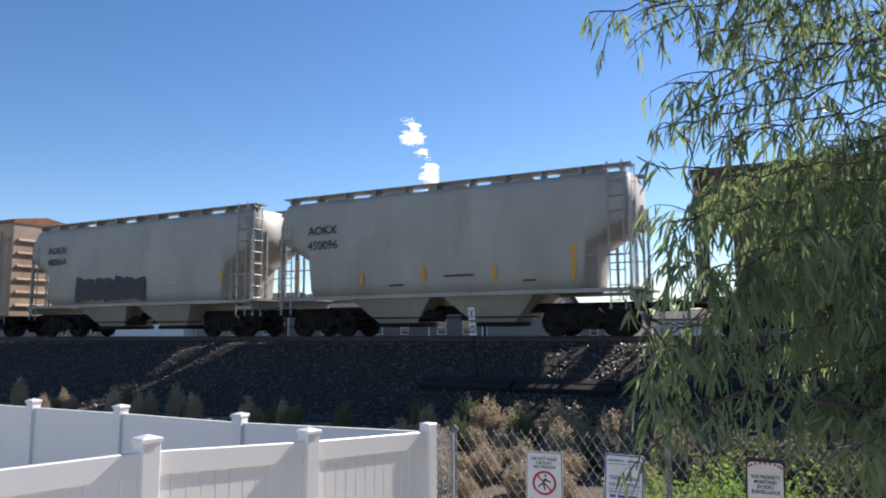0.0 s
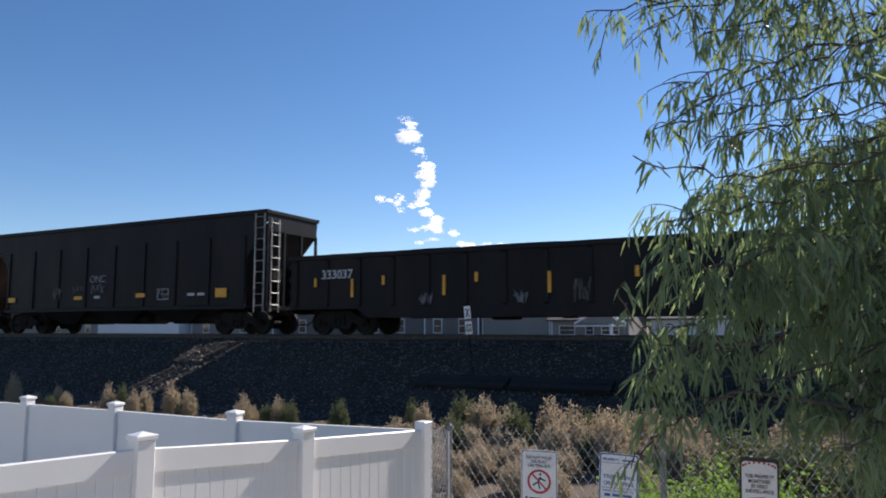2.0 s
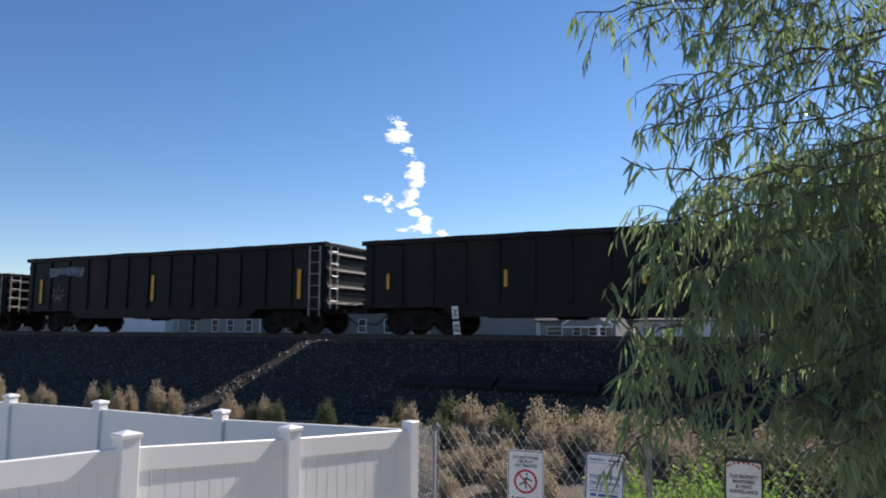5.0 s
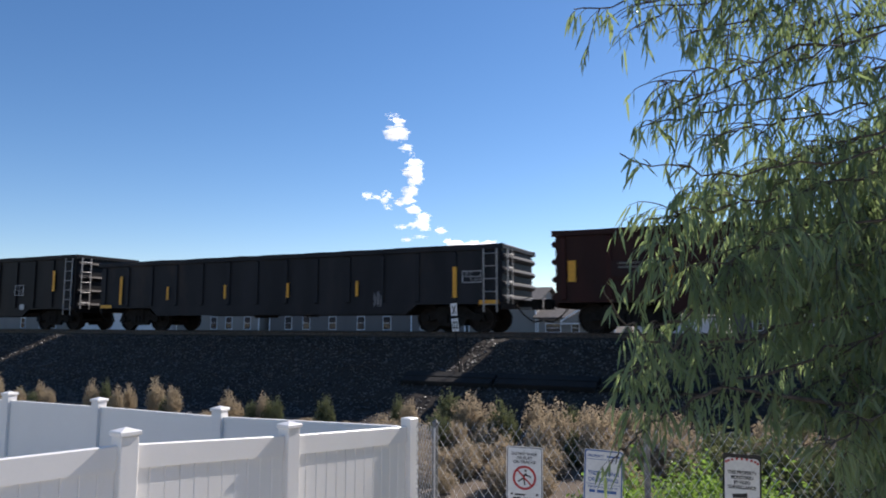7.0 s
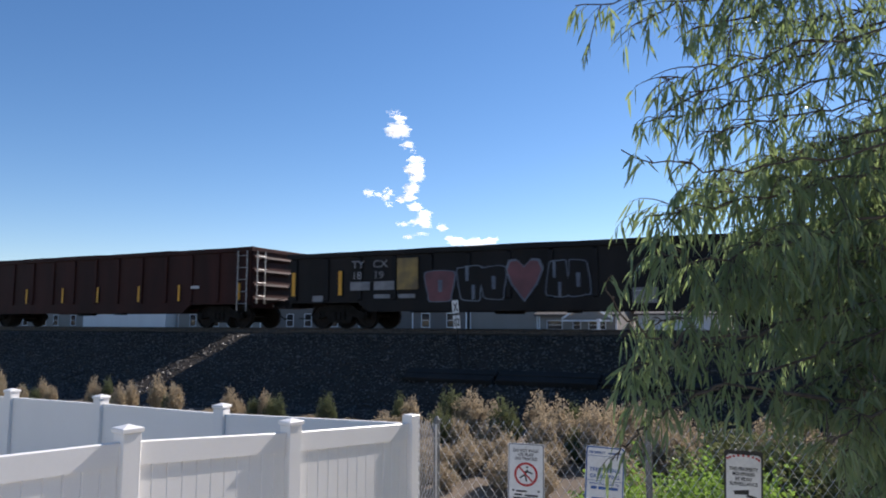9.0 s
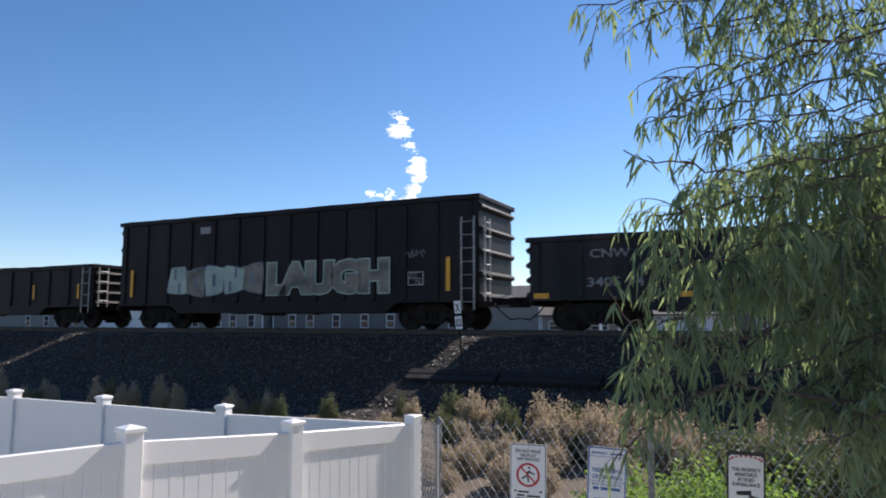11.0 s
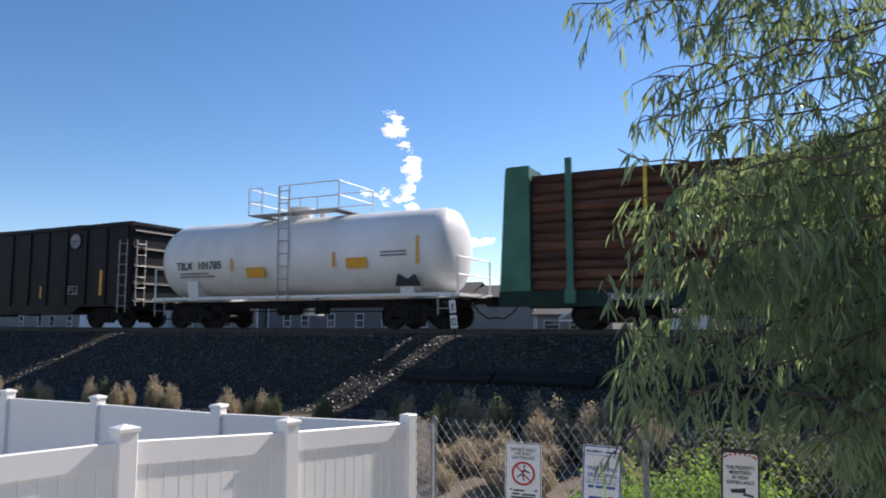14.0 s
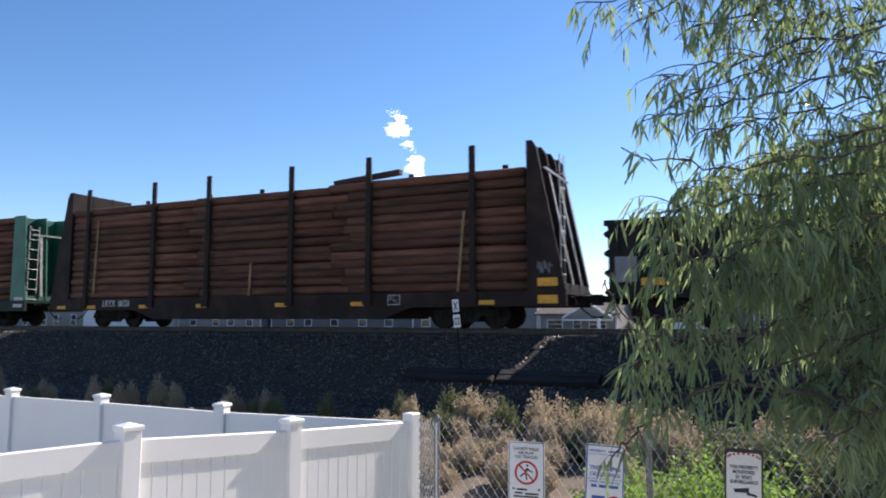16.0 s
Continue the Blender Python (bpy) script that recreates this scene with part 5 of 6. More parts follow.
        top = Shape().slab_x([(-0.022, -0.155), (0.022, -0.155), (0.022, -0.006), (0.016, 0.0), (-0.016, 0.0), (-0.022, -0.006)], 0, L)
        part("top_rail", top, M_VINYL, f, "deep white vinyl top rail", at=at @ lift)
        part("bottom_rail", Shape().slab_x([(-0.022, 0), (0.022, 0), (0.022, 0.14), (-0.022, 0.14)], 0, L), M_VINYL, f, at=at @ pose(0, 0, 0.06))
        count = max(3, round(L / 0.112))
        w = L / count
        for k in range(count):
            x0, x1 = k * w + 0.0015, (k + 1) * w - 0.0015
            za = z0 + (rails[i + 1] - rails[i]) * (k * w) / L - 0.14
            zb = z0 + (rails[i + 1] - rails[i]) * ((k + 1) * w) / L - 0.14
            o = [(x0, 0.19), (x1, 0.19), (x1, zb), (x0, za)]
            s = Shape()
            s.loft([[(x0 + 0.006, -0.007, 0.19), (x1 - 0.006, -0.007, 0.19), (x1 - 0.006, -0.007, zb), (x0 + 0.006, -0.007, za)], [(x0, -0.002, 0.19), (x1, -0.002, 0.19), (x1, -0.002, zb), (x0, -0.002, za)], [(x0, 0.007, 0.19), (x1, 0.007, 0.19), (x1, 0.007, zb), (x0, 0.007, za)]])
            part("board", s, M_VINYL, f, at=at)
        back = Shape().box(0, L, -0.0015, 0.0015, 0.19, min(rails[i], rails[i + 1]) - 0.15)
        part("board", back, M_VINYL, f, "tongue-and-groove backing", at=at)
    return f


def vinyl_fences():
    vinyl_fence("vinyl_fence", "white vinyl privacy fence with capped square posts", [(-3.746, 2.504), (-2.907, 3.602), (-2.068, 4.70), (-1.229, 5.798), (-0.31, 7.0)],
                [2.05, 2.03, 1.985, 1.877, 1.80], [1.98, 1.96, 1.926, 1.816, 1.72], [1, 1, 1, 1, 0])
    vinyl_fence("vinyl_fence", "white vinyl privacy fence beside the railway bank", [(-9.0, 10.95), (-7.3, 10.15), (-5.689, 9.40), (-4.146, 8.65), (-2.402, 7.75), (-0.36, 7.02)],
                [1.775, 1.775, 1.775, 1.775, 1.775, 0], [1.71, 1.71, 1.706, 1.711, 1.711, 1.715], [1, 1, 1, 1, 1, 0], True)


# ---- chain-link fence and its signs ----
LINK_A, LINK_TURN = Vector((-0.063, 6.631, 0)), -14.0


def wire_mesh(length, low, high, pitch=0.042, r=0.0023):
    rows = int((high - low) / (pitch * 1.5))
    s = Shape()
    vs, fs = [], []
    count = int(length / pitch)
    for i in range(count):
        prev = None
        for k in range(rows + 1):
            x = i * pitch + (pitch * 0.54 if k % 2 else -pitch * 0.54) * (1 if i % 2 == 0 else -1)
            z = low + k * pitch * 1.5
            y = 0.003 if k % 2 else -0.003
            b = len(vs)
            vs += [(x - r, y, z), (x + r * 0.5, y - r, z), (x + r * 0.5, y + r, z)]
            if prev is not None:
                fs += [(prev, prev + 1, b + 1, b), (prev + 1, prev + 2, b + 2, b + 1), (prev + 2, prev, b, b + 2)]
            prev = b
        b = len(vs)
        tx, tz = vs[-3][0] + r, vs[-3][2]
        vs += [(tx + 0.010, -r, tz + 0.018), (tx + 0.012, r, tz + 0.018), (tx + 0.008, 0, tz + 0.020)]
        fs += [(prev, prev + 1, b + 1, b), (prev + 1, prev + 2, b + 2, b + 1), (prev + 2, prev, b, b + 2)]
    s.add(vs, fs)
    return s.mesh("wire_mesh", M_GALV)


def chain_link():
    f = thing("chain_link_fence", "galvanised chain-link fence with steel posts", "fence", LINK_A_POSE)
    part("wire_mesh", wire_mesh(5.2, 0.03, 1.80), M_GALV, f, "zigzag galvanised wire mesh", at=pose(-0.02, 0, 0))
    for x in (0.0, 1.89, 4.6):
        p = Shape().rod((x, 0.035, 0), (x, 0.035, 1.79), 0.028, 12)
        o = part("post", p, M_POST, f, "round galvanised post", smooth=False)
        part("post_cap", Shape().rod((x, 0.035, 1.785), (x, 0.035, 1.80), 0.032, 12).rod((x, 0.035, 1.80), (x, 0.035, 1.83), 0.028, 12, 0.008), M_POST, o, "domed post cap")
    # a short return from the end post back to the white corner post
    turn = math.degrees(math.atan2(0.37, -0.19))
    part("wire_mesh", wire_mesh(0.40, 0.03, 1.78, 0.030, 0.0034), M_GALV, f, "short return of zigzag wire mesh", at=LINK_A_POSE.inverted() @ pose(LINK_A.x - 0.01, LINK_A.y + 0.03, 0, 0, 0, turn))
    g = thing("chain_link_fence", "galvanised chain-link fence behind the white fence", "fence", pose(-9.4, 11.45, 0, 0, 0, -24.6))
    part("wire_mesh", wire_mesh(10.1, 0.03, 1.66), M_GALV, g, "zigzag galvanised wire mesh")
    for x in (1.0, 4.0, 7.0, 9.9):
        part("post", Shape().rod((x, 0.035, 0), (x, 0.035, 1.66), 0.028, 10), M_POST, g, "round galvanised post")
    part("tension_bar", Shape().box(-0.004, 0.012, -0.012, -0.004, 0.05, 1.76), M_GALV, f, "flat tension bar")


LINK_A_POSE = pose(*LINK_A, 0, 0, LINK_TURN)


def plate(w, h, r=0.02, t=0.003, inset=0.0, y=0.0):
    pts = []
    for cx, cz, a0 in ((w - r, -h + r, 270), (w - r, -r, 0), (r, -r, 90), (r, -h + r, 180)):
        for k in range(4):
            a = radians(a0 + 30 * k)
            pts.append((cx + (r - inset) * math.cos(a), cz + (r - inset) * math.sin(a)))
    return Shape().slab_y(pts, y - t, y)


def sign_at(name, label, x, top, w, h, tilt=0.0):
    a = radians(LINK_TURN)
    p = LINK_A + Vector((math.cos(a) * x + math.sin(a) * 0.012, math.sin(a) * x - math.cos(a) * 0.012, top))
    s = thing(name, label, "sign", pose(p.x, p.y, p.z, 0, tilt, LINK_TURN))
    return s


def centred(string, size, material, parent, cx, z, width, y, label=""):
    me = letters(string, size, material, size * 0.022, 0.0012)
    xs = [v.co.x for v in me.vertices]
    k = width / (max(xs) - min(xs))
    return part("lettering", me, material, parent, label, at=pose(cx - width / 2 - min(xs) * k, y, z) @ Matrix.Diagonal((k, 1, 1, 1)))


def bolts(s, pts):
    for x, z in pts:
        part("bolt", Shape().rod((x, -0.012, z), (x, 0.006, z), 0.008, 8), M_GALV, s, "bright bolt head")


def signs():
    # no walking or playing
    w, h = 0.325, 0.52
    s = sign_at("warning_sign", "white warning sign with red prohibition ring on chain-link fence", 0.675, 1.625, w, h, 0.8)
    part("plate", plate(w, h), M_SIGNWHITE, s, "white metal plate")
    part("border", plate(w - 0.012, h - 0.012, 0.018, 0.0006, 0, -0.0031), M_SIGNBLACK, s, "thin black border", at=pose(0.006, 0, -0.006))
    part("face", plate(w - 0.024, h - 0.024, 0.016, 0.0006, 0, -0.0039), M_SIGNWHITE, s, "white face", at=pose(0.012, 0, -0.012))
    for t, z, ww in (("DO NOT WALK", -0.075, 0.225), ("OR PLAY", -0.110, 0.14), ("ON TRACKS!", -0.145, 0.20)):
        centred(t, 0.036, M_SIGNBLACK, s, w / 2, z, ww, -0.0055)
    ring = Shape()
    n = 40
    o = [(0.5 * w + 0.105 * math.cos(2 * math.pi * i / n), -0.27 + 0.105 * math.sin(2 * math.pi * i / n)) for i in range(n)]
    q = [(0.5 * w + 0.085 * math.cos(2 * math.pi * i / n), -0.27 + 0.085 * math.sin(2 * math.pi * i / n)) for i in range(n)]
    ring.add([(x, -0.0052, z) for x, z in o] + [(x, -0.0052, z) for x, z in q], [(i, (i + 1) % n, n + (i + 1) % n, n + i) for i in range(n)])
    ring.slab_y([(w / 2 - 0.072, -0.207), (w / 2 - 0.060, -0.198), (w / 2 + 0.070, -0.333), (w / 2 + 0.060, -0.342)], -0.0062, -0.0056)
    part("prohibition_ring", ring, M_SIGNRED, s, "red ring with slash")
    sym = Shape()
    for pts in ([(-0.02, 0.02), (0.015, 0.045), (0.025, 0.03), (-0.005, 0.0)], [(-0.015, 0.005), (0.0, -0.005), (0.012, -0.06), (-0.002, -0.062)], [(-0.02, 0.0), (-0.06, -0.03), (-0.052, -0.04), (-0.008, -0.01)], [(0.015, 0.03), (0.06, 0.015), (0.058, 0.003), (0.015, 0.015)], [(0.0, 0.055), (0.02, 0.055), (0.02, 0.072), (0.0, 0.072)]):
        sym.slab_y([(w / 2 + x, -0.27 + z) for x, z in pts], -0.0052, -0.0046)
    part("symbol", sym, M_SIGNBLACK, s, "black symbol strokes")
    b = Shape()
    for x0, x1, z in ((0.04, 0.06, -0.42), (0.075, 0.17, -0.425), (0.265, 0.285, -0.42), (0.06, 0.13, -0.455), (0.15, 0.27, -0.46), (0.05, 0.27, -0.485)):
        b.box(x0, x1, -0.0052, -0.0046, z, z + 0.016)
    part("small_print", b, M_SIGNBLACK, s, "worn small print")
    bolts(s, ((0.14, 0.004), (0.215, 0.002), (w / 2, -0.035)))
    # trespassing or dumping
    w, h = 0.33, 0.56
    s = sign_at("notice_sign", "white and blue notice sign on chain-link fence", 1.365, 1.632, w, h, 3.0)
    part("plate", plate(w, h), M_SIGNWHITE, s, "white metal plate")
    part("border", plate(w - 0.008, h - 0.008, 0.019, 0.0006, 0, -0.0031), M_SIGNBLUE, s, "blue border", at=pose(0.004, 0, -0.004))
    part("face", plate(w - 0.030, h - 0.030, 0.014, 0.0006, 0, -0.0039), M_SIGNWHITE, s, "white face", at=pose(0.015, 0, -0.015))
    centred("PROPERTY", 0.03, M_SIGNBLUE, s, 0.10, -0.065, 0.14, -0.0055)
    for t, z, ww in (("TRESPASSING", -0.215, 0.26), ("OR DUMPING", -0.270, 0.25)):
        centred(t, 0.046, M_SIGNBLUE, s, w / 2, z, ww, -0.0055)
    centred("REPORT VIOLATIONS TO:", 0.022, M_SIGNBLUE, s, w / 2, -0.325, 0.25, -0.0055)
    b = Shape()
    for x0, x1, z, t in ((0.02, 0.31, -0.085, 0.004), (0.02, 0.31, -0.295, 0.004), (0.19, 0.30, -0.062, 0.014), (0.05, 0.10, -0.365, 0.024), (0.115, 0.185, -0.365, 0.024), (0.2, 0.28, -0.365, 0.024)):
        b.box(x0, x1, -0.0054, -0.0047, z, z + t)
    part("small_print", b, M_SIGNBLUE, s, "blue rules and small print")
    lg = Shape().slab_y([(0.20, -0.47), (0.29, -0.47), (0.28, -0.435), (0.25, -0.425), (0.21, -0.44)], -0.0054, -0.0047)
    part("emblem", lg, M_SIGNRED, s, "small red emblem")
    part("emblem", Shape().box(0.06, 0.17, -0.0054, -0.0047, -0.47, -0.435), M_SIGNBLUE, s, "blue emblem block")
    # surveillance
    w, h = 0.30, 0.47
    s = sign_at("surveillance_sign", "black-topped white surveillance sign on chain-link fence", 2.50, 1.645, w, h, 2.0)
    part("plate", plate(w, h), M_SIGNBLACK, s, "black plate")
    part("face", plate(w - 0.03, h - 0.05, 0.03, 0.0006, 0, -0.0031), M_SIGNWHITE, s, "white face", at=pose(0.015, 0, -0.035))
    red = Shape()
    for k in range(9):
        a = radians(160 - 17.5 * k)
        red.box(0.15 + 0.13 * math.cos(a) - 0.010, 0.15 + 0.13 * math.cos(a) + 0.008, -0.0048, -0.0041, -0.095 + 0.045 * math.sin(a), -0.078 + 0.045 * math.sin(a))
    part("small_print", red, M_SIGNRED, s, "faded red heading")
    for t, z, ww in (("THIS PROPERTY", -0.165, 0.225), ("MONITORED", -0.205, 0.17), ("BY VIDEO", -0.245, 0.125), ("SURVEILLANCE", -0.285, 0.215)):
        centred(t, 0.040, M_SIGNBLACK, s, w / 2, z, ww, -0.0048)
    ic = Shape().slab_y([(0.07, -0.33), (0.19, -0.315), (0.19, -0.355), (0.08, -0.36)], -0.0048, -0.0041).slab_y([(0.17, -0.36), (0.19, -0.355), (0.25, -0.37), (0.25, -0.42), (0.235, -0.42), (0.235, -0.385), (0.17, -0.375)], -0.0048, -0.0041)
    part("camera_symbol", ic, M_SIGNBLACK, s, "black camera symbol")
    bolts(s, ((0.09, 0.004), (0.20, 0.002)))


def whistle_post():
    base = spot(1.76, -2.55, bed_height(-2.55) - 0.1)
    s = thing("whistle_post", "thin white railway post with X and number plates", "sign post", pose(base.x, base.y, base.z, 0, -5.0, -8))
    H = 2.0
    part("pole", Shape().box(-0.018, 0.018, -0.005, 0.005, 0, H - 0.1).box(-0.018, -0.010, -0.02, 0.005, 0, H - 0.1), M_NEARBLACK, s, "dark weathered steel pole")
    a = part("plate", Shape().rbox(-0.085, 0.085, -0.012, -0.006, H - 0.33, H, 0.002), M_SIGNWHITE, s, "white X plate")
    centred("X", 0.30, M_SIGNBLACK, a, 0, H - 0.275, 0.125, -0.016)
    b = part("plate", Shape().rbox(-0.09, 0.09, -0.012, -0.006, H - 0.74, H - 0.40, 0.002), M_SIGNWHITE, s, "white number plate")
    centred("02", 0.27, M_SIGNBLACK, b, 0, H - 0.665, 0.15, -0.016)


def dark_bars():
    """Two rows of near-black bars that make the dark band along the bank."""
    m = Shape().rbox(-1.27, 1.27, -0.12, 0.12, 0, 0.18, 0.015).mesh("old_tie", M_NEARBLACK)
    rnd = random.Random(8)
    for i in range(4):
        for k in range(2):
            s, q = 1.55 + i * 2.62, -2.95 + 0.26 * k + 0.02 * i
            p = spot(s, q, bed_height(q) - 0.04)
            o = new("old_tie", m)
            o.matrix_basis = pose(p.x, p.y, p.z, 26, 0, -25.5 + rnd.uniform(-1.5, 1.5))
            tagged(o, "dark bar lying along the bank", "timber", "old ties on the bank")


vinyl_fences()
chain_link()
signs()
whistle_post()
dark_bars()


# ---- plants ----
def leaf_strip(at, way, side, length, width, droop, verts, faces):
    """A narrow curved leaf of two tapering pieces."""
    b = len(verts)
    mid = at + way * (length * 0.5) + Vector((0, 0, -droop * 0.25))
    tip = at + way * length + Vector((0, 0, -droop))
    verts += [at, mid - side * width, mid + side * width, tip]
    faces += [(b, b + 1, b + 2), (b + 1, b + 3, b + 2)]


def willow_leaf(at, way, side, length, width, droop, sweep, verts, faces):
    """A long narrow leaf that bends down and aside towards its tip."""
    b = len(verts)
    spine = [at + way * (length * u) + Vector((0, 0, -droop * u * u)) + side * (sweep * u * u) for u in (0.0, 0.3, 0.65, 1.0)]
    verts += [spine[0], spine[1] - side * width, spine[1] + side * width, spine[2] - side * (width * 0.8), spine[2] + side * (width * 0.8), spine[3]]
    faces += [(b, b + 1, b + 2), (b + 1, b + 3, b + 4, b + 2), (b + 3, b + 5, b + 4)]


def leaves_on(line, n_line, count, hang, rnd, wood, verts, faces, root):
    """Hanging twigs along a branch, each set with narrow leaves."""
    for j in range(count):
        u = 0.08 + 0.92 * (j + rnd.random()) / count
        i = min(n_line - 1, int(u * n_line))
        p = line[i].lerp(line[i + 1], min(1.0, u * n_line - i))
        ahead = (line[i + 1] - line[i]).normalized()
        spread = Vector((rnd.uniform(-1, 1), rnd.uniform(-1, 1), rnd.uniform(-0.7, 0.6)))
        w = (ahead * rnd.uniform(0.2, 1.0) + spread * 0.8).normalized()
        reach = hang * rnd.uniform(0.35, 1.05)
        n = max(4, int(reach / 0.026))
        q = p.copy()
        prev = q.copy()
        for s in range(n):
            w = (w + Vector((0, 0, -0.14 - 0.10 * rnd.random())) + Vector((rnd.uniform(-1, 1), rnd.uniform(-1, 1), 0)) * 0.10).normalized()
            q = q + w * (reach / n)
            if s % 2:
                wood.rod(prev - root, q - root, 0.0015, 3)
                prev = q.copy()
            out = Vector((rnd.uniform(-1, 1), rnd.uniform(-1, 1), rnd.uniform(-1.1, 0.25)))
            lw = (w * 0.55 + out * 0.75 + Vector((0, 0, -0.42))).normalized()
            side = lw.cross(Vector((rnd.uniform(-1, 1), rnd.uniform(-1, 1), rnd.uniform(-0.4, 0.4)))).normalized()
            ll = rnd.uniform(0.065, 0.135)
            willow_leaf(q - root, lw, side, ll, rnd.uniform(0.0056, 0.0096), ll * rnd.uniform(0.1, 0.5), ll * rnd.uniform(-0.12, 0.12), verts, faces)


def willow():
    rnd = random.Random(11)
    t = thing("willow_tree", "green willow-like tree with long narrow drooping leaves", "tree", pose(4.35, 5.3, 0))
    root = Vector((4.35, 5.3, 0))
    trunk = Shape()
    pts = [(0, 0, 0, 0.17), (0.03, -0.02, 0.8, 0.14), (-0.05, 0.0, 1.8, 0.125), (-0.02, -0.05, 3.0, 0.10), (0.05, -0.1, 4.2, 0.075), (0.0, -0.15, 5.6, 0.04)]
    for (x0, y0, z0, r0), (x1, y1, z1, r1) in zip(pts, pts[1:]):
        trunk.rod((x0, y0, z0), (x1, y1, z1), r0, 10, r1)
    part("trunk", trunk, M_BARK, t, "brown furrowed trunk")
    limbs = [
        ((3.675, 4.6, 5.303), (1.753, 4.0, 4.712), (0.700, 3.6, 4.400), 0.9, 0.15),
        ((4.013, 5.0, 5.754), (2.414, 4.6, 5.176), (1.309, 4.2, 4.885), 0.65, 0.28),
        ((3.798, 4.8, 4.946), (2.280, 4.2, 4.389), (1.113, 3.7, 3.790), 0.65, 0.18),
        ((4.122, 5.2, 5.224), (2.699, 4.8, 4.859), (1.765, 4.4, 4.563), 0.8, 0.28),
        ((3.761, 4.8, 4.486), (2.275, 4.3, 4.004), (1.461, 3.9, 3.790), 0.8, 0.22),
        ((3.583, 4.6, 4.136), (1.968, 4.0, 3.610), (0.900, 3.5, 3.578), 0.6, 0.10),
        ((3.716, 4.8, 3.913), (2.199, 4.2, 3.532), (1.100, 3.7, 3.270), 1.7, 0.30),
        ((4.191, 5.4, 4.200), (2.746, 5.0, 3.793), (1.690, 4.6, 3.590), 1.7, 0.36),
        ((3.543, 4.6, 3.632), (1.913, 4.0, 3.147), (1.120, 3.6, 3.058), 1.8, 0.34),
        ((3.681, 4.8, 3.472), (2.000, 4.1, 3.000), (0.950, 3.5, 2.640), 1.7, 0.28),
        ((1.580, 3.8, 2.635), (1.034, 3.5, 2.640), (0.764, 3.3, 2.895), 0.8, 0.10),
        ((3.498, 4.6, 3.064), (1.661, 4.0, 2.599), (0.93, 3.5, 2.470), 1.6, 0.20),
    ]
    limbs += [
        ((3.486, 4.6, 2.915), (1.846, 4.0, 2.441), (0.96, 3.5, 2.330), 1.5, 0.20),
        ((3.625, 4.8, 2.770), (2.290, 4.3, 2.354), (1.574, 3.9, 2.300), 1.3, 0.20),
        ((1.50, 3.8, 2.38), (1.05, 3.55, 2.22), (0.83, 3.5, 2.03), 1.2, 0.13),
        ((3.595, 4.4, 2.625), (2.345, 3.9, 2.205), (1.955, 3.6, 2.120), 0.9, 0.24),
        ((3.971, 5.2, 3.322), (2.784, 4.8, 2.923), (2.118, 4.4, 2.763), 1.9, 0.34),
        ((4.015, 5.2, 3.882), (2.956, 4.9, 3.487), (1.941, 4.6, 3.287), 1.9, 0.38),
        ((3.682, 4.9, 2.537), (2.788, 4.5, 2.330), (2.062, 4.2, 2.280), 1.1, 0.20),
        ((3.9, 5.0, 4.45), (3.1, 4.7, 4.05), (2.3, 4.5, 3.85), 1.1, 0.34),
        ((3.9, 4.9, 3.6), (3.1, 4.5, 3.25), (2.4, 4.2, 3.05), 1.9, 0.36),
        ((3.9, 4.9, 4.9), (3.2, 4.6, 4.55), (2.6, 4.4, 4.40), 0.9, 0.30),
        ((3.8, 4.7, 3.1), (3.0, 4.3, 2.85), (2.5, 4.1, 2.62), 1.6, 0.30),
        ((4.1, 5.3, 3.9), (3.2, 5.1, 3.6), (2.2, 4.9, 3.4), 2.3, 0.38),
        ((4.1, 5.3, 3.4), (3.2, 5.1, 3.1), (2.0, 4.8, 2.95), 2.3, 0.38),
        ((4.1, 5.4, 3.0), (3.2, 5.2, 2.75), (2.2, 4.9, 2.62), 2.2, 0.30),
        ((4.1, 5.3, 4.3), (3.3, 5.2, 4.1), (2.5, 5.0, 3.95), 1.2, 0.36),
        ((4.0, 5.1, 5.4), (3.1, 4.9, 5.0), (2.3, 4.7, 4.75), 0.8, 0.34),
    ]
    # upper sprays that reach out over the line, and low ones by the fence
    limbs += [
        ((3.456, 4.8, 4.919), (1.915, 4.2, 4.331), (1.205, 3.8, 4.062), 0.9, 0.17),
        ((3.435, 4.8, 4.626), (1.947, 4.3, 4.093), (1.130, 3.9, 3.840), 0.8, 0.15),
        ((3.299, 4.6, 2.600), (2.591, 4.2, 2.344), (2.178, 3.9, 2.187), 2.0, 0.26),
        ((3.454, 4.8, 2.748), (2.574, 4.5, 2.531), (2.120, 4.2, 2.278), 1.8, 0.30),
        ((3.266, 4.6, 5.274), (1.891, 4.1, 4.776), (1.043, 3.7, 4.33), 0.8, 0.2),
        ((3.474, 4.8, 5.173), (2.158, 4.3, 4.726), (1.409, 3.9, 4.367), 0.8, 0.2),
        ((3.324, 4.6, 2.454), (2.616, 4.2, 2.213), (2.198, 3.9, 2.007), 2.0, 0.2),
        ((3.487, 4.7, 4.142), (2.524, 4.4, 3.846), (1.881, 4.2, 3.600), 1.5, 0.22),
    ]
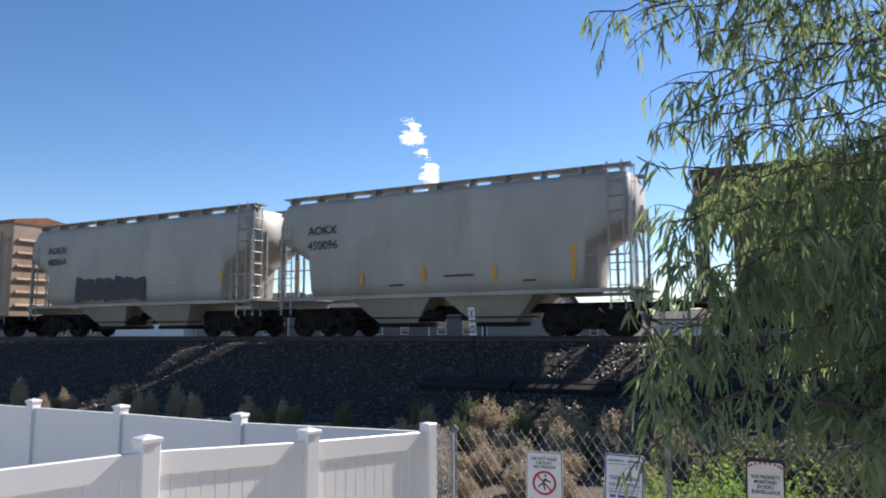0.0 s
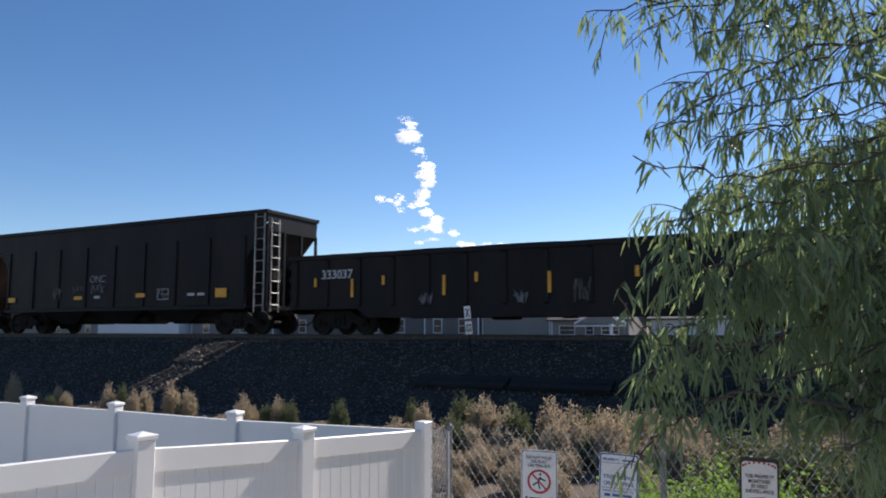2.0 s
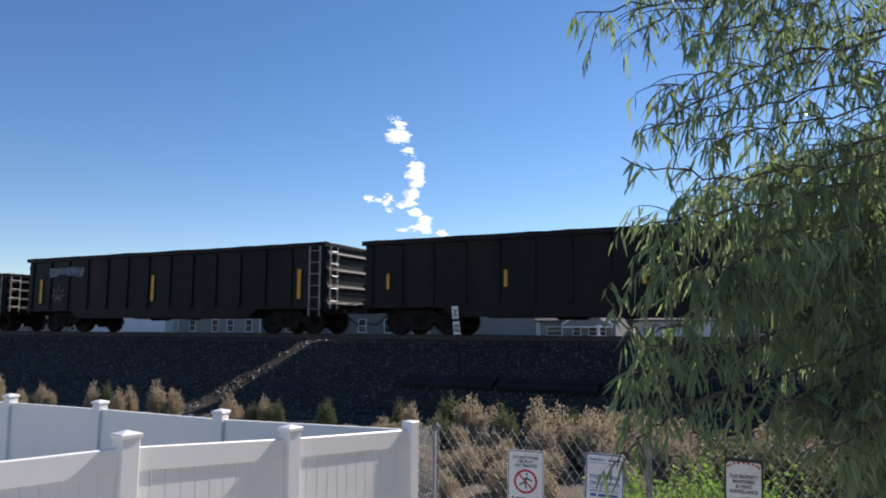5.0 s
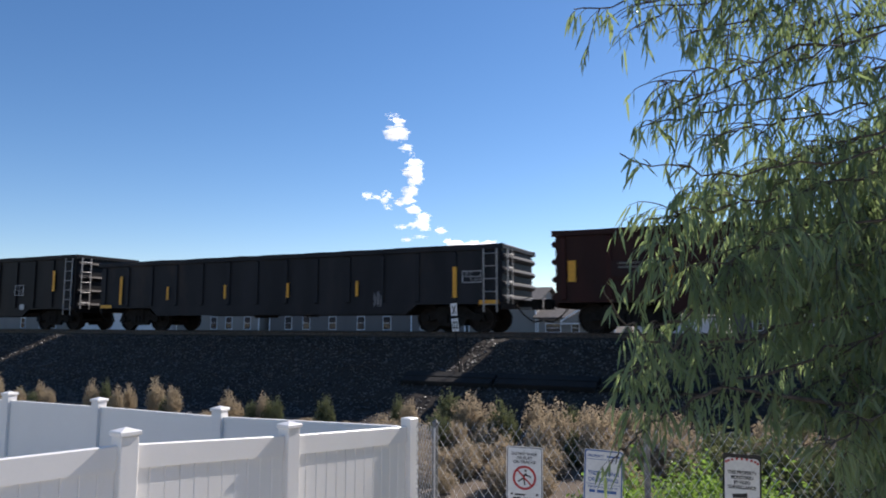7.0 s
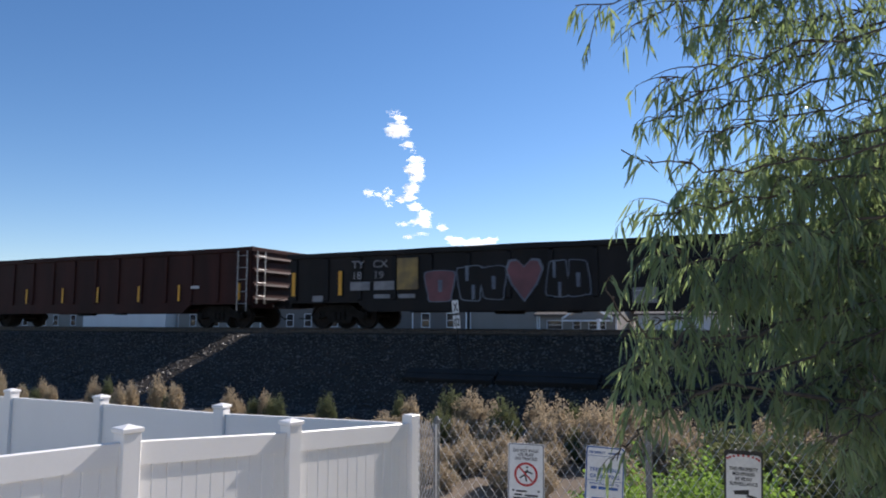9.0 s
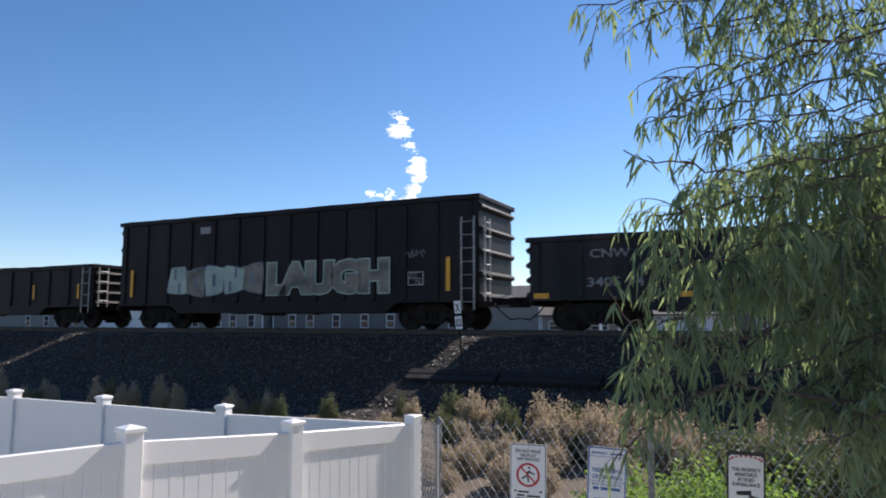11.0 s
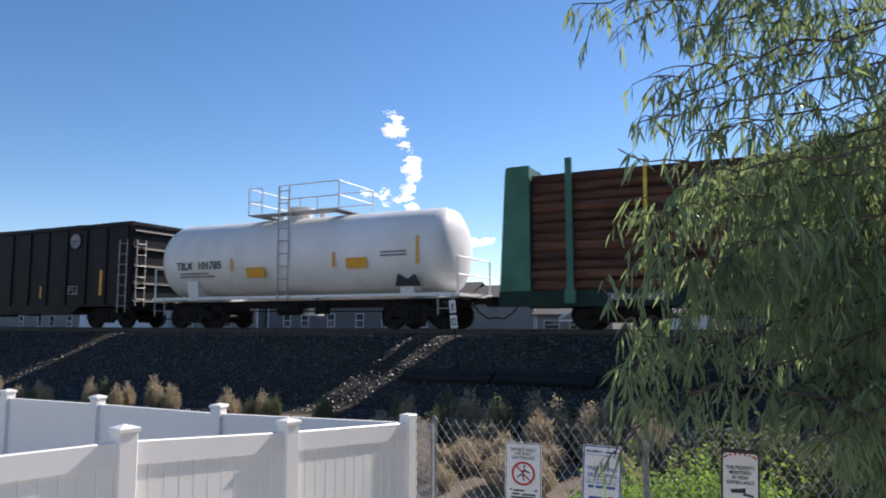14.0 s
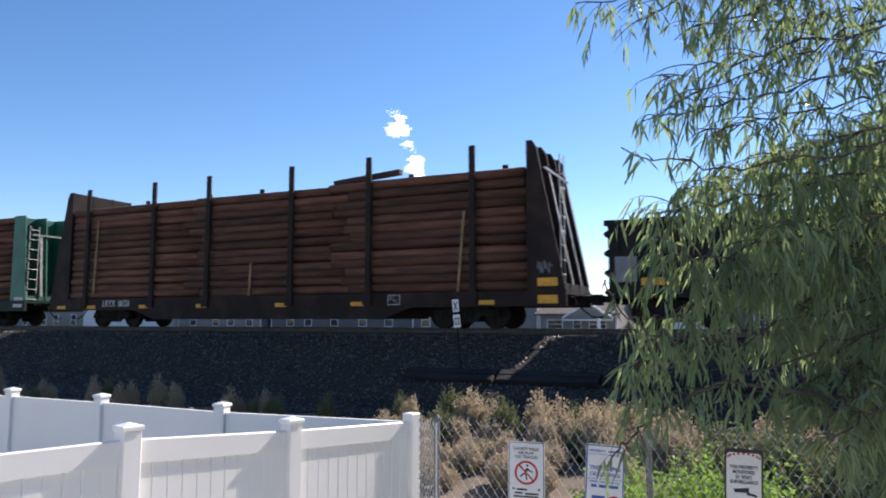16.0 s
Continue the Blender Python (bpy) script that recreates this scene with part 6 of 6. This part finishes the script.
    # the dense far side of the crown, added to shade the leaves before it
    limbs += [
        ((4.35, 5.5, 3.7), (3.9, 5.9, 3.75), (3.0, 6.1, 3.45), 3.0, 0.42),
        ((4.40, 5.5, 3.3), (4.0, 6.0, 3.35), (2.9, 6.2, 2.95), 3.0, 0.42),
        ((4.45, 5.6, 2.9), (4.1, 6.2, 2.95), (3.2, 6.4, 2.50), 3.0, 0.40),
        ((4.45, 5.5, 4.1), (4.3, 6.1, 4.20), (3.5, 6.5, 3.90), 3.0, 0.42),
        ((4.50, 5.5, 3.6), (4.6, 6.2, 3.75), (4.2, 6.7, 3.45), 3.0, 0.42),
        ((4.50, 5.4, 3.0), (4.7, 6.0, 3.10), (4.3, 6.6, 2.75), 3.0, 0.40),
        ((4.40, 5.2, 2.5), (4.3, 5.6, 2.50), (3.6, 6.0, 2.15), 2.6, 0.36),
        ((4.30, 5.1, 2.3), (3.6, 5.0, 2.15), (2.85, 4.8, 1.85), 2.4, 0.30),
        ((4.25, 5.0, 2.1), (3.5, 4.9, 1.95), (3.0, 4.7, 1.60), 2.4, 0.30),
        ((4.40, 5.2, 4.6), (4.3, 5.8, 4.70), (3.6, 6.2, 4.45), 0.9, 0.42),
        # limbs added out of view that block sun from the crown's right part
        ((4.40, 5.3, 4.4), (4.6, 6.1, 4.90), (4.3, 6.9, 4.80), 4.0, 0.45),
        ((4.40, 5.3, 4.7), (4.8, 6.0, 5.20), (4.7, 6.8, 5.15), 2.6, 0.45),
        ((4.40, 5.3, 5.2), (4.35, 5.9, 5.75), (4.5, 6.5, 6.1), 1.6, 0.45),
        ((4.45, 5.3, 4.2), (4.9, 6.2, 4.60), (4.9, 7.1, 4.50), 4.0, 0.45),
        ((4.40, 5.3, 4.0), (4.4, 6.2, 4.30), (4.1, 6.8, 4.25), 4.0, 0.45),
        ((4.40, 5.3, 3.6), (4.7, 6.2, 3.95), (4.5, 7.0, 3.90), 4.0, 0.45),
        # low limbs hanging at the lower right
        ((4.30, 5.1, 2.6), (3.5, 4.9, 2.35), (2.65, 4.6, 2.05), 3.0, 0.40),
        ((4.25, 5.0, 2.4), (3.4, 4.8, 2.15), (2.60, 4.5, 1.85), 3.0, 0.36),
        ((4.25, 5.0, 2.0), (3.4, 4.9, 1.85), (2.70, 4.6, 1.62), 3.0, 0.34),
    ]
    verts, faces = [], []
    wood = Shape()
    for k, (a, m, b, dense, hang) in enumerate(limbs):
        a, m, b = Vector(a), Vector(m), Vector(b)
        steps = 18
        curve = []
        for i in range(steps + 1):
            u = i / steps
            p = a * (1 - u) ** 2 + (m * 2 - (a + b) * 0.5) * 2 * u * (1 - u) + b * u * u
            p += Vector((rnd.uniform(-1, 1), rnd.uniform(-1, 1), rnd.uniform(-1, 1))) * (0.030 if 2 < i < steps - 2 else 0.01)
            curve.append(p)
        thick = 0.0075 if (a - b).length > 1.2 else 0.006
        if k != 10:
            join = Vector((4.35, 5.25, min(5.0, max(1.2, a.z * 0.85 - 0.1))))
            limb = Shape().rod(join - root, a - root, 0.04, 8, thick)
        else:
            limb = Shape()
        for i in range(steps):
            limb.rod(curve[i] - root, curve[i + 1] - root, thick * (1 - 0.9 * i / steps) + 0.0025, 6, thick * (1 - 0.9 * (i + 1) / steps) + 0.0025)
        part("limb", limb, M_BARK, t, "slender brown limb")
        length = (a - b).length
        lines = [(curve, 1.0)]
        for g in range(int(length * 8.0) if k not in (10, 12) else 2):
            i = rnd.randrange(3, steps - 1)
            ahead = (curve[i + 1] - curve[i]).normalized()
            way = (ahead + Vector((rnd.uniform(-0.9, 0.9), rnd.uniform(-0.9, 0.9), rnd.uniform(-0.6, 1.15)))).normalized()
            q, line = curve[i].copy(), [curve[i].copy()]
            reach = rnd.uniform(0.3, 0.75) * (1.15 - 0.85 * i / steps) * (0.3 if hang < 0.15 else 0.55 if b.z < 2.8 else 1.0)
            for j in range(6):
                way = (way + Vector((0, 0, -0.13))).normalized()
                q = q + way * reach / 6
                line.append(q.copy())
            for j in range(6):
                wood.rod(line[j] - root, line[j + 1] - root, 0.0042 - 0.0004 * j, 4)
            lines.append((line, 0.8))
        for line, share in lines:
            n_line = len(line) - 1
            span = sum((line[i + 1] - line[i]).length for i in range(n_line))
            count = int(span * (8.3 if share == 1.0 else 11.0) * dense * share)
            leaves_on(line, n_line, count, hang * share, rnd, wood, verts, faces, root)
    part("twig", wood, M_BARK, t, "thin hanging twigs")["kind"] = "stuff"
    me = bpy.data.meshes.new("crown")
    me.from_pydata([tuple(v) for v in verts], [], faces)
    me.materials.append(M_LEAF)
    part("crown", me, M_LEAF, t, "crown of narrow drooping green leaves")["kind"] = "stuff"


def brush_mesh(seed, height, width, material, blades, leafy, curl=0.3, fine=1.0):
    """A low bush: stems that fan out, each set with short slips."""
    rnd = random.Random(seed)
    verts, faces = [], []
    for i in range(blades):
        a = rnd.uniform(0, 6.283)
        rr = width * math.sqrt(rnd.random())
        lean = rr / width
        base = Vector((math.cos(a) * rr * 0.35, math.sin(a) * rr * 0.35, 0))
        h = height * (1 - 0.55 * lean ** 2) * rnd.uniform(0.55, 1.12)
        tip = Vector((math.cos(a) * rr, math.sin(a) * rr, h))
        mid = base.lerp(tip, 0.55) + Vector((0, 0, h * 0.12))
        side = Vector((-math.sin(a + rnd.uniform(-1, 1)), math.cos(a + rnd.uniform(-1, 1)), 0)) * 0.004
        b = len(verts)
        verts += [base - side, base + side, mid + side * 0.8, mid - side * 0.8, tip]
        faces += [(b, b + 1, b + 2, b + 3), (b + 3, b + 2, b + 4)]
        for k in range(leafy):
            u = rnd.uniform(0.35, 1.0)
            p = (base.lerp(mid, u / 0.55) if u < 0.55 else mid.lerp(tip, (u - 0.55) / 0.45))
            w = Vector((rnd.uniform(-1, 1), rnd.uniform(-1, 1), rnd.uniform(-0.2, 1.2))).normalized()
            sd = w.cross(Vector((rnd.uniform(-1, 1), rnd.uniform(-1, 1), 0.3))).normalized()
            ll = rnd.uniform(0.03, 0.07) * fine
            leaf_strip(p, w, sd, ll, ll * rnd.uniform(0.16, 0.30), ll * curl, verts, faces)
    me = bpy.data.meshes.new("brush")
    me.from_pydata([tuple(v) for v in verts], [], faces)
    me.materials.append(material)
    return me


def weeds():
    rnd = random.Random(21)
    dry = [brush_mesh(40 + i, 0.70, 0.42, M_DRYWEED, 260, 15) for i in range(4)]
    sage = [brush_mesh(50 + i, 0.70, 0.40, M_SAGE, 240, 14) for i in range(2)]
    green = [brush_mesh(60 + i, 0.6, 0.45, M_GREENWEED, 230, 20, fine=0.6) for i in range(3)]

    def put(me, name, label, x, y, z, k, group, kh=1.0):
        o = new(name, me)
        o.matrix_basis = pose(x, y, z - 0.02, 0, 0, rnd.uniform(0, 360)) @ Matrix.Diagonal((k, k, k * kh, 1))
        tagged(o, label, "bush", group)

    def on_bank(s, q):
        p = spot(s, q, bed_height(q))
        return p

    # dry brush along the foot of the bank: clumps where it stands tall, low stubble between
    for s, h, w in ((-11.4, 0.86, 0.9), (-10.3, 0.55, 0.6), (-9.5, 0.74, 1.2), (-6.7, 1.02, 0.8), (-5.7, 0.86, 1.2), (-4.6, 0.78, 0.8), (-2.5, 0.68, 0.45), (-1.85, 0.70, 0.45), (-1.2, 0.84, 0.6), (0.5, 0.92, 0.7), (2.2, 0.92, 0.8)):
        for k in range(1 + int(w / 0.45)):
            a, b = s + rnd.uniform(-0.4, 0.4) * w, -6.3 + rnd.uniform(-0.3, 0.3)
            p = on_bank(a, b)
            me = rnd.choice(sage if rnd.random() < 0.35 else dry)
            put(me, "dry_brush", "straw-coloured dry brush on the bank's foot" if me in dry else "grey-green dry brush on the bank's foot", p.x, p.y, p.z, rnd.uniform(0.45, 0.65), "dry brush", h * rnd.uniform(0.85, 1.1) / 0.70 / 0.55)
    for i in range(46):
        p = on_bank(rnd.uniform(-20, 4), rnd.uniform(-7.4, -5.6))
        put(rnd.choice(dry), "dry_stubble", "low dry stubble on the bank's foot", p.x, p.y, p.z, rnd.uniform(0.45, 0.8), "dry stubble", rnd.uniform(0.35, 0.6))
    for i in range(64):
        s, q = rnd.uniform(2.9, 12.0), rnd.uniform(-7.4, -5.9)
        p = on_bank(s, q)
        me = rnd.choice(sage if rnd.random() < 0.2 else dry)
        put(me, "dry_brush", "straw-coloured dry brush on the bank's foot" if me in dry else "grey-green dry brush on the bank's foot", p.x, p.y, p.z, rnd.uniform(0.55, 0.95), "dry brush", rnd.uniform(1.15, 1.75))
    for i in range(60):
        s, q = rnd.uniform(1.5, 12.5), rnd.uniform(-9.4, -6.8)
        p = on_bank(s, q)
        put(rnd.choice(dry), "dry_brush", "straw-coloured dry brush behind the fence", p.x, p.y, p.z, rnd.uniform(0.6, 1.0), "dry brush", rnd.uniform(0.8, 1.15))
    # green growth behind the right-hand fence
    for i in range(24):
        x, y = rnd.uniform(1.85, 3.15), rnd.uniform(6.7, 7.7)
        put(rnd.choice(green), "green_weed", "bright green leafy weed behind the fence", x, y, 0.0, rnd.uniform(1.2, 1.75), "green weeds", rnd.uniform(1.0, 1.35))
    for i in range(11):
        x, y = rnd.uniform(3.4, 7.5), rnd.uniform(7.6, 9.4)
        put(rnd.choice(sage), "pale_brush", "tall pale green brush behind the fence", x, y, 0.0, rnd.uniform(1.6, 2.1), "pale brush", 1.1)


willow()
weeds()


# ---- the far side of the line ----
def house(s0, s1, q, wall, eave, ridge, windows, label, deep=9.0, lap=True, gable=None):
    """A house whose long side lies along the railway: walls, corner boards, windows and a gable roof."""
    L = s1 - s0
    h = thing("house", label, "house", rail_pose(s0, q, bed_height(q)))
    z0 = bed_height(q)
    e, r = eave - z0, ridge - z0
    w = Shape().box(0, L, 0, deep, 0, e)
    for x in (0.0, L):
        w.slab_x([(0, e), (deep, e), (deep / 2, r - 0.1)], x - 0.001 if x else 0.0, x if x else 0.002)
    part("wall", w, wall, h, "lap-sided wall")
    if lap:
        for i in range(int(e / 0.18)):
            part("siding_board", shared(("lap", round(L, 2), wall.name), lambda: Shape().slab_x([(0, 0.0), (-0.028, 0.0), (-0.008, 0.185), (0, 0.185)], 0.05, L - 0.05).mesh("siding_board", wall)), wall, h, at=pose(0, 0, i * 0.18 + 0.05))
    part("roof", Shape().slab_x([(-0.5, e - 0.05), (deep / 2, r), (deep + 0.5, e - 0.05), (deep + 0.5, e + 0.12), (deep / 2, r + 0.18), (-0.5, e + 0.12)], -0.4, L + 0.4), M_ROOF, h, "dark shingle gable roof")
    for x in (-0.03, L - 0.12):
        part("corner_board", Shape().box(x, x + 0.15, -0.05, 0.05, 0, e), M_TRIM, h, "white corner board")
    if gable:
        a, b = gable
        top = e + (b - a) * 0.24
        m = (a + b) / 2
        g = part("gable", Shape().slab_y([(a, e - 0.35), (b, e - 0.35), (m, top)], -0.75, -0.12), wall, h, "grey front gable")
        for x0, x1 in ((a - 0.25, m), (b + 0.25, m)):
            part("rake_board", Shape().slab_y([(x0, e - 0.42), (x1, top + 0.02), (x1, top + 0.22), (x0, e - 0.2)], -0.95, -0.78), M_TRIM, g, "white rake board")
        part("lintel_board", Shape().box(a - 0.2, b + 0.2, -0.9, -0.77, e - 0.6, e - 0.43), M_TRIM, g, "white board under the gable")
    for x, z, ww, hh in windows:
        z -= z0
        f = Shape()
        t = 0.075
        for a, b, c, d in ((x - t, x + ww + t, z - t, z), (x - t, x + ww + t, z + hh, z + hh + t), (x - t, x, z, z + hh), (x + ww, x + ww + t, z, z + hh), (x, x + ww, z + hh * 0.5 - 0.025, z + hh * 0.5 + 0.025)):
            f.box(a, b, -0.07, -0.01, c, d)
        o = part("window", f, M_TRIM, h, "white window frame")
        part("pane", Shape().box(x, x + ww, -0.045, -0.035, z, z + hh), M_PANE, o, "dark glass pane")
    return h


def houses():
    win = lambda *xs: [(x, 2.1, 0.95, 1.45) for x in xs]
    house(-110, -80.5, 50, M_SIDING, 5.2, 7.4, win(15.2, 19.5, 22.2, 26.0), "grey lap-sided house with white trim")
    house(-79.4, -63.6, 48.5, M_SIDING3, 4.8, 6.6, [], "pale windowless lap-sided building")
    house(-62.9, -49.0, 50, M_SIDING, 5.2, 7.4, win(2.2, 6.1, 8.6, 11.6), "grey lap-sided house with white trim")
    house(-48.2, -28.0, 51, M_SIDING2, 5.2, 7.2, win(2.5, 5.2, 9.0, 13.0, 16.5), "blue-grey lap-sided house with white trim")
    house(-27.6, -21.0, 50, M_SIDING2, 5.0, 7.0, win(1.2, 4.3), "blue-grey lap-sided house with white trim")
    house(-20.8, -13.2, 50.5, M_SIDING, 4.9, 6.6, [], "grey lap-sided house end")
    house(-12.9, -5.0, 50, M_SIDING, 3.3, 4.8, [(0.9, 1.95, 1.5, 0.8), (3.6, 1.95, 0.7, 0.8), (5.2, 1.95, 1.6, 0.8)], "low grey house with white-trimmed gable", gable=(2.9, 7.5))
    house(-3.8, 3.5, 55, M_SIDING3, 3.4, 4.4, [], "low pale building with flat roof", 7.0)
    house(12.0, 26.0, 50, M_SIDING3, 3.9, 5.0, [(3.2, 2.0, 1.2, 1.1)], "pale building beyond the tracks")
    house(5.0, 11.0, 62, M_SIDING2, 5.0, 6.6, win(2.0), "blue-grey house with white trim")


def far_trees():
    rnd = random.Random(33)
    for i in range(16):
        s, q = rnd.uniform(-70, 40), rnd.uniform(64, 82)
        p = spot(s, q, bed_height(q))
        t = thing("street_tree", "dark green leafy tree behind the houses", "tree", pose(p.x, p.y, p.z), group="trees behind the houses")
        H = rnd.uniform(4.2, 5.4)
        part("trunk", Shape().rod((0, 0, 0), (0.1, 0, H * 0.5), 0.16, 7, 0.1).rod((0.1, 0, H * 0.5), (0.4, 0.1, H * 0.8), 0.09, 6, 0.03).rod((0.1, 0, H * 0.5), (-0.5, -0.2, H * 0.8), 0.08, 6, 0.03), M_BARK, t, "brown trunk")
        verts, faces = [], []
        for k in range(900):
            a, u = rnd.uniform(0, 6.28), rnd.random()
            r = H * 0.34 * math.sqrt(rnd.random()) * (0.5 + math.sin(math.pi * (0.15 + 0.8 * u)) * 0.6)
            c = Vector((math.cos(a) * r, math.sin(a) * r, H * (0.35 + 0.68 * u)))
            w = Vector((rnd.uniform(-1, 1), rnd.uniform(-1, 1), rnd.uniform(-1, 1))).normalized()
            leaf_strip(c, w, w.cross(Vector((0.3, 0.2, 1))).normalized(), 0.32, 0.11, 0.05, verts, faces)
        me = bpy.data.meshes.new("crown")
        me.from_pydata([tuple(v) for v in verts], [], faces)
        me.materials.append(M_LEAF)
        part("crown", me, M_LEAF, t, "dark green leafy crown")


def hills():
    vs, fs = [], []
    n = 60
    for i in range(n + 1):
        a = radians(-75 + 150 * i / n)
        h = 55 + 45 * noise.noise((i * 0.23, 0, 5)) + 20 * noise.noise((i * 0.9, 3, 5))
        for d, z in ((2600, 0), (2900, h * 0.6), (3300, h), (3900, 0)):
            vs.append((math.sin(a) * d, math.cos(a) * d, z))
    for i in range(n):
        for k in range(3):
            b = i * 4 + k
            fs.append((b, b + 4, b + 5, b + 1))
    solid("backdrop_hills", Shape().add(vs, fs), M_HILL, "low hazy hills on the horizon", "hills", "structure")


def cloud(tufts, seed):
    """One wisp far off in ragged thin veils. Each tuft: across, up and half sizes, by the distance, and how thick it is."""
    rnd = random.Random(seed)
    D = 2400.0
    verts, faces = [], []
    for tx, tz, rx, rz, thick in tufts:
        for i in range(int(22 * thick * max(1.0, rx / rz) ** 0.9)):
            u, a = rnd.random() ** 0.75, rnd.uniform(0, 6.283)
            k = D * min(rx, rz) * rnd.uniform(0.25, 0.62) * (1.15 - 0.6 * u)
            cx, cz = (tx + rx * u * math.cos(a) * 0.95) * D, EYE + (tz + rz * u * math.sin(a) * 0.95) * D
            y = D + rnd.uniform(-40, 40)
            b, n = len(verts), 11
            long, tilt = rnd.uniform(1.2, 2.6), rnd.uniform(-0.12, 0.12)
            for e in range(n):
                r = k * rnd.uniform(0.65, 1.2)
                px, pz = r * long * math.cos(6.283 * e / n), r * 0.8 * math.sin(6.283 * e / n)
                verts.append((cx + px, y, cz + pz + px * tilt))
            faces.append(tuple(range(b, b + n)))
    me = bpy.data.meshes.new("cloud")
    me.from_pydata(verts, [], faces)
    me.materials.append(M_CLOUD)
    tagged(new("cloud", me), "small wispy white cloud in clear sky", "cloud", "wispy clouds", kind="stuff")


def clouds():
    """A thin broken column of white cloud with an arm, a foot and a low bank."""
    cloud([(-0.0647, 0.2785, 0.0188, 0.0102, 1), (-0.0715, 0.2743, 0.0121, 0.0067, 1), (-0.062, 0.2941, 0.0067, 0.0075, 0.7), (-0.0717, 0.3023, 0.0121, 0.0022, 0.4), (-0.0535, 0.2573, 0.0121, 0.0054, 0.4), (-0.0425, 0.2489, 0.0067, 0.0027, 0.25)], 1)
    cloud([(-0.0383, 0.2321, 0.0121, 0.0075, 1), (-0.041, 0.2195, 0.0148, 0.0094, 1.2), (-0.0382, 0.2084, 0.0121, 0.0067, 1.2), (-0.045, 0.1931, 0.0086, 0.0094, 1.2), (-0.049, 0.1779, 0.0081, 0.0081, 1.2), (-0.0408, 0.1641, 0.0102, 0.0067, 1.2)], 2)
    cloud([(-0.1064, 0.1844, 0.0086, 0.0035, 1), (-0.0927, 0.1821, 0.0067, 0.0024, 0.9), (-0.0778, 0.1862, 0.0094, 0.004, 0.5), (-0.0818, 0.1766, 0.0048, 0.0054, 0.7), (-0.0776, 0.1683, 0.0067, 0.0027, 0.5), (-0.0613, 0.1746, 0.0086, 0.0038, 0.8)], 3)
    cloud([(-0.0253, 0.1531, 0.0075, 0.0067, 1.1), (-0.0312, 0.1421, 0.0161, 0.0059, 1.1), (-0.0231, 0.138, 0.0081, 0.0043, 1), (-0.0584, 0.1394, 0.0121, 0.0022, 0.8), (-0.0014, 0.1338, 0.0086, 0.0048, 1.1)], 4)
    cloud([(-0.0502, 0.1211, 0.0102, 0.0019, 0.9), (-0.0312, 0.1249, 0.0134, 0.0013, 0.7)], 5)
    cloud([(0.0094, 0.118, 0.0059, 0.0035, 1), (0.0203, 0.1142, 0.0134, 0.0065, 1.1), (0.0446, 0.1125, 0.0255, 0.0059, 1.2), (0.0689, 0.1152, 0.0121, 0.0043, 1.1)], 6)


def vent_pipe():
    """A short white pipe with a cap and a wider foot, on the open ground beyond the line."""
    p = spot(-6.1, 47, bed_height(47))
    v = thing("vent_pipe", "short white capped pipe standing beyond the tracks", "pipe", pose(p.x, p.y, p.z))
    part("pipe", Shape().rod((0, 0, 0), (0, 0, 1.75), 0.16, 12), M_TRIM, v, "white pipe")
    part("pipe_cap", Shape().rod((0, 0, 1.75), (0, 0, 1.95), 0.26, 12, 0.2), M_TRIM, v, "wider white cap")
    part("pipe_foot", Shape().rod((0, 0, 0), (0, 0, 1.0), 0.34, 12), M_TRIM, v, "wide white foot")


houses()
vent_pipe()
far_trees()
hills()
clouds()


# ---- what moves ----
def gone(t):
    """The train's whole way by t seconds, its surges included."""
    for (t0, d0), (t1, d1) in zip(SURGE, SURGE[1:]):
        if t <= t1:
            return travel(t) + d0 + (d1 - d0) * (t - t0) / (t1 - t0)
    return travel(t)


def motions():
    for car, s0 in CARS:
        walk(car, [(t, rail_pose(s0 - travel(t) - d, 1.5, RAIL)) for t, d in SURGE])
    # each axle rolls while its car goes by
    for axle, x, s0 in WHEELS:
        passing = [i * 0.025 for i in range(1, 640) if -27 < s0 - gone(i * 0.025) < 17]
        times = [0.0] + passing + [16.0]
        start = gone(passing[0]) if passing else 0.0
        end = gone(passing[-1]) if passing else 0.0
        walk(axle, [(t, pose(x, 0, 0.43, 0, -math.degrees((min(max(gone(t), start), end) - start) / 0.43) % 360, 0)) for t in times])


motions()
